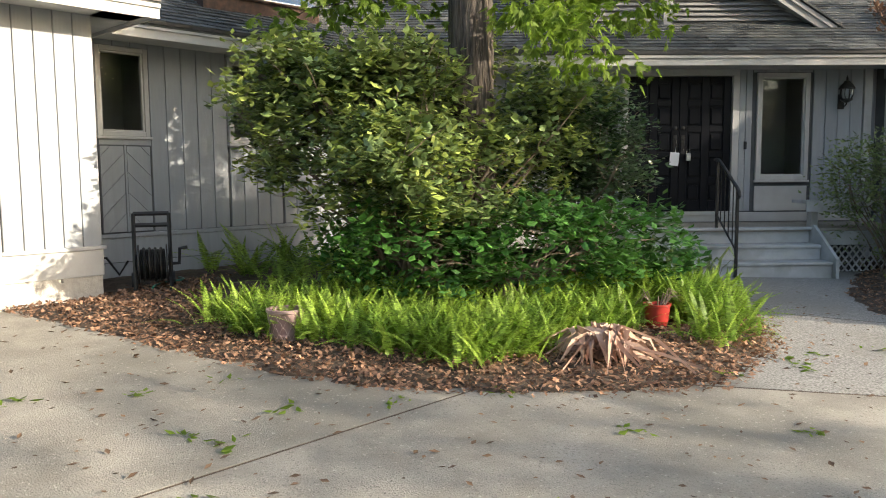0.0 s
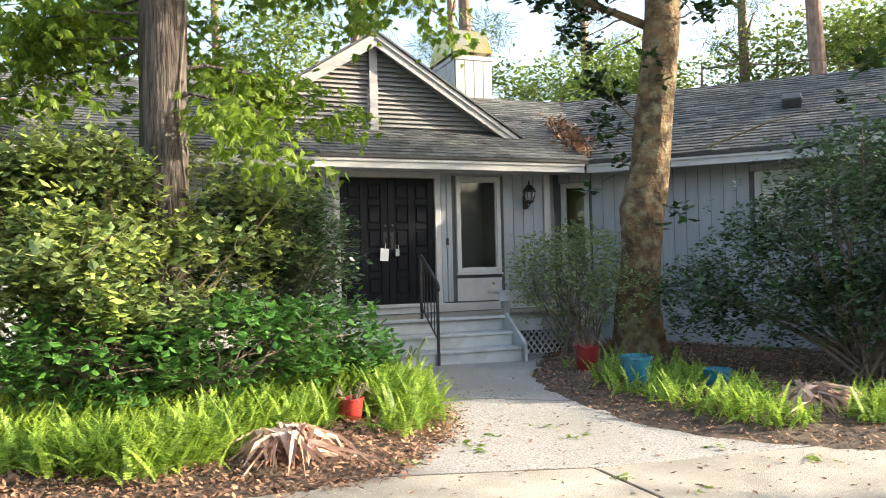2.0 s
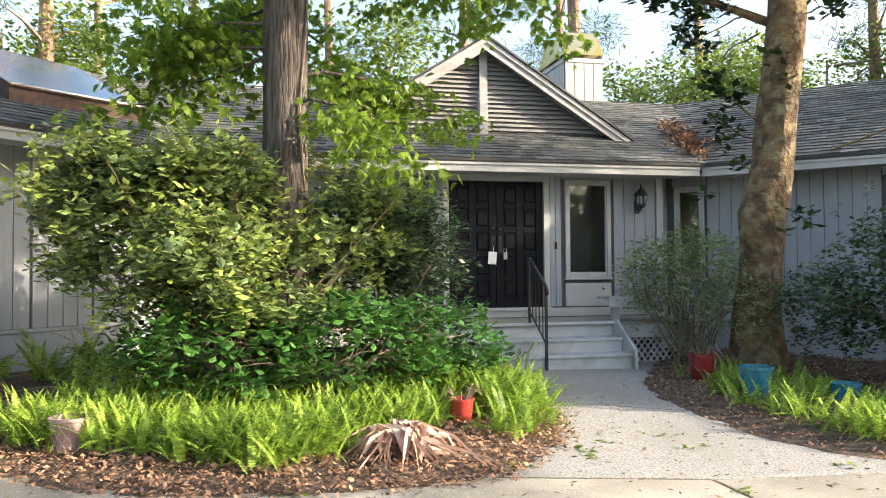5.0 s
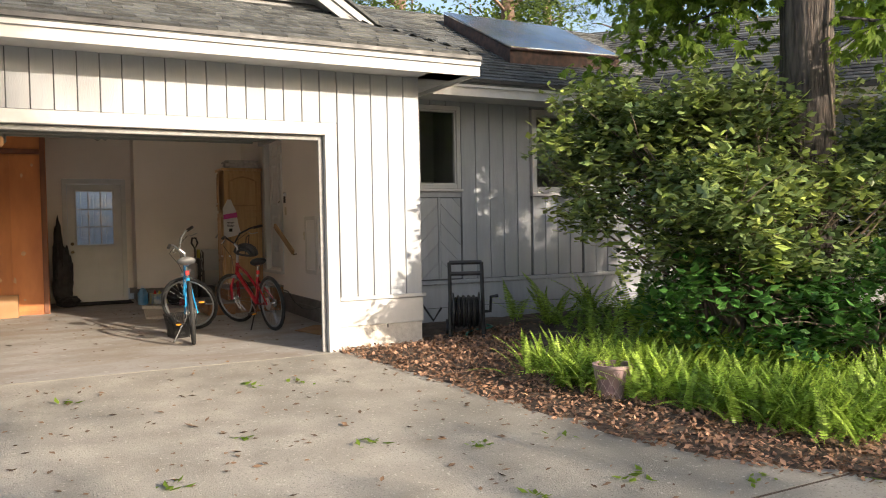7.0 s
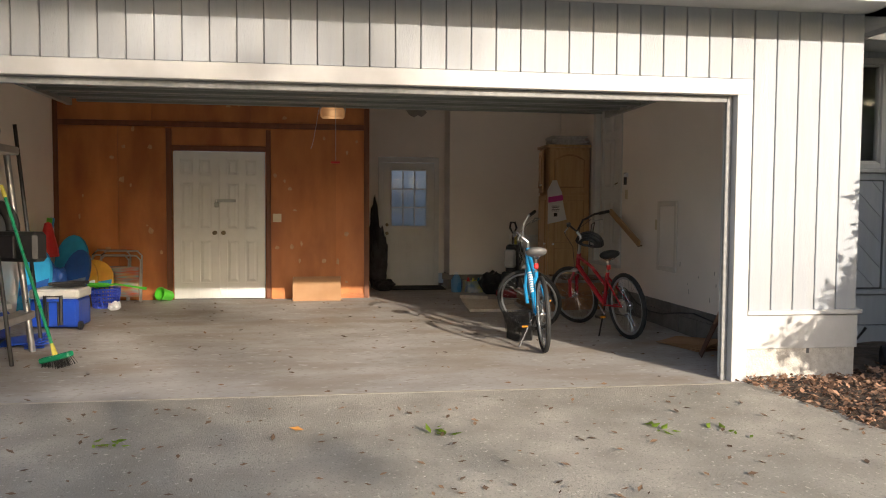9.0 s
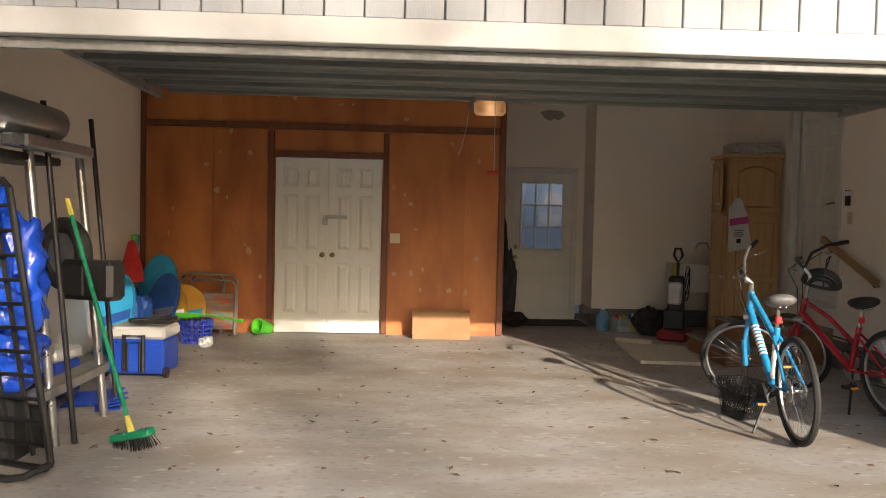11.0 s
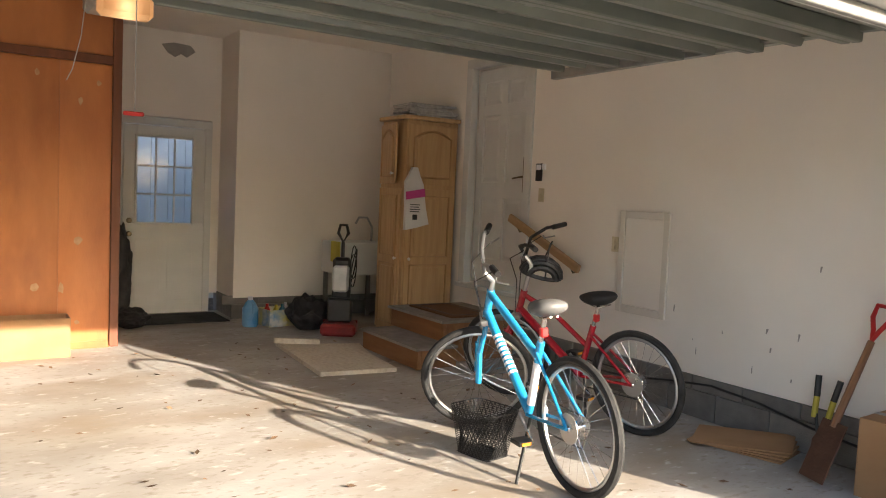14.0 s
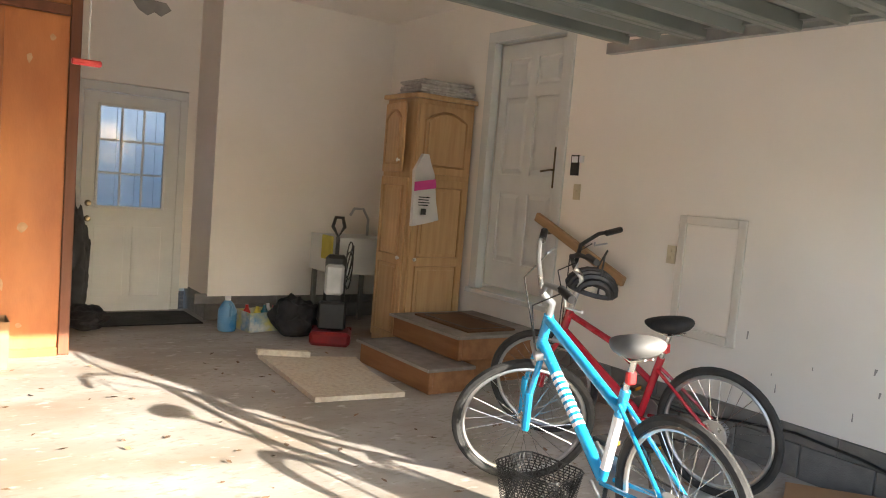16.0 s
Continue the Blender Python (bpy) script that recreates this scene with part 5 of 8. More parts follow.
# side door to the house, above the steps
sd = panel_door("door_5", pose(-12.44, 2.86, 0.64, 0, 0, 0), 0.84, 2.02, six(0.84), "white six-panel door up to the house, closed")
g = Mesh()
g.box(0.755, -0.012, 0.86, 0.80, -0.001, 1.18, bevel=0.006)
g.tube([(0.775, -0.012, 1.0), (0.775, -0.05, 1.0), (0.74, -0.055, 0.995), (0.66, -0.05, 0.985)], 0.008, 7)
part("door_handle", g, M_BRASS, sd, "dark lever handle", True)
trim("trim_side_door", pose(0, 2.80, 0), [(-12.545, -0.022, 0.60, -12.45, 0.06, 2.68), (-11.59, -0.022, 0.60, -11.50, 0.06, 2.68), (-12.545, -0.022, 2.68, -11.50, 0.06, 2.77), (-12.545, -0.06, 0.56, -11.50, 0.06, 0.60)], M_WHITEDOOR, "white painted casing of the side door")

# block base
blk = tagged(new("wall_block_base"), "grey concrete block footing along the garage walls", "block wall", kind="structure")
m = Mesh()
m.box(-15, 2.815, -0.05, -7.842, 3.1, 0.299)
m.box(-14.9, 1.03, -0.05, -14.17, 2.815, 0.269)
part("mortar", m, M_MORTAR, blk)
bx = Mesh()
bx.box(0.005, 0, 0.005, 0.395, 0.02, 0.195, bevel=0.006)
block_data = bx.data("block")
by = Mesh()
by.box(0.005, 0, 0.005, 0.395, 0.02, 0.10, bevel=0.006)
half_data = by.data("half_block")
for r in range(2):
    for i in range(18):
        o = part("block", block_data if r == 0 else half_data, M_BLOCK, blk)
        o.matrix_basis = pose(-15.05 + i * 0.4 + 0.2 * r, 2.797, 0.195 * r - 0.0)
    for i in range(5):
        o = part("block", block_data if r == 0 else half_data, M_BLOCK, blk)
        o.matrix_basis = pose(-14.152, 1.0 + i * 0.4 - 0.1 * r, 0.195 * r, 0, 0, 90)

# overhead door, open
od = thing("garage_door", pose(-7.80, -0.59, 0), "grey-green steel sectional garage door, raised open", "garage door")
n = 5
for i in range(n):
    x0, x1 = -0.52 * i, -0.52 * (i + 1) + 0.006
    z = 2.26
    s = Mesh(pose(0, 0, z, 0, 2.6, 0))
    s.box(x1, -2.70, 0.03, x0, 2.70, 0.05)
    s.box(x0 - 0.05, -2.70, -0.045, x0, 2.70, 0.03, bevel=0.006)
    s.box(x1, -2.70, -0.045, x1 + 0.05, 2.70, 0.03, bevel=0.006)
    sec = part("section", s, M_GDOOR, od)
    for y in (-2.68, -1.35, 0.0, 1.35, 2.68):
        s = Mesh(pose(0, 0, z, 0, 2.6, 0))
        s.box(x1 + 0.051, y - 0.025, 0.0, x0 - 0.051, y + 0.025, 0.029)
        part("stile", s, M_GDOOR, sec)
    s = Mesh(pose(0, 0, z, 0, 2.6, 0))
    s.prism([(x1 + 0.20, 0.028), (x1 + 0.225, -0.035), (x1 + 0.265, -0.035), (x1 + 0.29, 0.028)], -2.69, 2.69, "y")
    part("strut", s, M_GDOOR, sec)
for sy in (-2.86, 2.86):
    t = Mesh()
    t.prism([(sy - 0.025, 2.33), (sy + 0.025, 2.33), (sy + 0.025, 2.395), (sy - 0.025, 2.395)], -2.85, -0.12, "x")
    part("track", t, M_GALV, od, "galvanised overhead track")
    for k in range(5):
        t = Mesh()
        t.lathe([(0.004, -0.05), (0.024, -0.02), (0.024, 0.01), (0.004, 0.012)], 10, pose(-0.1 - 0.52 * k, sy * 0.975, 2.345 + 0.012 * k, 90))
        part("roller", t, M_BLACK, od)
    t = Mesh()
    t.box(-2.8, sy - 0.015, 2.396, -2.76, sy + 0.015, 3.05)
    part("hanger", t, M_GALV, od)
    t = Mesh()
    t.tube([(0.06, sy, 0.05), (0.06, sy, 1.95), (0.03, sy, 2.15), (-0.12, sy, 2.36)], 0.02, 6)
    part("side_track", t, M_GALV, od)

bulb = bpy.data.lights.new("opener_bulb", "POINT")
bulb.energy = 0.07
bulb.color = (1.0, 0.84, 0.66)
bulb.shadow_soft_size = 0.02
bulb_ob = new("opener_bulb", bulb)
bulb_ob.location = (-10.105, -0.79, 2.235)
op = thing("door_opener", pose(-10.2, -0.79, 2.20), "ceiling garage door opener with an amber light cover", "door opener")
m = Mesh()
m.box(-0.32, -0.13, 0.06, 0.05, 0.13, 0.20, bevel=0.02)
part("housing", m, M_GALV, op)
M_LENS = mk("amber_lens", (0.78, 0.55, 0.32), (0.70, 0.47, 0.26), 8, 0.4, trans=0.5)
m = Mesh()
m.box(0.052, -0.12, -0.012, 0.14, 0.12, 0.095, bevel=0.02)
part("light_cover", m, M_LENS, op, "glowing amber light cover")
m = Mesh()
m.box(0.05, -0.02, 0.201, 2.3, 0.02, 0.24)
part("rail", m, M_GALV, op)
for x in (-0.25, 0.0):
    m = Mesh()
    m.box(x, -0.015, 0.2, x + 0.03, 0.015, 0.85)
    part("hanger", m, M_GALV, op)
m = Mesh()
m.tube([(0.2, 0.03, 0.12), (0.2, 0.03, -0.44)], 0.0025, 5)
part("pull_cord", m, M_TRIM, op)
M_REDP = mk("red_plastic", (0.55, 0.02, 0.02), (0.45, 0.015, 0.015), 6, 0.4)
m = Mesh()
m.box(0.19, -0.02, -0.465, 0.21, 0.07, -0.445, bevel=0.006)
part("pull_handle", m, M_REDP, op, "red pull handle")
m = Mesh()
m.tube([(-0.1, -0.14, 0.1), (-0.02, -0.17, -0.1), (-0.06, -0.2, -0.25), (-0.1, -0.22, -0.3)], 0.0025, 5)
part("power_cord", m, M_TRIM, op)


def wall_plate(name, m0, w, h, label, material, extra=None):
    p = thing(name, m0, label, "wall plate")
    b = Mesh()
    b.box(-w / 2, -0.008, -h / 2, w / 2, 0, h / 2, bevel=0.003)
    part("plate", b, material, p)
    for x, z in (extra or []):
        b = Mesh()
        b.box(x - 0.006, -0.018, z - 0.012, x + 0.006, -0.0085, z + 0.012, bevel=0.002)
        part("toggle", b, material, p)
    return p


M_IVORY = mk("ivory_plastic", (0.62, 0.55, 0.38), (0.58, 0.5, 0.34), 8, 0.4)
wall_plate("light_switch", pose(-13.109, -1.55, 1.16, 0, 0, 90), 0.115, 0.115, "ivory double light switch on the plywood", M_IVORY, [(-0.023, 0), (0.023, 0)])
wall_plate("light_switch", pose(-11.345, 2.798, 1.485), 0.07, 0.115, "ivory light switch beside the side door", M_IVORY, [(0, 0)])
wall_plate("wall_socket", pose(-10.44, 2.798, 1.13), 0.07, 0.115, "ivory wall socket beside the access panel", M_IVORY, [(0, 0.025), (0, -0.025)])
kp = wall_plate("keypad", pose(-11.39, 2.798, 1.68), 0.085, 0.15, "black wall keypad with a white screen", M_BLACK)
b = Mesh()
b.box(-0.03, -0.012, 0.02, 0.03, -0.0085, 0.065)
part("screen", b, M_PAPER, kp)
b = Mesh()
b.box(0.05, -0.02, 0.02, 0.09, 0, 0.07, bevel=0.004)
part("key_fob", b, M_PAPER, kp)

ap = thing("access_panel", pose(-10.155, 2.798, 1.01), "white painted access panel on the garage wall", "access panel")
b = Mesh()
for q in ((-0.24, -0.018, -0.38, -0.185, 0, 0.38), (0.185, -0.018, -0.38, 0.24, 0, 0.38), (-0.184, -0.018, 0.325, 0.184, 0, 0.38), (-0.184, -0.018, -0.38, 0.184, 0, -0.325)):
    b.box(*q, bevel=0.005)
part("frame", b, mk("cream_panel_paint", (0.72, 0.68, 0.61), (0.68, 0.64, 0.57), 4, 0.5), ap)
b = Mesh()
b.box(-0.182, -0.009, -0.322, 0.182, 0, 0.322, bevel=0.003)
part("cover", b, M_DRYWALL, ap)
M_PINE = mk("pine_wood", (0.42, 0.27, 0.14), (0.33, 0.20, 0.095), 3, 0.5, stretch=(0.5, 6, 6), bump=0.1)
hrw = thing("wall_handrail", pose(-11.21, 2.72, 1.09, 0, 21.9, 0), "sloping pine handrail on the garage wall", "handrail")
b = Mesh()
b.box(-0.5, -0.02, -0.035, 0.5, 0.02, 0.035, bevel=0.008)
part("rail", b, M_PINE, hrw)
for x in (-0.35, 0.42):
    b = Mesh()
    b.tube([(x, 0.078, -0.06), (x, 0.03, -0.07), (x, 0.0, -0.036)], 0.008, 6)
    part("bracket", b, M_BRASS, hrw)
# worn marks on the wall and an unpainted patch
M_PATCH = mk("grey_wall_patch", (0.36, 0.34, 0.31), (0.30, 0.28, 0.26), 8, 0.9)
b = Mesh()
b.prism([(0.38, 2.90), (0.50, 2.93), (0.68, 2.92), (0.73, 2.86), (0.64, 2.79), (0.58, 2.82), (0.52, 2.78), (0.44, 2.82)], -14.749, -14.744, "x")
solid("wall_patch", b, M_PATCH, "unpainted grey patch above the back door", "wall patch")
b = Mesh()
for i in range(14):
    x, z = -8.0 - rnd.uniform(0, 2.2), rnd.uniform(0.33, 0.75) if i < 11 else rnd.uniform(0.4, 1.2)
    ln = rnd.uniform(0.01, 0.05)
    b.prism([(x, z), (x + 0.006, z), (x + 0.008 + rnd.uniform(-0.01, 0.01), z + ln), (x + 0.002, z + ln)], 2.7965, 2.7995, "y")
solid("wall_scuffs", b, M_PATCH, "dark scuff marks low on the cream wall", "scuff marks", kind="stuff")
b = Mesh()
b.tube([(-12.0 + 0.36 * i, 2.78, 0.20 + 0.06 * math.sin(i * 1.1) + 0.08 * (i < 3)) for i in range(11)], 0.008, 6)
solid("power_cable", b, M_BLACK, "black cable drooping along the block footing", "cable")

# ---- garage: steps, cabinet, corner clutter ----
M_ALU0 = mk("step_edge_metal", (0.45, 0.45, 0.44), (0.36, 0.36, 0.35), 8, 0.4, metal=0.8)
M_TREAD = mk("grey_step_top", (0.27, 0.245, 0.22), (0.21, 0.19, 0.17), 12, 0.9, bump=0.4, bump_scale=90)
M_STAIN = mk("stained_step_wood", (0.30, 0.145, 0.06), (0.22, 0.10, 0.04), 3, 0.6, stretch=(0.6, 5, 5), bump=0.1)
STEPS = pose(-12.44, 1.66, fz(-12.0))
ws = thing("wooden_steps", STEPS, "stained wooden steps with grey tops to the side door", "steps")
for x0, x1, y0, y1, z0, z1 in ((0.03, 1.0, 0.02, 0.40, 0.0, 0.155), (0.0, 0.90, 0.32, 1.13, 0.19, 0.345)):
    for q in ((x0, y0, x1, y0 + 0.035), (x0, y0 + 0.036, x0 + 0.035, y1), (x1 - 0.035, y0 + 0.036, x1, y1)):
        b = Mesh()
        b.box(q[0], q[1], z0, q[2], q[3], z1, bevel=0.004)
        part("side_board", b, M_STAIN, ws)
    b = Mesh()
    b.box(x0 - 0.02, y0 - 0.025, z1 + 0.001, x1 + 0.02, y1, z1 + 0.026, bevel=0.006)
    part("tread", b, M_TREAD, ws)
    b = Mesh()
    b.box(x0 - 0.022, y0 - 0.029, z1 + 0.004, x1 + 0.022, y0 - 0.0255, z1 + 0.024)
    part("metal_edge", b, M_ALU0, ws, "thin metal edge strip")
b = Mesh()
b.box(0.05, 0.42, 0.0, 0.85, 1.10, 0.19)
part("riser_box", b, M_STAIN, ws)
M_COIR = mk("brown_doormat", (0.17, 0.085, 0.04), (0.12, 0.06, 0.03), 60, 0.95, bump=0.8, bump_scale=200)
b = Mesh()
b.box(0, 0, 0, 0.72, 0.45, 0.015, bevel=0.005)
dm = part("doormat", b, M_COIR)
tagged(dm, "brown doormat with a dark border on the steps", "doormat")
dm.matrix_world = STEPS @ pose(0.10, 0.45, 0.372)
b = Mesh()
for q in ((0.05, 0.05, 0.67, 0.062), (0.05, 0.388, 0.67, 0.40), (0.05, 0.0625, 0.062, 0.3875), (0.658, 0.0625, 0.67, 0.3875)):
    b.box(q[0], q[1], 0.0155, q[2], q[3], 0.018)
part("border", b, M_BLACK, dm)
M_OSB = mk("flaked_board", (0.60, 0.54, 0.43), (0.47, 0.41, 0.32), 30, 0.9, bump=0.5, bump_scale=80, c3=(0.56, 0.52, 0.44), c3_scale=8)
b = Mesh()
b.prism([(-12.72, 0.97), (-11.52, 0.88), (-11.45, 1.50), (-12.0, 1.55), (-12.44, 1.66), (-12.55, 1.3)], fz(-12) + 0.002, max(fz(-12.7), fz(-11.5)) + 0.03)
b.prism([(-12.72, 0.95), (-12.68, 0.95), (-12.50, 1.3), (-12.56, 1.3)], max(fz(-12.7), fz(-11.5)) + 0.031, fz(-12) + 0.08)
solid("board_mat", b, M_OSB, "broken flaked board lying as a floor mat", "board")

# moulding oak darkened, so colour draws the panel creases that flat light hides
M_OAKD = mk("oak_moulding", (0.44, 0.27, 0.12), (0.36, 0.21, 0.09), 5, 0.5)
M_OAK = mk("light_oak", (0.55, 0.36, 0.18), (0.46, 0.285, 0.13), 4, 0.42, stretch=(6, 6, 0.5), bump=0.06)
cab = thing("tall_cabinet", pose(-13.14, 2.17, fz(-12.9)), "tall light oak pantry cabinet with arched doors", "cabinet")
b = Mesh()
b.box(0.0, 0.02, 0.0, 0.49, 0.60, 2.12, bevel=0.004)
part("body", b, M_OAK, cab)
b = Mesh()
b.box(-0.02, -0.02, 2.121, 0.53, 0.61, 2.16, bevel=0.008)
part("cornice", b, M_OAK, cab)


def oak_door(m0, w, h, arched, rows):
    b = Mesh(m0)
    b.box(0, -0.02, 0, w, 0, h, bevel=0.004)
    d = part("door", b, M_OAK, cab)
    for z0, z1 in rows:
        t = Mesh(m0)
        x0, x1 = 0.06, w - 0.06
        top = [(x1, z1)] if not arched else [(x1, z1 - 0.07)] + [(x1 + (x0 - x1) * k / 8, z1 - 0.07 + 0.07 * math.sin(math.pi * k / 8)) for k in range(1, 8)] + [(x0, z1 - 0.07)]
        outline = [(x0, z0), (x1, z0)] + top + ([] if arched else [(x0, z1)])
        t.tube([(p[0], -0.021, p[1]) for p in outline], 0.012, 5, closed=True)
        part("panel_moulding", t, M_OAKD, d)
        t = Mesh(m0)
        cx, cz = (x0 + x1) / 2, (z0 + z1) / 2
        t.prism([(cx + (p[0] - cx) * 0.84, cz + (p[1] - cz) * 0.9) for p in outline], -0.03, -0.0205, "y")
        part("raised_panel", t, M_OAK, d)
    return d


M_KNOB = mk("white_knob", (0.75, 0.74, 0.70), (0.7, 0.69, 0.65), 8, 0.3)
front = pose(0.49, 0.02, 0, 0, 0, 90)
side = pose(0, 0.02, 0)
for m0, w, rot in ((front, 0.57, 0), (side, 0.46, 0)):
    for z0, z1, arch, rows in ((0.06, 1.46, False, ((0.07, 0.66), (0.74, 1.33))), (1.50, 2.08, True, ((0.07, 0.52),))):
        mm = m0 @ pose(0.012, -0.001, z0)
        if m0 is side and arch:
            mm = m0 @ pose(0.012, -0.001, z0, 0, 0, -9)
        d = oak_door(mm, w - 0.03, z1 - z0, arch, rows)
        k = Mesh(mm)
        k.lathe([(0.008, 0), (0.008, 0.012), (0.017, 0.02), (0.012, 0.03)], 10, pose(0.04 if m0 is front else w - 0.07, -0.021, 0.10 if arch else 0.72, 90))
        part("knob", k, M_KNOB, d, "white knob", True)
M_PLASTIC = mk("thin_white_plastic", (0.78, 0.77, 0.76), (0.70, 0.69, 0.68), 5, 0.35, trans=0.25, bump=0.4, bump_scale=14)
M_PINK = mk("magenta_print", (0.55, 0.06, 0.28), (0.5, 0.05, 0.25), 6, 0.5)
bag = thing("plastic_bag", pose(-12.598, 2.23, 1.70, 0, 0, 90), "white shopping bag with a magenta band on the cabinet", "bag")
b = Mesh()
pts = [(-0.01, 0), (0.04, 0), (0.07, -0.08), (0.11, -0.16), (0.145, -0.38), (0.185, -0.54), (0.05, -0.575), (-0.075, -0.60), (-0.075, -0.36), (-0.085, -0.14), (-0.04, -0.06)]
b.prism(pts, -0.045, -0.005, "y")
part("bag_body", b, M_PLASTIC, bag)
b = Mesh()
b.prism([(-0.082, -0.235), (0.122, -0.20), (0.135, -0.275), (-0.08, -0.31)], -0.048, -0.0455, "y")
part("magenta_band", b, M_PINK, bag)
b = Mesh()
for i in range(4):
    b.box(-0.03, -0.048, -0.36 - i * 0.022, 0.08 - 0.012 * (i % 2), -0.0455, -0.352 - i * 0.022)
b.box(0.0, -0.048, -0.50, 0.05, -0.0455, -0.45)
part("print_bars", b, M_BLACK, bag)
M_NEWS = mk("newsprint", (0.56, 0.55, 0.52), (0.40, 0.39, 0.37), 25, 0.8)
nw = thing("newspaper_stack", pose(-12.85, 2.48, fz(-12.9) + 2.161), "untidy stack of folded newspapers on the cabinet", "newspapers")
for i in range(6):
    b = Mesh()
    b.box(-0.2 + rnd.uniform(-0.03, 0.03), -0.24, i * 0.021, 0.2, 0.24 + rnd.uniform(-0.04, 0.06), i * 0.021 + 0.019, bevel=0.006, m=pose(0, 0, 0, 0, 0, rnd.uniform(-9, 9)))
    part("newspaper", b, M_NEWS, nw)

# laundry tub, vacuum, bottles, bag
tub = thing("laundry_tub", pose(-13.75, 2.25, fz(-13.7)), "white laundry tub with a swan-neck tap behind the cabinet", "sink")
b = Mesh()
b.prism([(-0.26, -0.3), (0.26, -0.3), (0.26, 0.3), (-0.26, 0.3)], 0.52, 0.86)
part("basin", b, M_WHITEDOOR, tub)
for x, y in ((-0.22, -0.26), (0.22, -0.26), (-0.22, 0.26), (0.22, 0.26)):
    b = Mesh()
    b.box(x - 0.02, y - 0.02, 0, x + 0.02, y + 0.02, 0.52)
    part("leg", b, M_BLOCK, tub)
b = Mesh()
b.tube([(-0.1, 0.22, 0.86), (-0.1, 0.22, 1.02), (-0.1, 0.16, 1.12), (-0.1, 0.06, 1.12), (-0.1, 0.02, 1.05)], 0.013, 8)
part("tap", b, M_GALV, tub, "brushed steel tap", True)
M_YEL = mk("yellow_cloth", (0.55, 0.48, 0.08), (0.48, 0.40, 0.06), 10, 0.8)
b = Mesh()
b.box(-0.1, -0.012, -0.22, 0.1, 0.012, 0.0, bevel=0.008)
ob = solid("yellow_cloth", b, M_YEL, "yellow cloth hanging over the tub's edge", "cloth")
ob.matrix_world = pose(-13.62, 1.935, fz(-13.6) + 0.87)
M_DKRED = mk("dark_red_plastic", (0.22, 0.012, 0.015), (0.16, 0.01, 0.012), 6, 0.35)
M_CLEAR = mk("grey_clear_plastic", (0.55, 0.55, 0.54), (0.42, 0.42, 0.42), 6, 0.25)
vac = thing("vacuum_cleaner", pose(-13.12, 1.78, fz(-13), 0, 0, 60), "upright black and red vacuum cleaner with a clear tank", "vacuum cleaner")
for nm, q, mt in (("floor_head", (-0.17, -0.24, 0.0, 0.17, 0.06, 0.12), M_DKRED), ("body", (-0.09, -0.04, 0.12, 0.09, 0.09, 0.75), M_BLACK), ("tank", (-0.08, -0.14, 0.42, 0.08, -0.041, 0.68), M_CLEAR), ("motor_cover", (-0.12, -0.13, 0.121, 0.12, -0.041, 0.36), M_BLACK)):
    b = Mesh()
    b.box(*q, bevel=0.03)
    part(nm, b, mt, vac)
b = Mesh()
b.tube([(0, 0.05, 0.75), (0, 0.06, 0.90)], 0.018, 8)
b.tube([(0, 0.06, 0.90), (-0.05, 0.05, 0.99), (-0.03, 0.03, 1.07), (0.03, 0.03, 1.07), (0.05, 0.05, 0.99)], 0.016, 6, closed=True)
part("handle", b, M_BLACK, vac)
b = Mesh()
for k in range(4):
    b.tube([(0.11 + 0.03 * math.sin(a * 0.5 + k), 0.05, 0.66 + (0.12 + 0.03 * k) * math.cos(a * 0.5)) for a in range(13)], 0.006, 5, closed=True)
part("cord", b, M_BLACK, vac)
for side_x in (-0.15, 0.15):
    b = Mesh()
    b.lathe([(0.01, -0.02), (0.06, -0.02), (0.06, 0.02), (0.01, 0.02)], 14, pose(side_x, 0.07, 0.06, 0, 90))
    part("wheel", b, M_DKRED, vac)
M_JUG = mk("blue_liquid_jug", (0.05, 0.24, 0.52), (0.22, 0.40, 0.55), 2, 0.3, trans=0.15)
jug = thing("detergent_jug", pose(-13.7, 1.06, fz(-13.7)), "clear jug of blue liquid with a white cap", "bottle")
b = Mesh()
b.lathe([(0.07, 0), (0.08, 0.02), (0.08, 0.18), (0.05, 0.24), (0.022, 0.27)], 16)
b.tube([(0.04, 0, 0.25), (0.085, 0, 0.23), (0.08, 0, 0.14)], 0.012, 6)
part("jug_body", b, M_JUG, jug, smooth=True)
b = Mesh()
b.lathe([(0.025, 0.268), (0.025, 0.30), (0.02, 0.302)], 12)
part("cap", b, M_PAPER, jug)
M_CARTON = mk("printed_carton", (0.62, 0.52, 0.10), (0.05, 0.22, 0.48), 5, 0.6, c3=(0.6, 0.58, 0.5), c3_scale=9)
cb = thing("cleaning_caddy", pose(-13.72, 1.36, fz(-13.7), 0, 0, 10), "open carton holding coloured cleaning bottles", "carton")
b = Mesh()
for q in ((-0.13, -0.17, 0, 0.13, 0.17, 0.01), (-0.13, -0.17, 0.011, -0.12, 0.17, 0.17), (0.12, -0.17, 0.011, 0.13, 0.17, 0.17), (-0.119, -0.17, 0.011, 0.119, -0.16, 0.17), (-0.119, 0.16, 0.011, 0.119, 0.17, 0.17)):
    b.box(*q)
part("carton", b, M_CARTON, cb)
for i, (x, y, c1) in enumerate(((-0.05, -0.1, M_REDP), (0.06, -0.06, M_YEL), (0.0, 0.05, M_TEAL), (0.06, 0.11, M_REDP), (-0.06, 0.12, M_PAPER))):
    b = Mesh()
    b.lathe([(0.03, 0.011), (0.035, 0.03), (0.035, 0.15), (0.015, 0.19), (0.015, 0.215)], 12, pose(x, y, 0.0))
    part("bottle", b, c1, cb, smooth=True)


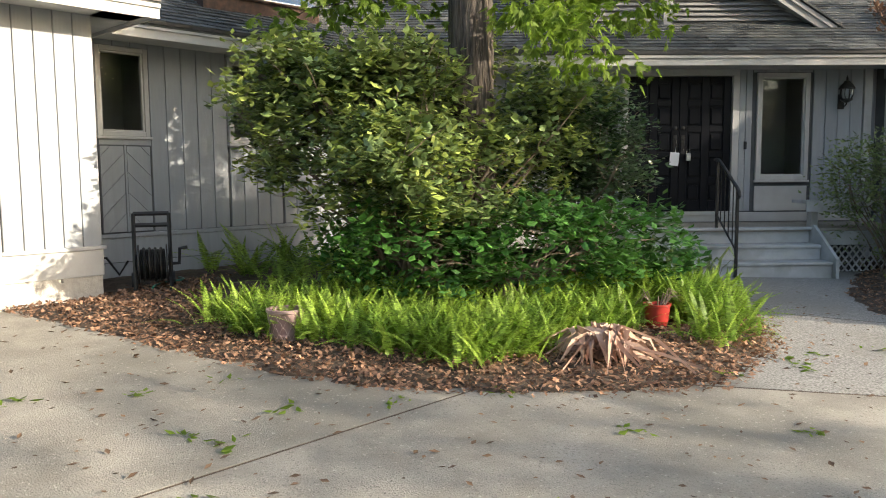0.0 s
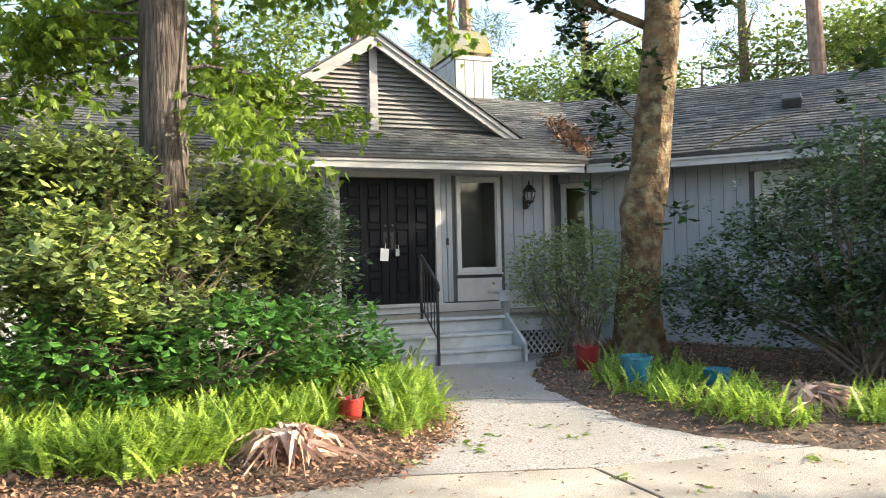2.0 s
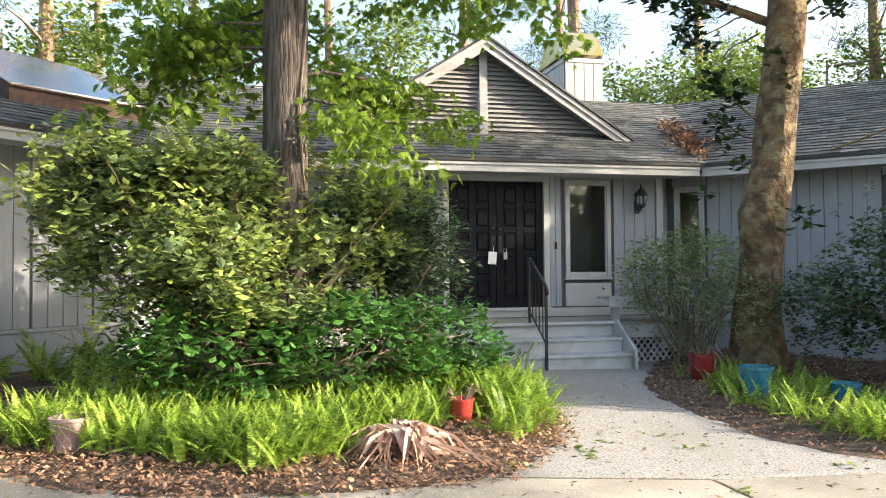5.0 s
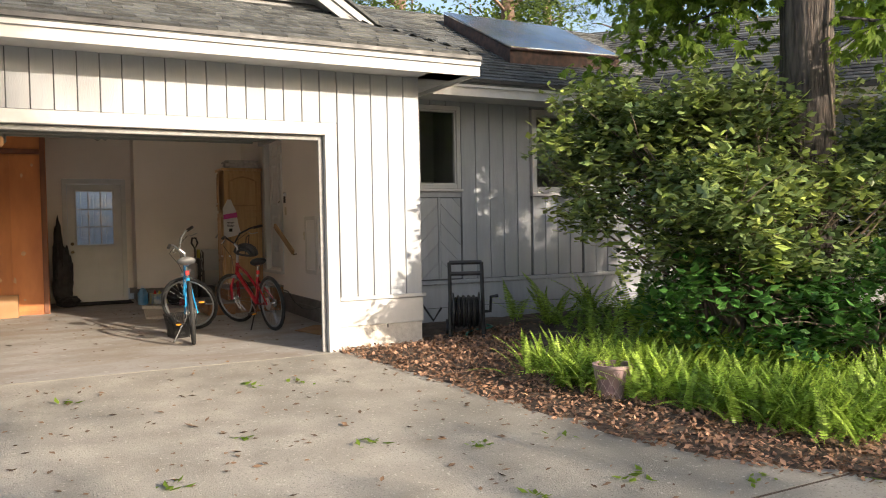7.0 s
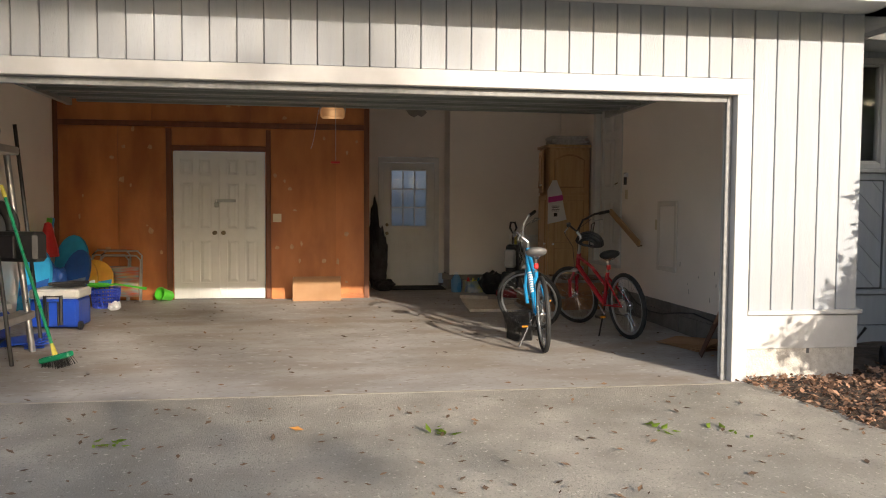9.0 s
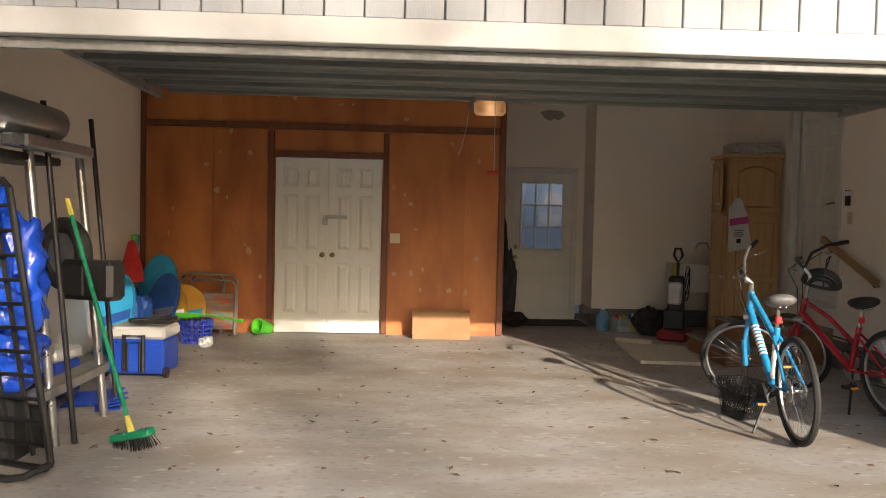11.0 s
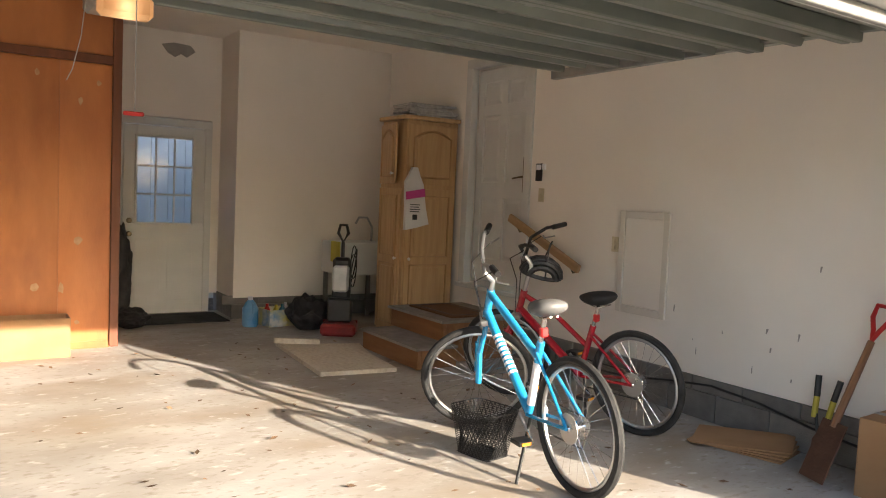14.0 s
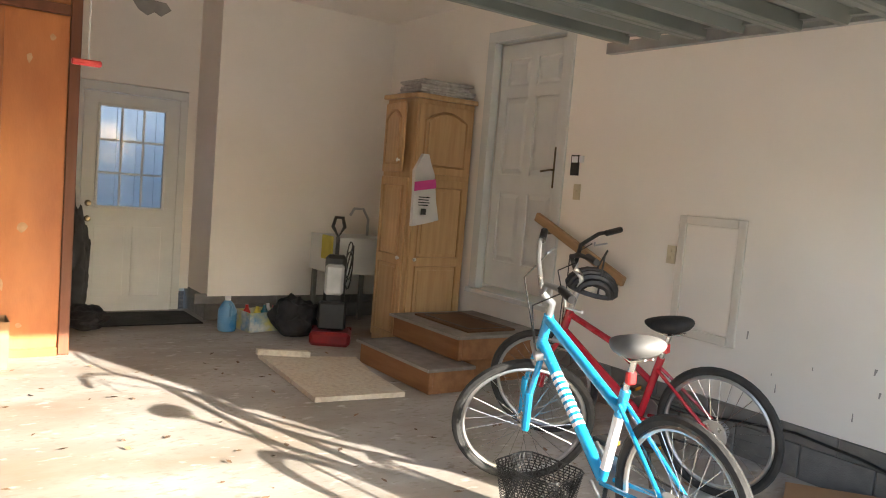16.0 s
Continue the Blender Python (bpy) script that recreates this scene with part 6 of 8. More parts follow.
def lump(name, x, y, r, h, material, label, category, seed, zz=None):
    bm = bmesh.new()
    bmesh.ops.create_icosphere(bm, subdivisions=5, radius=1.0)
    for v in bm.verts:
        k = 1 + 0.28 * noise.noise(v.co * 1.8 + Vector((seed, 0, 0))) + 0.10 * noise.noise(v.co * 5 + Vector((0, seed, 0)))
        v.co = Vector((v.co.x * r[0] * k, v.co.y * r[1] * k, max(0.0, (v.co.z * 0.55 + 0.42) * h * k)))
    me = bpy.data.meshes.new(name)
    bm.to_mesh(me)
    bm.free()
    me.shade_smooth()
    ob = part(name, me, material)
    ob.matrix_world = pose(x, y, zz if zz is not None else fz(x))
    return tagged(ob, label, category)


M_BLKCLOTH = mk("black_fabric", (0.012, 0.012, 0.013), (0.02, 0.02, 0.022), 8, 0.85, bump=0.5, bump_scale=30)
M_GREYCLOTH = mk("charcoal_fabric", (0.05, 0.05, 0.055), (0.03, 0.03, 0.034), 8, 0.85, bump=0.4, bump_scale=30)
lump("black_bag", -13.45, 1.58, (0.22, 0.20), 0.32, M_BLKCLOTH, "slumped black cloth bag by the vacuum", "bag", 2)
# unidentified dark gear by the back door, shaped as one lump
lump("duffel_bag", -14.45, -0.08, (0.16, 0.15), 0.9, M_GREYCLOTH, "dark folded gear standing beside the back door", "bag", 5)
lump("dark_rug_roll", -14.1, -0.02, (0.3, 0.17), 0.16, M_BLKCLOTH, "dark cloth lying on the floor by the back door", "cloth", 7)
lump("umbrella_cover", -14.4, -0.14, (0.08, 0.08), 1.35, M_BLKCLOTH, "black bag leaning in the back corner", "bag", 8)
b = Mesh()
b.box(-14.6, 0.1, fz(-14.4) + 0.001, -14.0, 0.95, fz(-14.4) + 0.012, bevel=0.003)
solid("floor_mat", b, M_BLKCLOTH, "dark floor mat at the back door", "mat")

# boxes
M_CARD = mk("brown_cardboard", (0.36, 0.205, 0.10), (0.31, 0.17, 0.08), 4, 0.75, bump=0.1, bump_scale=40)


def open_box(name, m0, w, d, h, label, flaps=True, closed=False):
    ob = thing(name, m0, label, "cardboard box", group="cardboard boxes")
    b = Mesh()
    for q in ((0, 0, 0, w, d, 0.005), (0, 0, 0.0055, 0.005, d, h), (w - 0.005, 0, 0.0055, w, d, h), (0.0055, 0, 0.0055, w - 0.0055, 0.005, h), (0.0055, d - 0.005, 0.0055, w - 0.0055, d, h)):
        b.box(*q)
    part("box_body", b, M_CARD, ob)
    if closed:
        b = Mesh()
        b.box(0, 0, h + 0.0005, w, d / 2 - 0.002, h + 0.005)
        part("flap", b, M_CARD, ob)
        b = Mesh()
        b.box(0, d / 2 + 0.002, h + 0.0005, w, d, h + 0.005)
        part("flap", b, M_CARD, ob)
        b = Mesh()
        b.box(0.0, d / 2 - 0.025, h + 0.0055, w, d / 2 + 0.025, h + 0.0065)
        b.box(-0.0015, d / 2 - 0.025, h - 0.08, -0.0005, d / 2 + 0.025, h + 0.0065)
        part("tape", b, M_CLEAR, ob)
    elif flaps:
        for m1, ww in ((pose(0, 0, h, 148, 0, 0), w), (pose(w, d, h, 140, 0, 180), w)):
            b = Mesh(m1)
            b.box(0.006, 0, -0.002, ww - 0.006, d * 0.42, 0.002)
            part("flap", b, M_CARD, ob)
    return ob


open_box("cardboard_box", pose(-12.82, -1.33, fz(-12.8), 0, 0, 90), 0.65, 0.26, 0.31, "open brown cardboard box against the plywood", False)
open_box("cardboard_carton", pose(-8.30, 2.42, fz(-8.2), 0, 0, 4), 0.5, 0.36, 0.40, "taped brown moving carton by the garage wall", closed=True)
cs = thing("cardboard_stack", pose(-9.05, 2.55, fz(-9), 0, 0, 20), "flattened cardboard sheets lying on the floor", "cardboard")
for i in range(4):
    b = Mesh(pose(0, 0, 0.004 + 0.014 * i, 1.5 * i, -1.2 * i, 5 * i - 6))
    b.box(-0.28, -0.16, 0, 0.28, 0.16, 0.008)
    part("sheet", b, M_CARD, cs)

# ---- garage: bicycles ----
M_TYRE = mk("black_rubber", (0.014, 0.014, 0.014), (0.022, 0.022, 0.022), 20, 0.8, bump=0.3, bump_scale=80)
M_CHROME = mk("chrome", (0.62, 0.62, 0.62), (0.5, 0.5, 0.5), 6, 0.2, metal=1.0)
M_ALU = mk("aluminium", (0.5, 0.51, 0.52), (0.42, 0.43, 0.44), 6, 0.35, metal=0.9)
M_BLUEP = mk("sky_blue_paint", (0.02, 0.28, 0.56), (0.018, 0.24, 0.50), 5, 0.25, coat=0.6)
M_REDPNT = mk("red_bike_paint", (0.38, 0.012, 0.025), (0.32, 0.01, 0.02), 5, 0.25, coat=0.6)
M_SADG = mk("grey_saddle", (0.13, 0.13, 0.13), (0.09, 0.09, 0.09), 8, 0.5)
M_REFL = mk("amber_reflector", (0.65, 0.26, 0.02), (0.6, 0.22, 0.02), 10, 0.25)


def ring(c, r, tube_r, m0, n=40, sides=8):
    return Mesh(m0).tube([(c[0] + r * math.cos(2 * math.pi * k / n), c[1], c[2] + r * math.sin(2 * math.pi * k / n)) for k in range(n)], tube_r, sides, closed=True)


def bicycle(name, m0, paint, saddle_mat, steer, lean, label, step_through=False, grips=None, seat=0.72, R=0.335, WB=1.10, head=0.88, rise=0.10, sweep=0.15):
    """Forward is +x; the rear wheel's contact is the origin."""
    ob = thing(name, m0 @ pose(0, 0, 0, lean, 0, 0), label, "bicycle", group="bicycles")
    hub_r, hub_f = Vector((0, 0, R)), Vector((WB, 0, R))
    head_b, head_t = Vector((WB - 0.12, 0, head - 0.16)), Vector((WB - 0.175, 0, head))
    bb = Vector((0.43, 0, 0.30))
    seat_t = Vector((0.325, 0, seat))
    axis = (head_t - head_b).normalized()
    st = Matrix.Translation(head_b) @ Matrix.Rotation(radians(steer), 4, axis) @ Matrix.Translation(-head_b)

    def wheel(c, mm):
        w = part("wheel", ring(c, R - 0.022, 0.022, mm), M_TYRE, ob, "black tyre", True)
        part("rim", ring(c, R - 0.052, 0.011, mm, 40, 6), M_ALU, w, "silver rim", True)
        h = Mesh(mm)
        h.lathe([(0.012, -0.06), (0.028, -0.035), (0.016, -0.02), (0.016, 0.02), (0.028, 0.035), (0.012, 0.06)], 12, Matrix.Translation(c) @ pose(0, 0, 0, 90))
        part("hub", h, M_CHROME, w, "", True)
        s = Mesh(mm)
        for k in range(28):
            a = 2 * math.pi * k / 28
            o = a + (0.5 if k % 2 else -0.5)
            sy = 0.03 if (k // 2) % 2 else -0.03
            s.tube([(c[0] + 0.024 * math.cos(o), sy, c[2] + 0.024 * math.sin(o)), (c[0] + (R - 0.06) * math.cos(a), 0, c[2] + (R - 0.06) * math.sin(a))], 0.0014, 4, cap=False)
        part("spokes", s, M_CHROME, w)

    wheel(hub_r, Matrix())
    wheel(hub_f, st)
    f = Mesh()
    f.tube([head_b + axis * 0.03, bb], 0.027, 10)
    if step_through:
        f.tube([head_t - axis * 0.03, head_t.lerp(bb + Vector((-0.06, 0, 0.2)), 0.5) + Vector((0, 0, 0.02)), bb + Vector((-0.055, 0, 0.2))], 0.018, 10)
    else:
        f.tube([head_t - axis * 0.02, seat_t - Vector((-0.015, 0, 0.09))], 0.023, 10)
    f.tube([bb, seat_t], 0.021, 10)
    f.tube([head_b, head_t], 0.024, 12)
    part("frame", f, paint, ob, smooth=True)
    if not step_through:
        top = head_b + axis * 0.03
        for a, b in [(0.26 + 0.045 * k, 0.285 + 0.045 * k) for k in range(9)]:
            f = Mesh()
            f.tube([top.lerp(bb, a), top.lerp(bb, b)], 0.0276, 10)
            part("decal", f, M_PAPER, ob, "narrow white decal mark")
        f = Mesh()
        f.tube([bb.lerp(seat_t, 0.12), bb.lerp(seat_t, 0.72)], 0.0216, 10)
        part("tube_sleeve", f, M_PAPER, ob, "white seat tube")
    for sy in (-1, 1):
        f = Mesh()
        f.tube([bb + Vector((-0.03, sy * 0.035, 0)), Vector((0, sy * 0.062, R))], 0.010, 8)
        part("chain_stay", f, paint, ob, smooth=True)
        f = Mesh()
        f.tube([seat_t - Vector((-0.01, -sy * 0.02, 0.06)), Vector((0, sy * 0.062, R))], 0.009, 8)
        part("seat_stay", f, paint, ob, smooth=True)
        f = Mesh(st)
        f.tube([Vector((head_b.x + 0.005, sy * 0.055, head - 0.18)), Vector((WB - 0.03, sy * 0.062, R + 0.16))], 0.015, 8)
        f.tube([Vector((WB - 0.04, sy * 0.062, R + 0.20)), Vector((WB, sy * 0.062, R))], 0.019, 8)
        part("fork_leg", f, paint, ob, smooth=True)
    f = Mesh(st)
    f.box(head_b.x - 0.035, -0.075, head - 0.19, head_b.x + 0.04, 0.075, head - 0.155, bevel=0.01)
    part("fork_crown", f, M_ALU, ob)
    f = Mesh()
    f.tube([seat_t, seat_t + Vector((-0.04, 0, 0.13))], 0.0135, 10)
    part("seat_post", f, M_CHROME, ob, smooth=True)
    sx, sz = seat_t.x - 0.04, seat_t.z + 0.13
    bm = bmesh.new()
    bmesh.ops.create_icosphere(bm, subdivisions=3, radius=1.0)
    for v in bm.verts:
        t = (v.co.x + 1) / 2
        wdt = 0.105 * (1 - t) ** 0.7 + 0.026
        v.co = Vector((sx - 0.12 + 0.27 * t, v.co.y * wdt, sz + 0.045 + v.co.z * (0.056 - 0.02 * t) + 0.03 * (1 - t) ** 2))
    me = bpy.data.meshes.new("saddle")
    bm.to_mesh(me)
    bm.free()
    me.shade_smooth()
    part("saddle", me, saddle_mat, ob)
    r = Mesh()
    for sy in (-0.02, 0.02):
        r.tube([(sx - 0.08, sy, sz + 0.02), (sx, sy, sz - 0.005), (sx + 0.1, sy, sz + 0.02)], 0.004, 5)
    part("saddle_rail", r, M_CHROME, ob)
    hb = head_t + axis * (0.03 + rise)
    s = Mesh(st)
    s.tube([head_t, head_t + axis * rise, hb + Vector((0.05, 0, 0.03))], 0.017, 10)
    part("stem", s, M_ALU, ob, smooth=True)
    c = hb + Vector((0.05, 0, 0.03))
    s = Mesh(st)
    s.tube([(c.x - sweep, -0.30, c.z + 0.14), (c.x - 0.6 * sweep, -0.24, c.z + 0.14), (c.x - 0.01, -0.12, c.z + 0.10), (c.x, 0, c.z), (c.x - 0.01, 0.12, c.z + 0.10), (c.x - 0.6 * sweep, 0.24, c.z + 0.14), (c.x - sweep, 0.30, c.z + 0.14)], 0.012, 8)
    part("handlebar", s, M_ALU if not step_through else M_BLACK, ob, smooth=True)
    for sy in (-1, 1):
        s = Mesh(st)
        s.tube([(c.x - 0.87 * sweep, sy * 0.26, c.z + 0.14), (c.x - 1.3 * sweep, sy * 0.36, c.z + 0.14)], 0.018, 10)
        part("grip", s, grips or M_BLACK, ob, smooth=True)
        s = Mesh(st)
        s.tube([(c.x - 0.07, sy * 0.22, c.z + 0.09), (c.x - 0.06, sy * 0.27, c.z + 0.06), (c.x - 0.12, sy * 0.33, c.z + 0.06)], 0.006, 6)
        part("brake_lever", s, M_ALU, ob)
        s = Mesh(st)
        s.tube([(c.x - 0.06, sy * 0.2, c.z + 0.09), (c.x + 0.06, sy * 0.14, c.z + 0.02), (c.x + 0.06, sy * 0.04, c.z - 0.16), (head_b.x + 0.02, sy * 0.03, 0.60)], 0.0035, 5)
        part("cable", s, M_BLACK, ob)
    ck = Mesh()
    ck.lathe([(0.02, -0.004), (0.095, -0.004), (0.095, 0.004), (0.02, 0.004)], 26, Matrix.Translation(bb + Vector((0, -0.05, 0))) @ pose(0, 0, 0, 90))
    part("chainring", ck, M_ALU, ob)
    for sy, a in ((-1, 0.6), (1, 0.6 + math.pi)):
        e1 = bb + Vector((0.17 * math.cos(a), sy * 0.075, 0.17 * math.sin(a)))
        ck = Mesh()
        ck.tube([bb + Vector((0, sy * 0.062, 0)), e1], 0.010, 6)
        part("crank_arm", ck, M_ALU, ob)
        ck = Mesh()
        ck.box(e1.x - 0.045, e1.y + sy * 0.012, e1.z - 0.012, e1.x + 0.045, e1.y + sy * 0.10, e1.z + 0.012, bevel=0.005)
        pd = part("pedal", ck, M_BLACK, ob)
        for px in (-0.05, 0.046):
            ck = Mesh()
            ck.box(e1.x + px, e1.y + sy * 0.03, e1.z - 0.008, e1.x + px + 0.004, e1.y + sy * 0.085, e1.z + 0.008)
            part("pedal_reflector", ck, M_REFL, pd)
    ck = Mesh()
    ck.tube([bb + Vector((0, -0.05, 0.095)), Vector((0, -0.045, R + 0.04)), Vector((-0.04, -0.045, R)), Vector((0.02, -0.045, R - 0.12)), bb + Vector((0, -0.05, -0.095)), bb + Vector((0.09, -0.05, 0))], 0.005, 5, closed=True)
    part("chain", ck, M_BLACK, ob)
    ck = Mesh()
    ck.lathe([(0.015, -0.012), (0.05, -0.010), (0.032, 0.012)], 18, pose(0, -0.045, R, 90))
    part("cassette", ck, M_ALU, ob)
    ck = Mesh()
    ck.lathe([(0.03, -0.002), (0.075, -0.002), (0.075, 0.002), (0.03, 0.002)], 22, pose(0, 0.05, R, 90))
    part("disc", ck, M_ALU, ob)
    ck = Mesh()
    ck.tube([bb + Vector((-0.06, 0.03, 0)), bb + Vector((-0.20, 0.20, -0.285))], 0.009, 6)
    part("kickstand", ck, M_BLACK, ob)
    rf = Mesh()
    rf.box(sx + 0.0, -0.02, sz - 0.10, sx + 0.03, 0.02, sz - 0.05, bevel=0.006)
    part("rear_reflector", rf, M_REDP, ob, "red rear reflector")
    return ob


bicycle("bicycle", pose(-8.915, 1.085, fz(-9), 0, 0, 172.9), M_BLUEP, M_SADG, 66, -3, "sky-blue city bicycle on its kickstand, front wheel turned", seat=0.70, R=0.345, WB=1.03, head=0.90, rise=0.06, sweep=0.06)
bicycle("bicycle", pose(-9.495, 2.11, fz(-9.5), 0, 0, 190.5), M_REDPNT, M_BLKCLOTH, 24, -5, "red step-through bicycle with black saddle by the wall", True, None, 0.64, R=0.33, WB=1.08, head=0.80, rise=0.20)

# helmet hanging from the red bicycle's bars
hm = thing("bike_helmet", pose(-10.33, 1.98, 0.93, 15, 10, 60), "black and grey bicycle helmet hanging from the handlebar", "helmet")
b = Mesh()
for k in range(7):
    y = -0.078 + 0.026 * k
    w = math.sqrt(max(0.0, 1 - (y / 0.10) ** 2))
    b.tube([(0.14 * w * math.cos(a), y, 0.11 * w * math.sin(a) + 0.0) for a in [math.pi * q / 8 for q in range(9)]], 0.02, 6)
part("shell_ribs", b, M_BLACK, hm, smooth=True)
b = Mesh()
b.tube([(0.14 * math.cos(a), 0.10 * math.sin(a), 0.0) for a in [2 * math.pi * q / 20 for q in range(20)]], 0.014, 6, closed=True)
part("rim", b, M_GREYCLOTH, hm)
b = Mesh()
b.tube([(0.02, -0.09, 0.0), (0.0, -0.03, 0.22), (0.02, 0.02, 0.24), (0.0, 0.09, 0.0)], 0.006, 5)
part("strap", b, M_BLACK, hm)

# wire basket on the floor
wb = thing("wire_basket", pose(-9.62, 1.03, fz(-9.5), 0, 0, 12), "black wire-mesh bicycle basket standing on the floor", "basket")


def basket_ring(h):
    t = h / 0.26
    hx, hy = 0.12 + 0.045 * t, 0.095 + 0.035 * t
    return [(hx * max(-1, min(1, 1.25 * math.cos(a))), hy * max(-1, min(1, 1.25 * math.sin(a))), h) for a in [2 * math.pi * k / 36 for k in range(36)]]


for h in (0.004, 0.26):
    b = Mesh()
    b.tube(basket_ring(h), 0.004, 5, closed=True)
    part("hoop", b, M_BLACK, wb)
b = Mesh()
lo, hi = basket_ring(0.004), basket_ring(0.26)
for sh in (5, -5):
    for k in range(36):
        b.tube([lo[k], hi[(k + sh) % 36]], 0.0028, 3, cap=False)
for q in range(1, 22):
    b.tube(basket_ring(0.26 * q / 22), 0.0024, 3, closed=True)
part("mesh_sides", b, M_BLACK, wb)
b = Mesh()
b.box(-0.115, -0.09, 0.0, 0.115, 0.09, 0.003)
part("bottom", b, M_BLACK, wb)

# shovel and loppers against the wall
M_RUSTY = mk("rusty_steel", (0.14, 0.07, 0.045), (0.09, 0.045, 0.03), 9, 0.7, metal=0.4, bump=0.3)
M_ASH = mk("brown_shaft", (0.24, 0.115, 0.055), (0.17, 0.08, 0.04), 4, 0.5, stretch=(5, 5, 0.5))
sv = thing("shovel", look((-8.50, 2.36, 0.03), (-8.36, 2.74, 1.0)) @ pose(0, 0, 0, 180, 0, 0), "flat rusty spade with a red D-handle against the wall", "shovel")
b = Mesh()
b.box(-0.09, -0.004, 0.0, 0.09, 0.004, 0.33, bevel=0.002)
part("blade", b, M_RUSTY, sv)
b = Mesh()
b.tube([(0, 0, 0.30), (0, 0, 0.45), (0, 0, 0.80)], [0.02, 0.02, 0.018], 8)
part("shaft", b, M_ASH, sv, smooth=True)
b = Mesh()
b.tube([(0, 0, 0.80), (-0.02, 0, 0.86), (-0.06, 0, 0.93), (-0.06, 0, 1.0), (0.06, 0, 1.0), (0.06, 0, 0.93), (0.02, 0, 0.86)], 0.013, 7, closed=True)
part("grip", b, M_REDP, sv, "red D-shaped grip", True)
lp = thing("loppers", pose(-8.68, 2.66, 0.03, -8, 4, 0), "loppers with black and yellow grips against the wall", "loppers")
for sg in (-1, 1):
    b = Mesh()
    b.tube([(0, 0, 0.16), (sg * 0.02, 0, 0.22), (sg * 0.045, 0, 0.30)], 0.009, 6)
    part("arm", b, M_BLACK, lp)
    b = Mesh()
    b.tube([(sg * 0.04, 0, 0.24), (sg * 0.05, 0, 0.36)], 0.017, 8)
    part("yellow_grip", b, M_YEL, lp, smooth=True)
    b = Mesh()
    b.tube([(sg * 0.05, 0, 0.36), (sg * 0.065, 0, 0.48)], 0.018, 8)
    part("black_grip", b, M_BLACK, lp, smooth=True)
    b = Mesh()
    b.prism([(0, 0.0), (sg * 0.012, 0.02), (sg * 0.02, 0.12), (0, 0.17)], -0.003 + 0.003 * sg, 0.001 + 0.003 * sg, "y")
    part("blade", b, M_RUSTY, lp)

# ---- garage: the left side ----
M_COOLB = mk("cooler_blue", (0.018, 0.075, 0.50), (0.014, 0.06, 0.42), 5, 0.35)


def cooler(name, m0, w, d, h, label, wheels):
    ob = thing(name, m0, label, "cooler", group="coolers")
    b = Mesh()
    b.box(-w / 2, -d / 2, 0.03, w / 2, d / 2, h * 0.76, bevel=0.02)
    part("tub", b, M_COOLB, ob)
    b = Mesh()
    b.box(-w / 2 - 0.01, -d / 2 - 0.01, h * 0.765, w / 2 + 0.01, d / 2 + 0.01, h, bevel=0.025)
    part("lid", b, M_WHITEDOOR, ob, "white lid")
    for x0, x1 in ((-w / 2 + 0.03, -0.09), (0.09, w / 2 - 0.03)):
        b = Mesh()
        b.box(x0, -d / 2 - 0.008, 0.08, x1, -d / 2 + 0.001, h * 0.68, bevel=0.006)
        part("side_panel", b, M_COOLB, ob)
    if wheels:
        b = Mesh()
        y = -d / 2 - 0.022
        b.tube([(-0.08, y, 0.06), (-0.08, y, h * 0.84), (0.08, y, h * 0.84), (0.08, y, 0.06)], 0.019, 7)
        b.tube([(-0.05, y, 0.05), (-0.05, y, h * 0.7), (0.05, y, h * 0.7), (0.05, y, 0.05)], 0.009, 6)
        part("pull_handle", b, M_BLACK, ob)
        for x in (-w / 2 - 0.012, w / 2 + 0.012):
            b = Mesh()
            b.lathe([(0.01, -0.015), (0.045, -0.015), (0.045, 0.015), (0.01, 0.015)], 14, pose(x, -d / 2 + 0.03, 0.045, 0, 90))
            part("wheel", b, M_BLACK, ob)
    return ob


cooler("cooler", pose(-10.80, -3.62, fz(-10.7), 0, 0, 87), 0.48, 0.36, 0.42, "blue wheeled cooler with a white lid and pull handle", True)
cooler("cooler", pose(-9.9, -4.05, fz(-9.9), 0, 0, 80), 0.44, 0.32, 0.38, "blue cooler with a white lid behind the rack", False)
b = Mesh()
for k in range(3):
    b.tube([(-10.75 + 0.12 * math.cos(a + k), -3.52 + 0.16 * math.sin(a), 0.455 + fz(-10.7) + 0.012 * k) for a in [6.28 * q / 12 for q in range(12)]], 0.012, 5, closed=True)
solid("cable_coil", b, M_BLACK, "black coiled cable lying on the cooler", "cable")

M_BASKB = mk("blue_plastic_basket", (0.05, 0.09, 0.55), (0.04, 0.07, 0.45), 6, 0.4)
lb = thing("laundry_basket", pose(-12.4, -3.62, fz(-12.4)), "round blue plastic basket with holes holding beach toys", "basket")
for q in range(6):
    h = 0.02 + 0.044 * q
    rr = 0.145 + 0.10 * h
    b = Mesh()
    b.tube([(rr * math.cos(6.28 * k / 28), rr * math.sin(6.28 * k / 28), h) for k in range(28)], 0.010, 6, closed=True)
    part("hoop", b, M_BASKB, lb)
for k in range(18):
    a = 6.28 * k / 18
    b = Mesh()
    b.tube([(0.147 * math.cos(a), 0.147 * math.sin(a), 0.01), (0.172 * math.cos(a), 0.172 * math.sin(a), 0.25)], 0.010, 5)
    part("stave", b, M_BASKB, lb)
b = Mesh()
b.lathe([(0.01, 0.0), (0.147, 0.0), (0.147, 0.012), (0.01, 0.012)], 20)
part("bottom", b, M_BASKB, lb)
M_LIME = mk("lime_plastic", (0.10, 0.55, 0.03), (0.08, 0.48, 0.03), 6, 0.4)
b = Mesh()
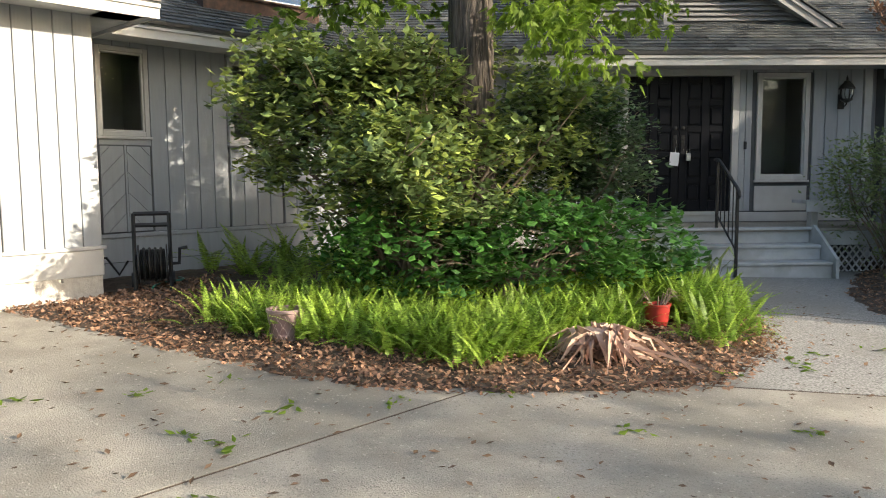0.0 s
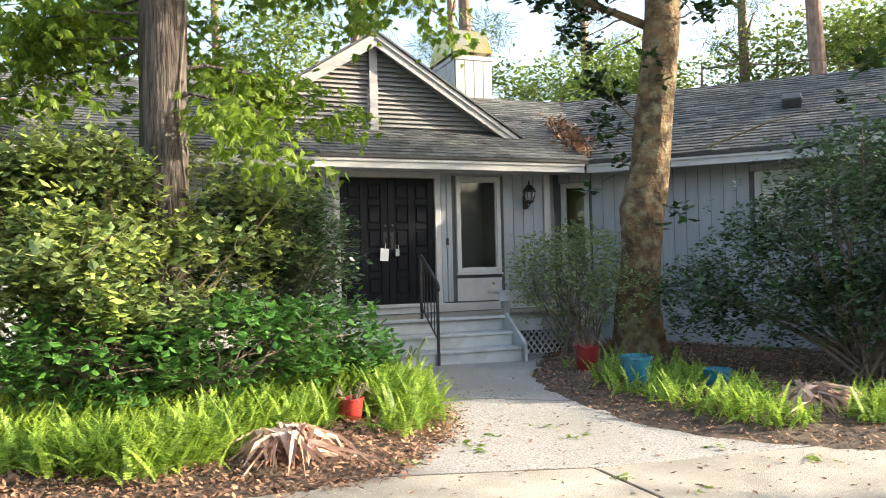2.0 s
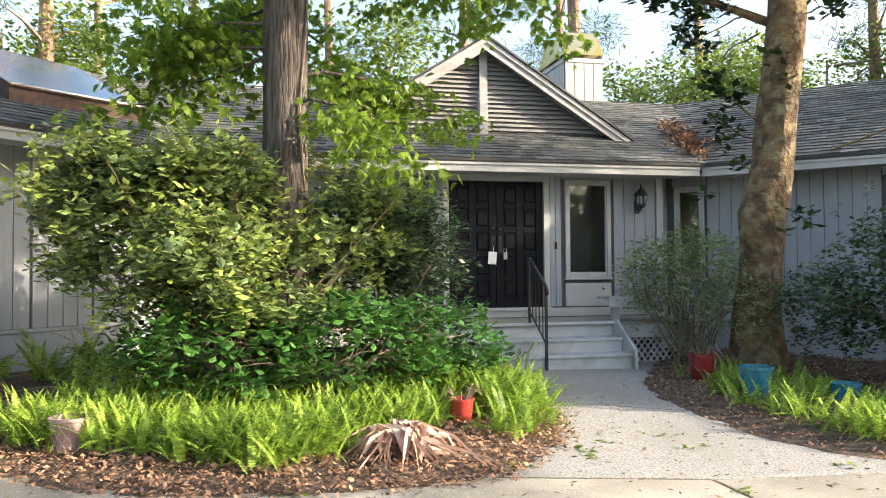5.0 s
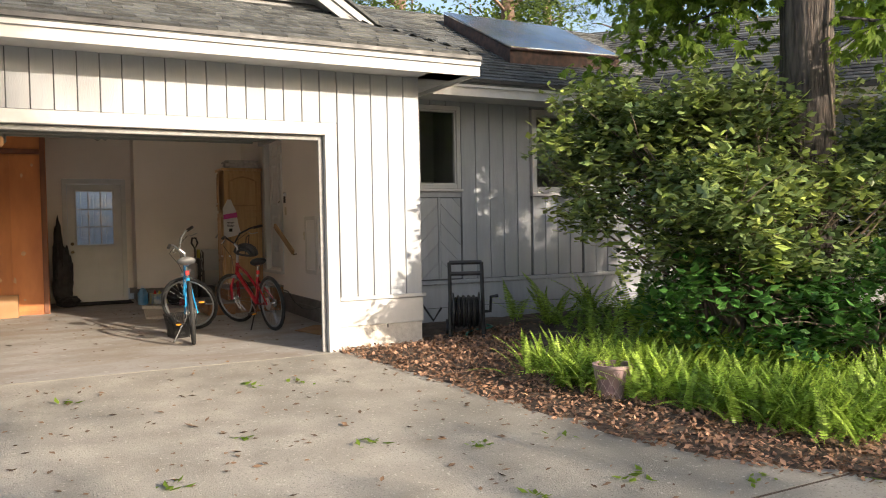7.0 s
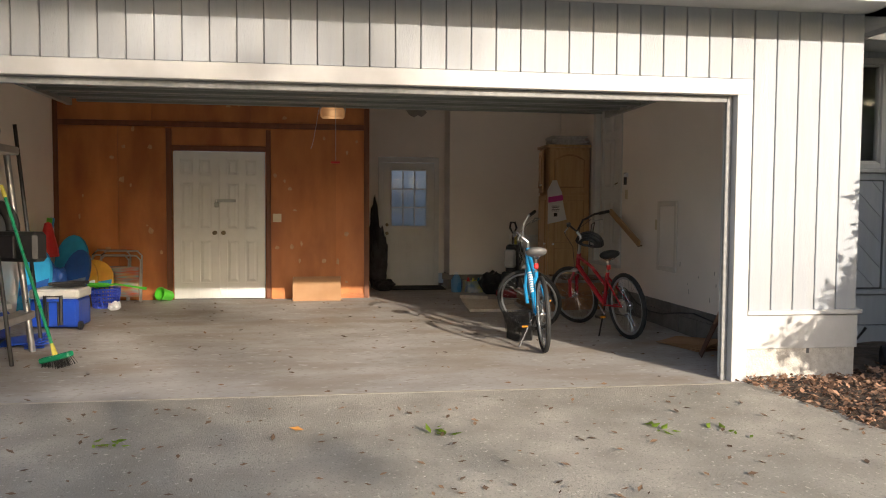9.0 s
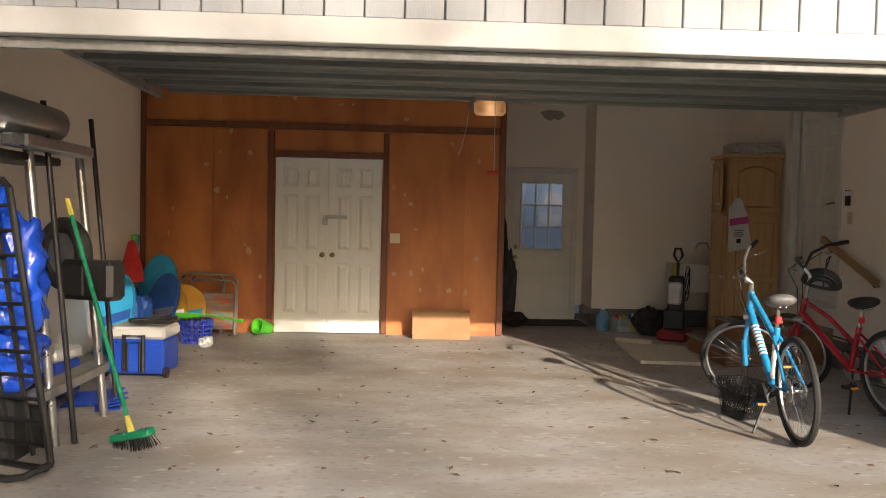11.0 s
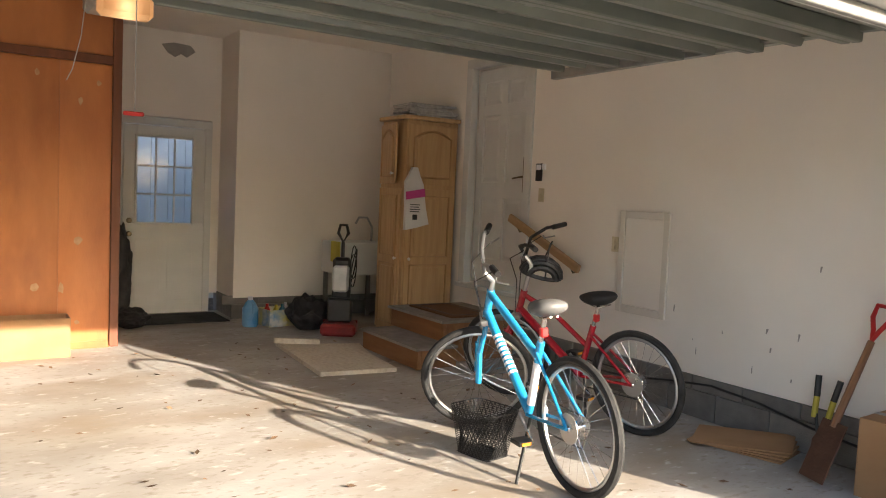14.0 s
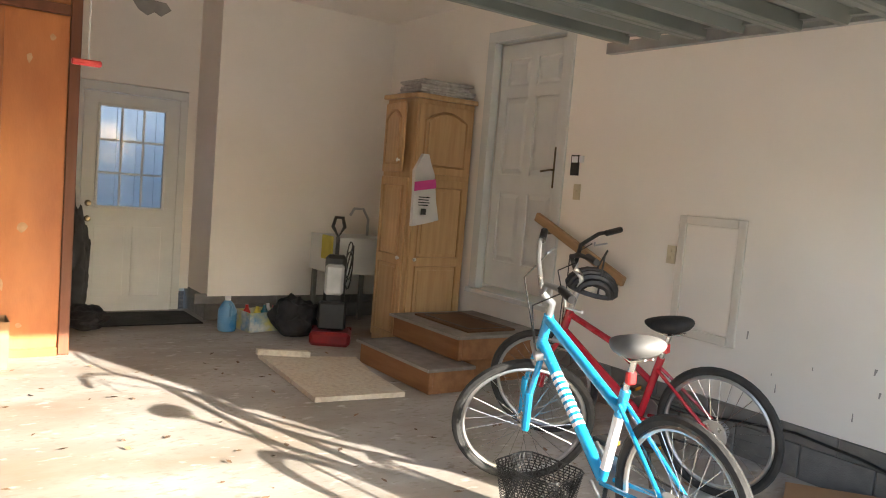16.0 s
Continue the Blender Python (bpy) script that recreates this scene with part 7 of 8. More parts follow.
b.tube([(-12.42, -3.75, 0.29), (-12.38, -3.5, 0.33), (-12.36, -3.25, 0.29), (-12.36, -3.12, 0.27)], [0.02, 0.012, 0.012, 0.022], 6)
b.tube([(-12.30, -3.80, 0.33), (-12.45, -3.60, 0.31)], 0.03, 6)
solid("toy_shovel", b, M_LIME, "lime green toy shovel lying across the basket", "toy")
gb = thing("toy_bucket", pose(-12.95, -3.02, fz(-13) + 0.088, 75, 0, 55), "lime green toy bucket tipped on its side", "toy bucket")
b = Mesh()
b.lathe([(0.065, -0.1), (0.085, 0.08), (0.09, 0.08), (0.09, 0.095), (0.08, 0.095), (0.06, -0.09)], 20)
part("bucket", b, M_LIME, gb, smooth=True)
lump("toy_dog", -12.15, -3.45, (0.11, 0.07), 0.10, M_PAPER, "small white plush toy on the floor", "plush toy", 4)

# folding beach chairs
M_STRIPE = mk("striped_fabric", (0.45, 0.10, 0.05), (0.12, 0.30, 0.32), 22, 0.8, stretch=(0.2, 0.2, 1.6), c3=(0.5, 0.35, 0.1), c3_scale=8)
for i, (x, y) in enumerate(((-12.95, -3.72), (-12.82, -3.55))):
    bc = thing("beach_chair", pose(x, y, fz(-13), 0, 0, 78 + 8 * i), "folded beach chair with a white tube frame and striped cloth", "chair", group="folded beach chairs")
    for k, yy in enumerate((0.0, -0.05)):
        b = Mesh()
        b.tube([(-0.26, yy, 0.02), (-0.26, yy + 0.06, 0.62 - 0.06 * k), (-0.2, yy + 0.07, 0.68 - 0.06 * k), (0.2, yy + 0.07, 0.68 - 0.06 * k), (0.26, yy + 0.06, 0.62 - 0.06 * k), (0.26, yy, 0.02)], 0.012, 7)
        part("frame", b, M_ALU, bc, smooth=True)
    b = Mesh()
    b.box(-0.24, -0.03, 0.08, 0.24, -0.015, 0.48, bevel=0.005)
    part("cloth", b, M_STRIPE, bc)

# body boards, floats and toys stacked in the corner
M_YELB = mk("yellow_foam", (0.75, 0.42, 0.05), (0.62, 0.32, 0.03), 6, 0.5)
M_CYANB = mk("cyan_foam", (0.03, 0.36, 0.66), (0.02, 0.28, 0.55), 6, 0.5)
M_NAVYB = mk("navy_foam", (0.02, 0.09, 0.36), (0.015, 0.07, 0.28), 6, 0.5)


def body_board(m0, w, h, material, label, stripe=None):
    ob = thing("body_board", m0, label, "body board", group="body boards")
    b = Mesh()
    outline = [(-w / 2, 0), (w / 2, 0), (w / 2, h * 0.6)] + [(w / 2 * math.cos(a), h * 0.6 + h * 0.4 * math.sin(a)) for a in [math.pi * k / 10 for k in range(1, 10)]] + [(-w / 2, h * 0.6)]
    b.prism(outline, 0, 0.05, "y")
    part("foam", b, material, ob)
    if stripe:
        b = Mesh()
        b.prism([(-w * 0.46, h * 0.30), (w * 0.46, h * 0.45), (w * 0.46, h * 0.56), (-w * 0.46, h * 0.42)], -0.003, -0.0005, "y")
        part("stripe", b, stripe, ob)
    return ob


body_board(pose(-12.72, -4.20, fz(-12.7), -14, 0, 78), 0.44, 0.92, M_CYANB, "cyan foam body board with a yellow stripe", M_YELB)
body_board(pose(-12.50, -4.00, fz(-12.5), -18, 0, 84), 0.42, 0.62, M_YELB, "yellow foam body board leaning on the pile", M_PAPER)
body_board(pose(-12.20, -4.05, fz(-12.3), -20, 6, 74), 0.34, 0.78, M_NAVYB, "navy foam body board leaning on the pile", M_ALU)
body_board(pose(-12.62, -3.86, fz(-12.6), -16, 0, 92), 0.50, 0.60, M_YELB, "round orange foam board in front of the cyan one", M_CYANB)
body_board(pose(-11.62, -4.22, fz(-11.6), -12, 0, 80), 0.36, 0.80, M_CYANB, "bright blue inflatable float beside the cooler", M_NAVYB)
body_board(pose(-12.05, -4.28, fz(-12.3), -10, -4, 66), 0.3, 0.62, M_CYANB, "worn blue body board in the stacked pile", M_NAVYB)
for i, (x, y, mt, lab) in enumerate(((-12.35, -4.34, M_LIME, "lime foam pool noodle standing in the corner"), (-12.50, -4.38, M_CYANB, "blue foam pool noodle standing in the corner"))):
    b = Mesh()
    b.tube([(0, 0, 0), (0.02, 0.02, 0.6), (0.10 + 0.02 * i, 0.03, 1.12)], 0.033, 10)
    ob = solid("pool_noodle", b, mt, lab, "pool noodle", group="pool noodles", smooth=True)
    ob.matrix_world = pose(x, y, fz(-12.4), 0, 0, 60)
b = Mesh()
b.lathe([(0.12, 0), (0.11, 0.1), (0.04, 0.40), (0.005, 0.42)], 14)
ob = solid("red_cone", b, M_REDP, "small red plastic cone among the beach toys", "cone")
ob.matrix_world = pose(-12.15, -4.2, 0.66 + fz(-12))
lump("blue_towel", -12.15, -4.2, (0.22, 0.2), 0.62, M_NAVYB, "dark blue beach towel heaped under the toys", "towel", 11)

# hitch cargo carrier standing on end, tarp bag, bike rack poles
cc = thing("cargo_carrier", look((-8.36, -3.44, 0.03), (-8.22, -3.59, 1.5)) @ pose(0, 0, 0, 180, 0, 0) @ pose(0, 0, 0, 0, 0, 200), "black steel cargo carrier stood on its end", "cargo carrier")
b = Mesh()
b.tube([(-0.26, 0, 0.03), (-0.26, 0, 1.46), (-0.22, 0, 1.5), (0.22, 0, 1.5), (0.26, 0, 1.46), (0.26, 0, 0.03), (0.22, 0, 0.0), (-0.22, 0, 0.0)], 0.018, 8, closed=True)
part("outer_frame", b, M_BLACK, cc, smooth=True)
b = Mesh()
b.tube([(-0.26, 0, 0.03), (-0.26, -0.16, 0.03), (-0.2, -0.2, 0.03), (0.2, -0.2, 0.03), (0.26, -0.16, 0.03), (0.26, 0, 0.03)], 0.02, 8)
part("foot_hoop", b, M_BLACK, cc, smooth=True)
for k in range(1, 12):
    b = Mesh()
    b.tube([(-0.26, 0, 0.125 * k), (0.26, 0, 0.125 * k)], 0.011, 6)
    part("cross_bar", b, M_BLACK, cc)
for x in (-0.09, 0.09):
    b = Mesh()
    b.tube([(x, 0.03, 0.05), (x, 0.03, 1.55)], 0.014, 6)
    part("long_bar", b, M_BLACK, cc)
M_TARP = mk("blue_tarp", (0.02, 0.11, 0.72), (0.012, 0.06, 0.5), 6, 0.22, bump=0.9, bump_scale=9, coat=0.3)
tb = lump("blue_tarp", -8.60, -3.68, (0.29, 0.25), 1.05, M_TARP, "bundled shiny blue tarp tied in rolls behind the carrier", "tarp", 21, 0.37)
for v in tb.data.vertices:
    k = 0.80 + 0.26 * abs(math.sin(v.co.z * 19.0)) ** 0.6 + 0.10 * noise.noise(v.co * 14)
    v.co.x *= k
    v.co.y *= k
b = Mesh()
b.box(-8.82, -3.9, 0.0, -8.42, -3.50, 0.385, bevel=0.02)
solid("storage_bin", b, M_BLKCLOTH, "dark storage bin under the tarp bundle", "bin")
rk = thing("rack_stand", pose(-9.05, -3.75, 0), "silver and black roof-rack parts stood against the wall", "rack")
for (xa, ya, za), (xb, yb, zb), r, mt in (((0.23, 0.41, 0.0), (0.23, 0.22, 2.02), 0.017, M_BLACK), ((-0.61, 0.34, 0.0), (-0.61, 0.15, 2.02), 0.017, M_BLACK), ((0.29, 0.32, 0.0), (0.29, 0.16, 1.78), 0.028, M_ALU), ((-0.39, 0.34, 0.0), (-0.39, 0.16, 1.78), 0.028, M_ALU)):
    b = Mesh()
    b.tube([(xa, ya, za), (xb, yb, zb)], r, 10)
    part("pole", b, mt, rk, smooth=True)
for z, o in ((1.72, 0.0), (0.30, -0.28)):
    b = Mesh()
    b.box(-0.2 + o, 0.20, z, 0.66 + o * 0.6, 0.34, z + 0.07, bevel=0.01)
    part("cross_beam", b, M_ALU, rk)
b = Mesh()
b.tube([(0.75, 0.12, 1.90), (0.65, 0.15, 1.90), (0.05, 0.2, 1.90), (-0.05, 0.2, 1.90)], [0.06, 0.115, 0.10, 0.04], 18)
part("cylinder", b, M_ALU, rk, "silver cylinder", True)
b = Mesh()
b.lathe([(0.01, 0), (0.095, 0.002), (0.095, 0.012), (0.01, 0.014)], 18, pose(0.765, 0.12, 1.90, 0, 90))
part("red_lamp", b, M_DKRED, rk, "dark red round lamp")
b = Mesh()
b.box(-0.1, -0.1, 1.66, 0.75, 0.18, 1.71, bevel=0.01)
part("shelf", b, M_BLACK, rk)
tw = thing("spare_wheel", pose(-9.40, -3.66, 1.10, 0, 0, 60), "small black trailer wheel hung on the rack", "wheel")
part("tyre", ring((0, 0, 0), 0.19, 0.055, Matrix(), 32, 10), M_TYRE, tw, smooth=True)
b = Mesh()
b.lathe([(0.02, -0.03), (0.14, -0.02), (0.14, 0.02), (0.02, 0.03)], 20, pose(0, 0, 0, 90))
part("rim", b, M_ALU, tw)
part_box = Mesh()
part_box.box(-0.20, -0.10, -0.12, 0.20, 0.06, 0.13, bevel=0.03)
part_box.box(-0.17, -0.13, -0.09, 0.02, -0.101, 0.10, bevel=0.01)
ob = solid("tool_case", part_box, M_BLACK, "black plastic tool case strapped to the rack", "case")
ob.matrix_world = pose(-9.15, -3.36, 0.95, 0, 0, 70)
b = Mesh()
for k in range(5):
    b.box(-0.12 - 0.02 * k, -0.02 * k, 0.01 + 0.012 * k, 0.16, 0.16, 0.018 + 0.012 * k, m=pose(0, 0, 0, 3 * k, -2 * k, 16 * k))
ob = solid("blue_dustpan", b, M_COOLB, "blue plastic dustpans lying on the floor", "dustpan")
ob.matrix_world = pose(-9.66, -3.56, fz(-9.5), 0, 0, 20)
M_GREENM = mk("green_metal", (0.01, 0.19, 0.09), (0.008, 0.16, 0.07), 8, 0.3)
br = thing("broom", look((-8.72, -2.96, 0.05), (-8.74, -3.36, 1.47)) @ pose(0, 0, 0, 180, 0, 0) @ pose(0, 0, 0, 0, 0, 70), "push broom with a green pole leaning on the rack", "broom")
b = Mesh()
b.tube([(0, 0, 0.12), (0, 0, 1.36)], 0.013, 8)
part("pole", b, M_GREENM, br, smooth=True)
for za, zb in ((0.06, 0.16), (1.36, 1.46)):
    b = Mesh()
    b.tube([(0, 0, za), (0, 0, zb)], [0.022, 0.013] if za < 1 else [0.017, 0.012], 8)
    part("yellow_sleeve", b, M_YEL, br)
b = Mesh()
b.box(-0.15, -0.035, 0.02, 0.15, 0.035, 0.065, bevel=0.01)
part("head", b, M_GREENM, br)
b = Mesh()
for k in range(90):
    x, y = rnd.uniform(-0.14, 0.14), rnd.uniform(-0.03, 0.03)
    b.tube([(x, y, 0.02), (x * 1.1, y * 1.8, -0.045)], 0.0025, 3, cap=False)
part("bristles", b, M_BLACK, br)
# window in the left wall, seen edge-on
lw = thing("window_7", pose(-9.6, -4.45, 0, 0, 0, 180), "white window in the garage's side wall", "window", kind="structure")
b = Mesh()
for q in ((-0.45, -0.03, 0.9, -0.37, -0.001, 2.05), (0.37, -0.03, 0.9, 0.45, -0.001, 2.05), (-0.369, -0.03, 1.97, 0.369, -0.001, 2.05), (-0.369, -0.03, 0.9, 0.369, -0.001, 0.98), (-0.369, -0.025, 1.46, 0.369, -0.002, 1.5), (-0.02, -0.024, 0.981, 0.02, -0.002, 1.459), (-0.02, -0.024, 1.501, 0.02, -0.002, 1.969)):
    b.box(*q, bevel=0.003)
part("window_frame", b, M_WHITEDOOR, lw)
b = Mesh()
b.box(-0.368, -0.008, 0.981, 0.368, -0.003, 1.969)
part("pane", b, M_JUG, lw)

# ---- plants ----
RNG = np.random.default_rng(11)
LEAF_V = [(0, 0, 0), (0.22, 0.42, -0.05), (0, 1, 0.0), (-0.22, 0.42, -0.05), (0, 0.5, 0.03)]
LEAF_F = [(0, 1, 2, 4), (0, 4, 2, 3)]
WIDE_V = [(0, 0, 0), (0.3, 0.5, -0.06), (0, 1, -0.05), (-0.3, 0.5, -0.06), (0, 0.5, 0.02)]


def compound_leaf():
    """A palm-like fan of seven leaflets."""
    v, f = [], []
    for i, a in enumerate((-75, -48, -22, 0, 22, 48, 75)):
        m = pose(0, 0.25 + 0.05 * (3 - abs(i - 3)), 0, -18, 0, -a)
        k = len(v)
        s = 1.0 - 0.1 * abs(i - 3)
        v += [tuple(m @ Vector((p[0] * 0.75 * s, p[1] * s, p[2] * s))) for p in LEAF_V]
        f += [tuple(j + k for j in q) for q in LEAF_F]
    return v, f


def leaf_places(lobes, n, size, per=10, spread=0.16, shell=0.55, droop=0.0):
    """Leaves in tufts near the skin of several rounded masses, with gaps between the tufts."""
    vol = np.array([l[3] * l[4] * l[5] for l in lobes]) ** 0.7
    tufts = max(1, n // per)
    pick = RNG.choice(len(lobes), tufts, p=vol / vol.sum())
    L = np.array(lobes)[pick]
    d = RNG.normal(size=(tufts, 3))
    d /= np.linalg.norm(d, axis=1)[:, None]
    r = shell + (1.08 - shell) * RNG.random(tufts) ** 0.6
    bumpy = 1 + 0.16 * np.sin(d[:, 0] * 5 + pick) * np.sin(d[:, 1] * 6 + 2 * pick) + 0.08 * RNG.normal(size=tufts)
    c = L[:, :3] + d * L[:, 3:] * (r * bumpy)[:, None]
    idx = np.repeat(np.arange(tufts), per)
    pos = c[idx] + RNG.normal(size=(len(idx), 3)) * spread * np.array([1, 1, 0.6])
    out = d[idx] + RNG.normal(size=(len(idx), 3)) * 0.9
    yaw = np.arctan2(-out[:, 0], out[:, 1])
    pitch = np.arctan2(out[:, 2], np.hypot(out[:, 0], out[:, 1])) * 0.6 - droop
    roll = RNG.normal(size=len(idx)) * 0.5
    sz = size * RNG.uniform(0.6, 1.25, len(idx))
    return turns(pos, yaw, pitch, roll, sz)


def rosettes(lobes, n, size, per=7, spread=0.03, shell=0.4):
    """Whorls of leaves at twig ends, near the skin of several rounded masses."""
    vol = np.array([l[3] * l[4] * l[5] for l in lobes]) ** 0.7
    tufts = max(1, n // per)
    pick = RNG.choice(len(lobes), tufts, p=vol / vol.sum())
    L = np.array(lobes)[pick]
    d = RNG.normal(size=(tufts, 3))
    d /= np.linalg.norm(d, axis=1)[:, None]
    r = shell + (1.1 - shell) * RNG.random(tufts) ** 0.6
    bumpy = 1 + 0.16 * np.sin(d[:, 0] * 5 + pick) * np.sin(d[:, 1] * 6 + 2 * pick) + 0.08 * RNG.normal(size=tufts)
    c = L[:, :3] + d * L[:, 3:] * (r * bumpy)[:, None]
    idx = np.repeat(np.arange(tufts), per)
    m = len(idx)
    step = np.tile(np.arange(per), tufts)
    pos = c[idx] + RNG.normal(size=(m, 3)) * spread
    pos[:, 2] += 0.012 * step
    yaw = RNG.uniform(0, 6.28, tufts)[idx] + 2.4 * step + RNG.normal(size=m) * 0.25
    pitch = -0.25 + 0.13 * step + RNG.normal(size=m) * 0.25
    sz = size * (RNG.uniform(0.7, 1.15, tufts)[idx]) * RNG.uniform(0.75, 1.15, m)
    return turns(pos, yaw, pitch, RNG.normal(size=m) * 0.35, sz)


def stems(base, lobes, count, r0, seed=1, spread=0.25):
    rnd = random.Random(seed)
    m = Mesh()
    for i in range(count):
        l = lobes[i % len(lobes)]
        b = Vector(base) + Vector((rnd.uniform(-spread, spread), rnd.uniform(-spread, spread), -0.05))
        e = Vector(l[:3]) + Vector((rnd.uniform(-1, 1) * l[3], rnd.uniform(-1, 1) * l[4], rnd.uniform(-0.3, 0.9) * l[5])) * 0.85
        mid = b.lerp(e, 0.45) + Vector((rnd.uniform(-0.2, 0.2), rnd.uniform(-0.2, 0.2), 0.22))
        path = [b, b.lerp(mid, 0.5) + Vector((0, 0, 0.06)), mid, mid.lerp(e, 0.5) + Vector((rnd.uniform(-0.08, 0.08), rnd.uniform(-0.08, 0.08), 0.05)), e]
        r = r0 * rnd.uniform(0.6, 1.1)
        m.tube(path, [r, r * 0.85, r * 0.65, r * 0.42, r * 0.15], 5)
        for k in range(3):
            t = rnd.uniform(0.3, 0.9)
            q = mid.lerp(e, t)
            e2 = q + Vector((rnd.uniform(-0.4, 0.4), rnd.uniform(-0.4, 0.4), rnd.uniform(0.0, 0.35)))
            m.tube([q, q.lerp(e2, 0.5) + Vector((0, 0, 0.04)), e2], [r * 0.3, r * 0.2, r * 0.08], 4)
    return m


def shrub(name, base, lobes, n, size, material, label, stem_count=12, r0=0.022, shape=LEAF_V, per=10, spread=0.16, shell=0.55, extra=None, whorl=False):
    ob = thing(name, pose(*base), label, "shrub")
    place = rosettes if whorl else leaf_places
    inv = Matrix.Translation(-Vector(base))
    rel = [(l[0] - base[0], l[1] - base[1], l[2] - base[2], *l[3:]) for l in lobes]
    part("branchwork", stems((0, 0, 0), rel, stem_count, r0, seed=len(lobes) + n), M_TWIG, ob)
    part("foliage", merged("foliage", shape, LEAF_F, place(rel, n, size, per, spread, shell), material), material, ob)
    if extra:
        n2, s2, mat2 = extra
        # lighter leaves on the outer skin only, carrying the sunlight in their colour
        part("young_foliage", merged("young_foliage", shape, LEAF_F, place(rel, n2, s2, per, spread, 0.95), mat2), mat2, ob)
    return ob


BUSH_MASS = [(-5.7, 4.75, 1.50, 1.10, 0.95, 0.80), (-5.2, 5.55, 1.15, 1.05, 1.05, 0.62), (-5.9, 5.2, 2.05, 0.8, 0.7, 0.45), (-6.45, 4.65, 1.85, 0.70, 0.60, 0.60), (-5.0, 4.6, 1.15, 0.65, 0.6, 0.5), (-4.9, 6.4, 1.75, 0.7, 0.8, 0.6)]
rb = random.Random(17)
BUSH = []
for l in BUSH_MASS:
    for i in range(11):
        a, b = rb.uniform(0, 6.28), rb.uniform(-0.7, 1.3)
        k = rb.uniform(0.72, 1.08)
        BUSH.append((l[0] + l[3] * k * math.cos(a) * math.cos(b), l[1] + l[4] * k * math.sin(a) * math.cos(b), l[2] + l[5] * k * math.sin(b), rb.uniform(0.22, 0.42), rb.uniform(0.22, 0.42), rb.uniform(0.14, 0.26)))
BUSH += [(l[0], l[1], l[2], l[3] * 0.75, l[4] * 0.75, l[5] * 0.75) for l in BUSH_MASS]
# paler yellow-green for the shrub's tips: sunlight put into the leaf colour
M_LEAFY = mk("sunlit_tip_leaf", (0.38, 0.45, 0.13), (0.24, 0.32, 0.07), 3, 0.3, island=0.35, trans=0.3)
shrub("large_shrub", (-5.3, 5.3, -0.02), BUSH, 19000, 0.112, M_LEAF, "large spreading evergreen shrub with sunlit yellow-green tips", 90, 0.022, shape=WIDE_V, per=7, spread=0.028, shell=0.15, extra=(9000, 0.10, M_LEAFY), whorl=True)
BUSH2 = [(-4.99, 6.93, 1.30, 0.62, 0.85, 0.85), (-4.69, 7.53, 1.50, 0.55, 0.65, 0.65), (-5.19, 7.73, 1.75, 0.7, 0.6, 0.6), (-4.44, 7.38, 1.15, 0.4, 0.45, 0.4)]
shrub("dark_shrub", (-4.8, 7.4, 0.0), BUSH2, 10000, 0.10, M_LEAFD, "dark evergreen shrub beside the porch steps", 30, 0.02, shape=WIDE_V, per=7, spread=0.03, whorl=True)
LOW = [(-4.9, 4.75, 0.50, 0.95, 0.75, 0.42), (-4.1, 5.65, 0.52, 0.80, 0.75, 0.42), (-3.75, 6.6, 0.5, 0.65, 0.75, 0.40)]
M_LEAFG = mk("bright_glossy_leaf", (0.09, 0.215, 0.045), (0.055, 0.15, 0.03), 3, 0.28, island=0.4, trans=0.2)
shrub("low_shrub", (-4.3, 5.5, 0.0), LOW, 5600, 0.115, M_LEAFG, "low glossy green shrub above the ferns", 26, 0.012, shape=WIDE_V, per=7, spread=0.025, whorl=True)
AZ = [(-2.6, 11.25, 0.95, 0.75, 0.6, 0.75), (-2.25, 11.1, 1.25, 0.55, 0.5, 0.55), (-2.95, 11.2, 1.1, 0.4, 0.4, 0.5), (-1.7, 11.0, 0.75, 0.55, 0.5, 0.5)]
shrub("azalea_shrub", (-2.4, 11.3, -0.1), AZ, 6500, 0.075, M_LEAFR, "thin pale green azalea beside the porch", 40, 0.013, per=8, spread=0.09)
CAM = [(1.0, 10.3, 1.45, 1.15, 0.9, 0.95), (0.3, 10.4, 0.95, 0.95, 0.8, 0.75), (1.5, 10.2, 2.2, 0.9, 0.8, 0.6), (2.3, 10.4, 1.3, 1.0, 0.9, 1.2), (1.5, 10.0, 0.62, 0.9, 0.6, 0.42), (2.7, 10.1, 0.6, 0.9, 0.7, 0.5), (-0.6, 10.6, 0.7, 0.6, 0.5, 0.5)]
shrub("camellia_shrub", (1.2, 10.6, -0.2), CAM, 24000, 0.095, M_LEAFD, "large dark camellia in front of the far wing", 34, 0.03, shape=WIDE_V, per=7, spread=0.03, whorl=True)


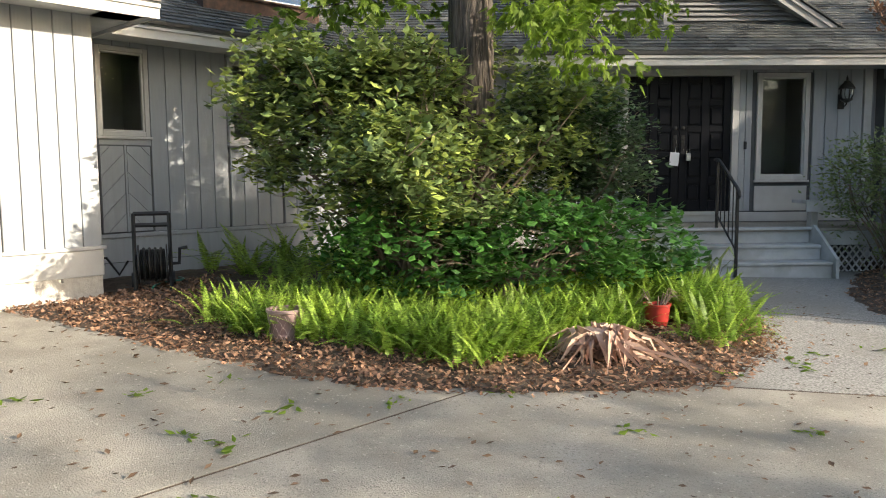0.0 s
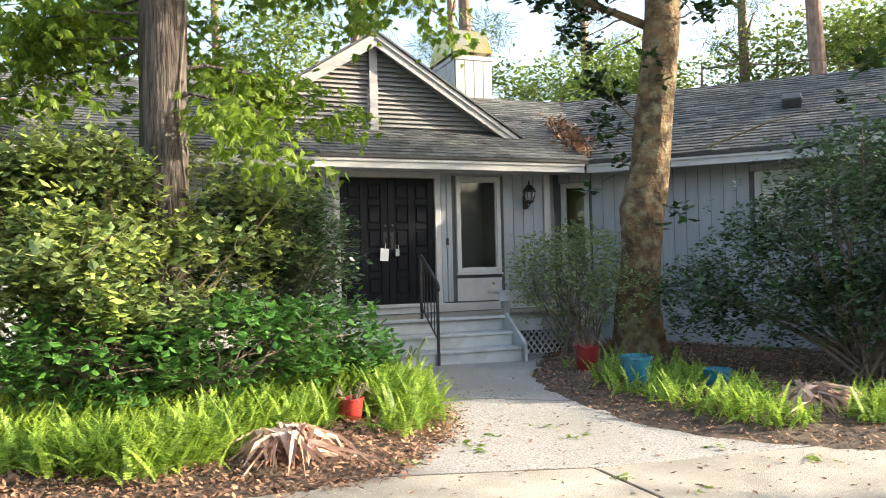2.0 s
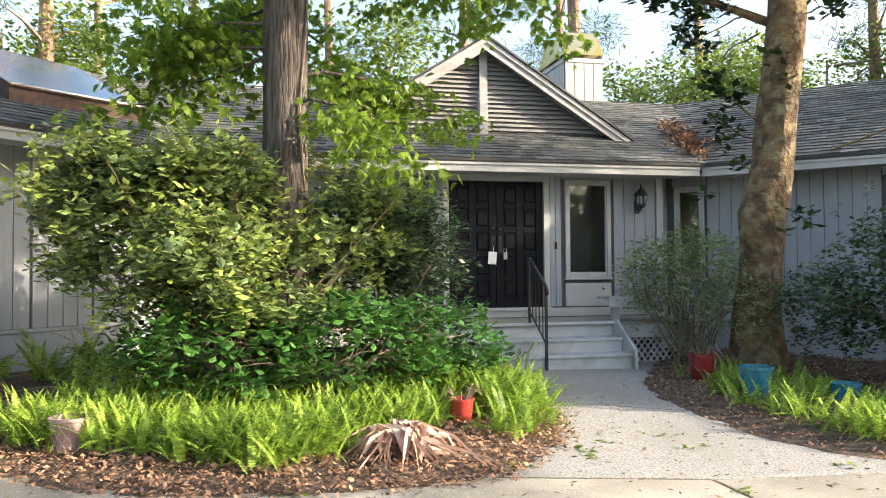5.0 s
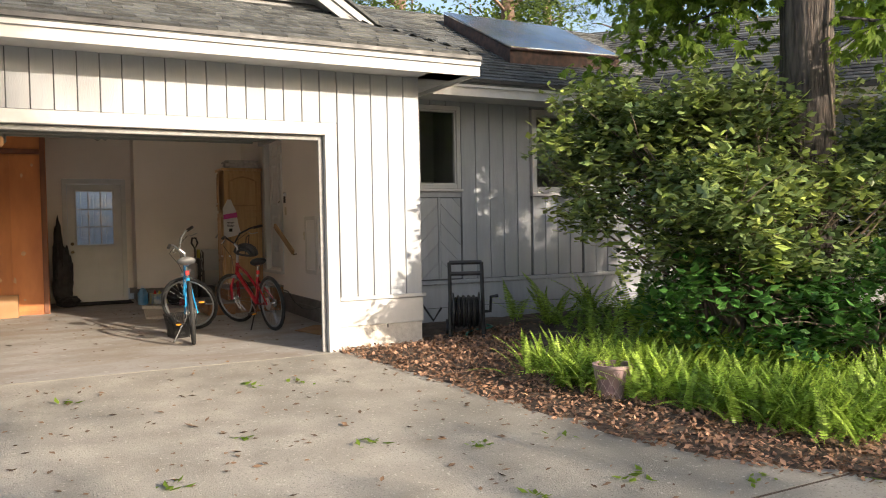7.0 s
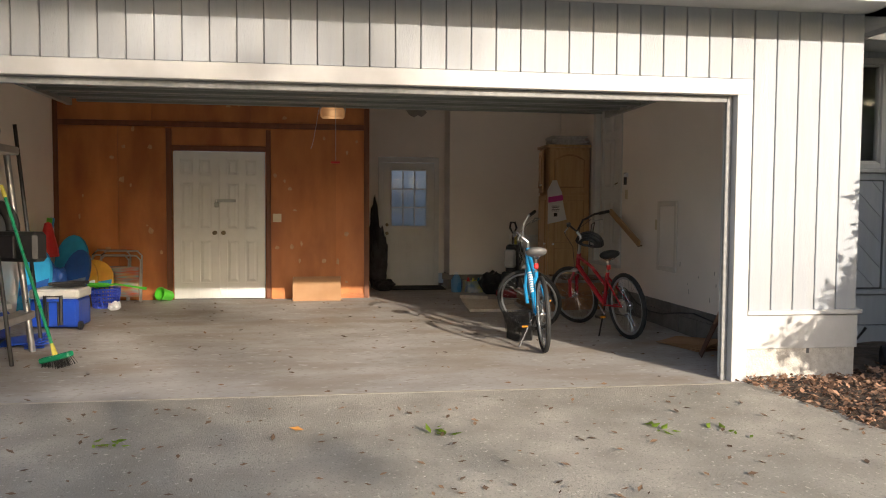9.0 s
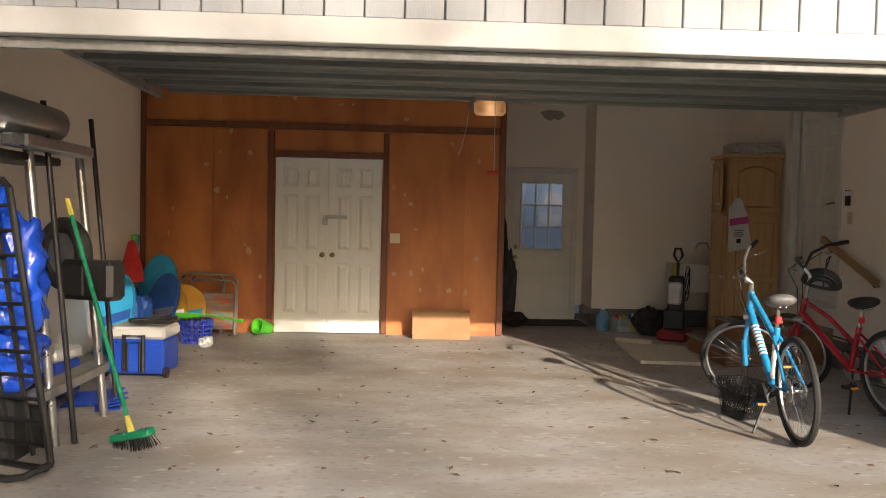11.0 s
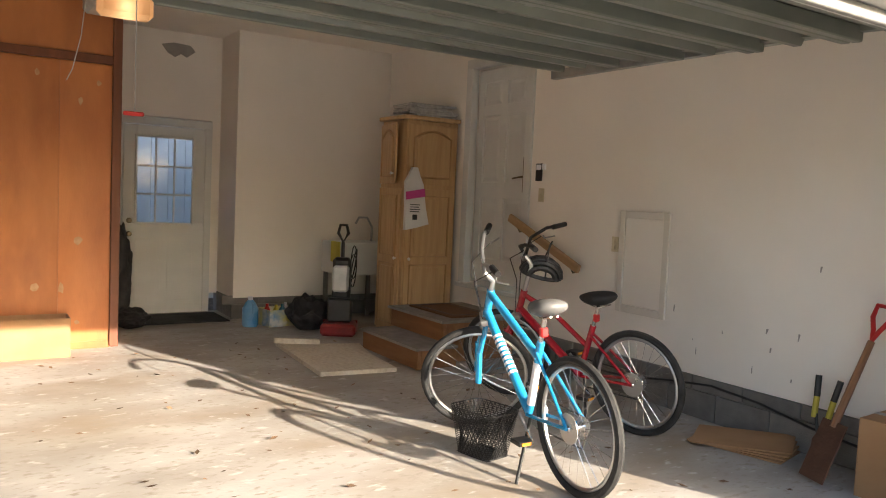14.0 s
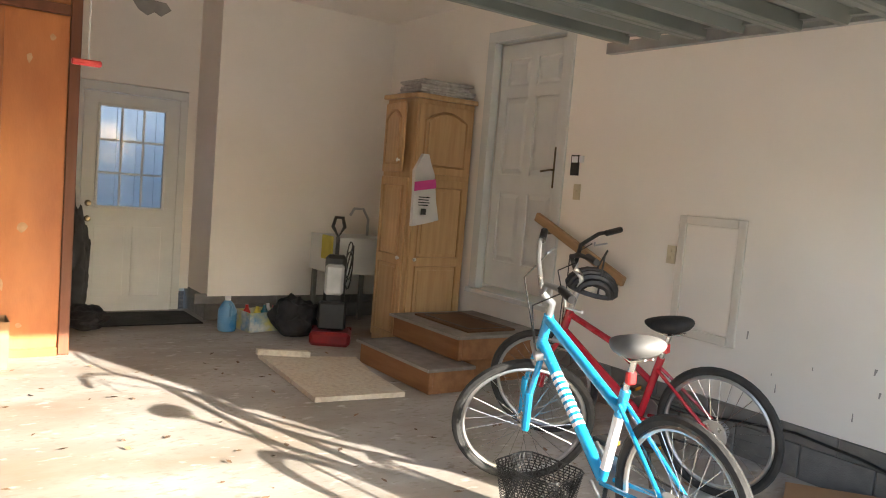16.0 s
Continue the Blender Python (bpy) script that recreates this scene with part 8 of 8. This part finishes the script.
def fern_template(bend, n=25):
    v, f = [], []
    prev = None
    for i in range(n + 1):
        t = i / n
        y, z = bend * t ** 1.8, t * (1 - 0.32 * bend * t)
        p = Vector((0, y, z))
        if prev is not None:
            k = len(v)
            v += [(-0.006, prev.y, prev.z), (0.006, prev.y, prev.z), (0.004, p.y, p.z), (-0.004, p.y, p.z)]
            f.append((k, k + 1, k + 2, k + 3))
            prof = math.sin(math.pi * min(1, 0.16 + 0.86 * t)) ** 0.6
            ln = 0.078 * prof + 0.006
            d = (p - prev).normalized()
            if t > 0.12:
                for sg in (-1, 1):
                    k = len(v)
                    a = prev.lerp(p, 0.3)
                    tip = a + Vector((sg * ln, 0, 0)) + d * ln * 0.28 + Vector((0, 0, -0.012))
                    w = d * 0.018
                    m1 = a.lerp(tip, 0.45)
                    v += [tuple(a - w * 0.6), tuple(m1 - w * 0.95), tuple(tip), tuple(m1 + w * 0.95), tuple(a + w * 0.6)]
                    f.append((k, k + 1, k + 2, k + 3, k + 4) if sg > 0 else (k + 4, k + 3, k + 2, k + 1, k))
        prev = p
    return v, f


FERNS = [fern_template(b) for b in (0.3, 0.6, 0.95)]


def fern_bed(name, centres, size, per, label, material=None):
    """Clumps of upright fronds."""
    material = material or M_FERN
    meshes = []
    cs = np.array(centres)
    for k, (v, f) in enumerate(FERNS):
        idx = np.repeat(np.arange(len(cs)), per[k])
        n = len(idx)
        pos = cs[idx] + np.concatenate([RNG.normal(size=(n, 2)) * 0.07, np.full((n, 1), -0.02)], 1)
        yaw = RNG.uniform(0, 2 * math.pi, n)
        pitch = RNG.uniform(-0.3, 0.12, n) - 0.14 * k
        mats = turns(pos, yaw, pitch, RNG.normal(size=n) * 0.15, size * RNG.uniform(0.55, 1.2, n))
        meshes.append(merged(name, v, f, mats, material))
    me = joined(name, meshes, material)
    return tagged(part(name, me, material), label, "ferns", kind="stuff")


def spots(bed, n, xr, yr, lo, hi, keep):
    px, py = RNG.uniform(*xr, n), RNG.uniform(*yr, n)
    sd, z = bed(px, py)
    ok = (sd > lo + 0.12 * np.sin(px * 3.1 + py * 2.3)) & (sd < hi) & np.array([keep(a, b) for a, b in zip(px, py)])
    return np.stack([px[ok], py[ok], z[ok]], -1)


front = spots(bed_a, 2200, (-7.6, -2.0), (2.4, 8.4), 0.52, 2.1, lambda x, y: x > -5.95 + 0.25 * (y - 3) and (x + y) < 4.0 and not (x < -4.3 and y > 5.2) and math.hypot(x + 2.85, y - 4.75) > 0.42 and min(math.hypot(x + 3.05 - 0.15 * k, y - 5.88 + 0.26 * k) for k in range(4)) > 0.30 and math.hypot(x + 4.79, y - 3.28) > 0.15)
side = spots(bed_a, 900, (-3.6, -2.0), (5.9, 7.6), 0.14, 1.2, lambda x, y: math.hypot(x + 3.05, y - 5.88) > 0.40)
fern_bed("fern_clump", side[:75], 0.46, (3, 3, 3), "darker arching ferns between the bed and the porch steps")
fern_bed("fern_bed", front[:640], 0.38, (4, 3, 2), "bright green sword ferns filling the bed beside the drive")
back = spots(bed_a, 500, (-8.6, -5.4), (3.7, 6.5), 0.5, 3, lambda x, y: x < -5.9 and y > 4.4)
fern_bed("fern_patch", back[:36], 0.62, (2, 3, 3), "ferns in shade along the left wing wall")
rightf = spots(bed_b, 1600, (-2.6, 8), (7.2, 10.8), 0.42, 1.75, lambda x, y: y < 9.9 and math.hypot(x - 0.6, y - 8.2) > 0.45 and math.hypot(x + 1.84, y - 9.45) > 0.3 and math.hypot(x + 1.08, y - 8.6) > 0.3 and math.hypot(x + 0.28, y - 8.8) > 0.24)
fern_bed("fern_border", rightf[:330], 0.34, (3, 3, 3), "green ferns along the edge of the far bed")


def chips(name, bed, n, xr, yr, hi, label, seed):
    rg = np.random.default_rng(seed)
    px, py = rg.uniform(*xr, n), rg.uniform(*yr, n)
    sd, z = bed(px, py)
    ok = (sd > -0.05 + 0.05 * rg.normal(size=n)) & (sd < hi)
    px, py, z = px[ok], py[ok], z[ok]
    k = len(px)
    z = np.maximum(z, -0.033 * (px + 7.5))
    pos = np.stack([px, py, z + 0.006 + 0.02 * rg.random(k)], -1)
    mats = turns(pos, rg.uniform(0, 6.28, k), rg.normal(size=k) * 0.35, rg.normal(size=k) * 0.45, rg.uniform(0.02, 0.06, k))
    me = merged(name, [(0, 0, 0), (0.28, 0.45, 0.05), (0, 1, 0.08), (-0.25, 0.5, 0.04), (0.0, 0.5, -0.02)], LEAF_F, mats, M_CHIP)
    return tagged(part(name, me, M_CHIP), label, "leaf mulch", kind="stuff")


chips("leaf_mulch", bed_a, 62000, (-7.8, -1.9), (2.2, 8.6), 1.1, "brown leaf and bark mulch along the bed's edge", 3)
chips("leaf_mulch_far", bed_b, 30000, (-2.8, 6), (6.7, 13.4), 6, "brown leaf mulch over the far bed", 4)


def litter(name, n, xr, yr, material, size, label, seed, keep=None, zf=ground_z):
    rg = np.random.default_rng(seed)
    px, py = rg.uniform(*xr, n), rg.uniform(*yr, n)
    if keep:
        ok = np.array([keep(a, b) for a, b in zip(px, py)])
        px, py = px[ok], py[ok]
    k = len(px)
    z = np.array([zf(a) for a in px])
    mats = turns(np.stack([px, py, z + 0.008], -1), rg.uniform(0, 6.28, k), rg.normal(size=k) * 0.12, rg.normal(size=k) * 0.2, size * rg.uniform(0.5, 1.3, k))
    me = merged(name, [(0, 0, 0), (0.25, 0.45, 0.1), (0, 1, 0.12), (-0.25, 0.5, 0.08), (0.0, 0.5, -0.03)], LEAF_F, mats, material)
    return tagged(part(name, me, material), label, "fallen leaves", kind="stuff")


M_DRY = mk("dry_leaf", (0.22, 0.13, 0.07), (0.12, 0.075, 0.045), 5, 0.8, island=0.5)
M_ORANGE = mk("orange_leaf", (0.50, 0.24, 0.05), (0.40, 0.18, 0.04), 5, 0.7, island=0.3)
litter("fallen_leaves", 3400, (-7.4, 3), (-5, 9), M_DRY, 0.05, "scattered dry brown leaves on the concrete", 21)
litter("garage_leaves", 240, (-13, -7.6), (-4, 2.6), M_DRY, 0.05, "dry brown leaves blown onto the garage floor", 22, zf=fz)
litter("orange_leaves", 16, (-11, 1), (-4, 8), M_ORANGE, 0.08, "a few orange fallen leaves", 23, zf=lambda x: ground_z(x) if x > -7.5 else fz(x))
# torn green sprigs on the drive
rg = np.random.default_rng(31)
mats = []
for i in range(130):
    x, y = rg.uniform(-6.8, 1.5), rg.uniform(-3.0, 6.6)
    k = rg.integers(5, 12)
    pos = np.stack([x + rg.normal(size=k) * 0.05, y + rg.normal(size=k) * 0.05, np.full(k, ground_z(x) + 0.012)], -1)
    mats.append(turns(pos, rg.uniform(0, 6.28, k), rg.normal(size=k) * 0.2, rg.normal(size=k) * 0.3, rg.uniform(0.04, 0.09, k)))
me = merged("green_sprigs", LEAF_V, LEAF_F, np.concatenate(mats), M_LEAFB)
tagged(part("green_sprigs", me, M_LEAFB), "torn green leaf sprigs lying on the drive", "fallen leaves", kind="stuff")


# ---- trees ----
def trunk_mesh(path, radii, sides=18, seed=0, rough=0.06):
    m = Mesh()
    pts, rs = [], []
    for i in range(len(path) - 1):
        for k in range(6):
            t = k / 6
            pts.append(Vector(path[i]).lerp(Vector(path[i + 1]), t))
            rs.append(radii[i] + (radii[i + 1] - radii[i]) * t)
    pts.append(Vector(path[-1]))
    rs.append(radii[-1])
    m.tube(pts, rs, sides)
    rnd = random.Random(seed)
    ph = [rnd.uniform(0, 6.28) for _ in range(4)]
    n = len(pts)
    for i in range(n):
        for k in range(sides):
            j = i * sides + k
            a = 2 * math.pi * k / sides
            d = m.v[j] - pts[i]
            m.v[j] = pts[i] + d * (1 + rough * (math.sin(3 * a + ph[0] + i * 0.35) * 0.6 + math.sin(7 * a + ph[1] - i * 0.5) * 0.5 + rnd.uniform(-0.5, 0.5)))
    return m


def limb(a, b, r, sag=0.0, seed=0):
    a, b = Vector(a), Vector(b)
    rnd = random.Random(seed)
    pts = [a.lerp(b, t) + Vector((rnd.uniform(-1, 1), rnd.uniform(-1, 1), rnd.uniform(-1, 1))) * 0.05 * (0 < t < 1) + Vector((0, 0, sag * 4 * t * (1 - t))) for t in (0, 0.25, 0.5, 0.75, 1)]
    return pts, [r, r * 0.8, r * 0.6, r * 0.4, r * 0.15]


# the tall hickory that stands in the shrub
hick = thing("hickory_tree", pose(-5.05, 5.85, 0), "tall furrowed hickory with drooping bright green leaves", "tree")
part("trunk", trunk_mesh([(0, 0, -0.1), (-0.03, 0.02, 0.5), (-0.05, 0, 2.5), (-0.08, 0.05, 5), (0.05, 0.1, 8), (0.0, 0.0, 13)], [0.29, 0.235, 0.22, 0.225, 0.20, 0.13], 24, 3), M_BARK, hick, smooth=True)
vine = Mesh()
for ph in (0.4, 2.2):
    vine.tube([(-0.05 + 0.235 * math.cos(ph + 0.5 * math.sin(z * 1.7)), 0.235 * math.sin(ph + 0.5 * math.sin(z * 1.7)), z) for z in [0.2 * i for i in range(28)]], 0.012, 5)
part("vine", vine, M_TWIG, hick, "thin bare vine climbing the trunk")
lm = Mesh()
cl = []
for i, (a, b) in enumerate([((0, 0, 3.6), (-2.2, -0.2, 3.9)), ((0, 0, 3.2), (1.0, 1.2, 2.85)), ((0, 0, 4.4), (1.3, 0.9, 4.3)), ((0, 0, 4.0), (-1.5, 1.2, 4.6)), ((0, 0, 5.0), (-2.6, -1.0, 5.2)), ((0, 0, 5.2), (1.9, 2.2, 5.4)), ((0, 0, 2.9), (1.35, 0.15, 2.35)), ((0, 0, 6), (0.6, -2.2, 5.6)), ((0, 0, 4.0), (-3.2, 0.8, 4.2)), ((0, 0, 3.5), (-2.6, -1.3, 3.5)), ((0, 0, 3.7), (-1.0, 2.2, 3.7)), ((0, 0, 4.3), (-3.5, 2.0, 4.6)), ((0, 0, 3.3), (0.4, 1.9, 3.2)), ((0, 0, 3.8), (-2.0, -1.4, 3.6)), ((0, 0, 3.5), (-1.5, -0.7, 3.1)), ((0, 0, 4.6), (-1.8, -2.0, 4.3)), ((0, 0, 5.4), (-2.4, -2.2, 5.0)), ((0, 0, 4.2), (-1.3, 0.3, 4.2)), ((0, 0, 4.5), (2.1, 1.7, 4.1))]):
    k = min(1.0, 1.4 / max(0.1, -0.75 * b[0] - 0.66 * b[1]))
    p, r = limb(a, (b[0] * k, b[1] * k, b[2] + 0.12 * math.sin(i * 2.1)), 0.022, 0.10 + 0.12 * math.sin(i * 1.3), i)
    lm.tube(p, r, 6)
    for t in range(2, 5):
        c = p[t]
        cl.append((c.x, c.y, c.z - 0.08, 0.30, 0.30, 0.20))
        for q in range(2):
            rr = random.Random(i * 10 + t + q * 77)
            e = c + Vector((rr.uniform(-0.6, 0.6), rr.uniform(-0.6, 0.6), rr.uniform(-0.35, 0.15)))
            lm.tube([c, c.lerp(e, 0.5) + Vector((0, 0, 0.05)), e], [0.009, 0.006, 0.003], 4)
            cl.append((e.x, e.y, e.z, 0.24, 0.24, 0.14))
part("limbwork", lm, M_BARK, hick)["kind"] = "stuff"
CV, CF = compound_leaf()
part("crown", merged("crown", CV, CF, leaf_places(cl, 6600, 0.10, 4, 0.13, 0.2, 0.55), M_LEAFB), M_LEAFB, hick)

# the mottled evergreen magnolia by the far bed
mag = thing("magnolia_tree", pose(-1.5, 11.3, -0.2), "old magnolia with a thick mottled trunk and dark leaves", "tree")
part("trunk", trunk_mesh([(-0.05, 0, -0.1), (-0.04, 0, 0.25), (-0.02, 0, 0.8), (0.06, 0, 1.65), (0.06, 0, 2.15), (0.21, 0, 2.85), (0.32, 0, 3.8), (0.41, 0, 4.8), (0.45, 0, 6.0)], [0.46, 0.38, 0.31, 0.265, 0.315, 0.27, 0.255, 0.25, 0.21], 26, 8, 0.07), M_BARK2, mag, smooth=True)
lm = Mesh()
ml = []
for i, (a, b) in enumerate([((0.35, 0, 4.7), (-1.6, -1.2, 5.3)), ((0.4, 0, 5.0), (1.6, -1.0, 5.6)), ((0.4, 0, 5.2), (0.4, -2.2, 5.6)), ((0.4, 0, 5.6), (-1.2, 0.6, 6.4)), ((0.4, 0, 5.6), (2.2, 0.4, 6.2)), ((0.2, 0, 3.3), (-0.55, -0.5, 3.9))]):
    p, r = limb(a, b, 0.07 if i < 5 else 0.02, 0.1, 40 + i)
    lm.tube(p, r, 7)
    for t in (2, 3, 4):
        ml.append((p[t].x, p[t].y, p[t].z, 0.42, 0.42, 0.30) if i < 5 else (p[t].x, p[t].y, p[t].z, 0.18, 0.18, 0.16))
for a, b in (((0.03, -0.3, 1.9), (0.5, -0.6, 1.95)), ((0.2, -0.2, 2.8), (-0.45, -0.5, 2.5)), ((0.2, -0.2, 3.4), (-0.5, -0.7, 3.0))):
    p, r = limb(a, b, 0.01, 0.05, 3)
    lm.tube(p, r, 5)
    ml.append((b[0], b[1], b[2], 0.26, 0.16, 0.16))
for x, y, z, k in ((-0.9, -0.2, 5.0, 0.28), (-0.25, -0.2, 5.15, 0.30), (-0.75, -0.2, 4.57, 0.24), (-0.43, -0.25, 4.28, 0.20), (0.29, -0.35, 4.2, 0.22), (0.44, -0.35, 3.95, 0.16), (0.85, -0.2, 4.8, 0.28), (1.1, -0.2, 4.87, 0.22), (1.5, -0.2, 5.0, 0.25), (-0.38, -0.2, 3.37, 0.20), (-0.3, -0.25, 2.95, 0.20), (2.75, -1.3, 3.6, 0.16), (2.62, -1.3, 3.2, 0.14)):
    up = Vector((0.3 + 0.3 * (x - 0.3), y * 0.4, z + (0.35 if z > 3.5 else -0.3)))
    p, r = limb(up, (x, y, z), 0.018, 0.06, int(50 + 10 * x))
    lm.tube(p, r, 5)
    ml.append((x, y, z, k, k, k * 0.9))
part("limbwork", lm, M_BARK2, mag)["kind"] = "stuff"
part("crown", merged("crown", WIDE_V, LEAF_F, rosettes(ml, 2700, 0.17, 8, 0.035, 0.2), M_LEAFM), M_LEAFM, mag)


def broadleaf(name, x, y, h, crown_r, crown_z, n, size, label, material, seed=0, r=0.18, z0=-1.2, spread=0.38):
    ob = thing(name, pose(x, y, z0), label, "tree", group="background trees")
    rnd = random.Random(seed)
    part("trunk", trunk_mesh([(0, 0, 0), (rnd.uniform(-0.2, 0.2), 0.1, h * 0.35), (rnd.uniform(-0.4, 0.4), 0, h * 0.7), (0, 0, h)], [r, r * 0.8, r * 0.55, r * 0.15], 9, seed), M_PINEBARK, ob)
    lobes = []
    lm = Mesh()
    for i in range(9):
        a = rnd.uniform(0, 6.28)
        d = crown_r * rnd.uniform(0.25, 0.9)
        zz = crown_z + rnd.uniform(0, h - crown_z)
        c = (d * math.cos(a), d * math.sin(a), zz)
        k = crown_r * rnd.uniform(0.32, 0.55)
        lobes.append((*c, k, k, k * 0.7))
        p, rr = limb((0, 0, max(crown_z * 0.6, zz - 1.5)), c, r * 0.3, 0.2, seed + i)
        lm.tube(p, rr, 5)
    part("limbwork", lm, M_PINEBARK, ob)
    part("crown", merged("crown", WIDE_V, LEAF_F, leaf_places(lobes, n, size, 12, spread, 0.3), material), material, ob)
    return ob


def pine(name, x, y, h, r, label, seed=0, z0=-1.2):
    ob = thing(name, pose(x, y, z0), label, "tree", group="background pines")
    rnd = random.Random(seed)
    lean = rnd.uniform(-0.6, 0.6)
    part("trunk", trunk_mesh([(0, 0, 0), (lean * 0.3, 0, h * 0.4), (lean * 0.7, 0, h * 0.75), (lean, 0, h)], [r, r * 0.85, r * 0.6, r * 0.2], 10, seed), M_PINEBARK, ob)
    lobes = []
    lm = Mesh()
    for i in range(12):
        a, zz = rnd.uniform(0, 6.28), h * rnd.uniform(0.5, 1.0)
        d = rnd.uniform(1.0, 2.6) * (1.35 - zz / h)
        c = (lean * zz / h + d * math.cos(a), d * math.sin(a), zz + 0.3)
        p, rr = limb((lean * zz / h, 0, zz - 0.5), c, 0.07, 0.1, seed + i)
        lm.tube(p, rr, 5)
        lobes.append((*c, 0.7, 0.7, 0.35))
    part("limbwork", lm, M_PINEBARK, ob)["kind"] = "stuff"
    needle = [(-0.03, 0, 0), (0.03, 0, 0), (0.02, 1, 0), (-0.02, 1, 0)]
    part("crown", merged("crown", needle, [(0, 1, 2, 3)], leaf_places(lobes, 5200, 0.30, 16, 0.22, 0.3), M_NEEDLE), M_NEEDLE, ob)
    return ob


def at_yaw(deg, dist):
    return 0.4 - math.sin(radians(deg)) * dist, 0.1 + math.cos(radians(deg)) * dist


for i, (yw, dist, h, r) in enumerate([(59.3, 25, 19, 0.27), (56.2, 33, 21, 0.24), (30.6, 29, 20, 0.30), (21.9, 26, 19, 0.30), (23.0, 31, 18, 0.24), (2.1, 28, 18, 0.22), (-2.8, 24, 18, 0.28), (40, 36, 22, 0.28), (67, 30, 20, 0.25), (50, 38, 22, 0.25), (-10, 27, 18, 0.25), (13, 36, 20, 0.25)]):
    x, y = at_yaw(yw, dist)
    pine("pine_tree", x, y, h, r, "tall bare-trunked pine behind the house", 60 + i)
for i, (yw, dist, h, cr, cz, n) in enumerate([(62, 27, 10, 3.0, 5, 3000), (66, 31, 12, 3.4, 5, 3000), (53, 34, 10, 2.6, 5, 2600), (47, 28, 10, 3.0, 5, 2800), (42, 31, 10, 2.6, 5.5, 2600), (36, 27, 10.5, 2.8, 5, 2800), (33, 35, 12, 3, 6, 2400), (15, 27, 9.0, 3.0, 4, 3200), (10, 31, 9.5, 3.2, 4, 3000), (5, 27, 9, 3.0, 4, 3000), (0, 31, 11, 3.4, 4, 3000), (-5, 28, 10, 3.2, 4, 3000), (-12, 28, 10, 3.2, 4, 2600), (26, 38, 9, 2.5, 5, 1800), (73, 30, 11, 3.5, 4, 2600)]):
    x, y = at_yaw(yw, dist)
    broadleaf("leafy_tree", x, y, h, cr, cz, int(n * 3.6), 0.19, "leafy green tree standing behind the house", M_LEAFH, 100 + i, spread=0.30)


# unseen trees added across the yard, towards the low sun, to cast dappled shade
def sunward(d, u):
    return 0.92 * d - 0.39 * u, 0.39 * d + 0.92 * u


for i, (d, u, h, cr, cz, n) in enumerate([(20, 10.2, 13, 2.2, 5, 1900), (24, 14.0, 14, 3.0, 5, 2200), (30, 18.5, 15, 3.5, 5, 2200), (22, -0.1, 10.4, 2.4, 7.2, 1900), (23, 3.6, 8.9, 1.2, 6.6, 380), (24, -3.4, 12, 2.6, 7, 2200), (30, 0.4, 17.2, 2.8, 14.8, 1500), (27, 8.2, 16.0, 1.8, 10.4, 1500)]):
    x, y = sunward(d, u)
    broadleaf("shade_tree", x, y, h, cr, cz, n, 0.34, "unseen leafy tree added to shade the drive", M_LEAFF, 200 + i, 0.25, ground_z(x) - 0.1)

# unseen trees added beyond the yard: the window glass mirrors them, they block low sky
rw = random.Random(77)
for i in range(20):
    a = radians(-78 + 8.2 * i)
    dist = rw.uniform(44, 54)
    x, y = dist * math.cos(a), dist * math.sin(a)
    broadleaf("mirrored_tree", x, y, rw.uniform(11, 13.0), 4.6, 2.5, 1500, 0.85, "unseen leafy tree added beyond the yard", M_LEAFF, 300 + i, 0.25, ground_z(x) - 0.2)
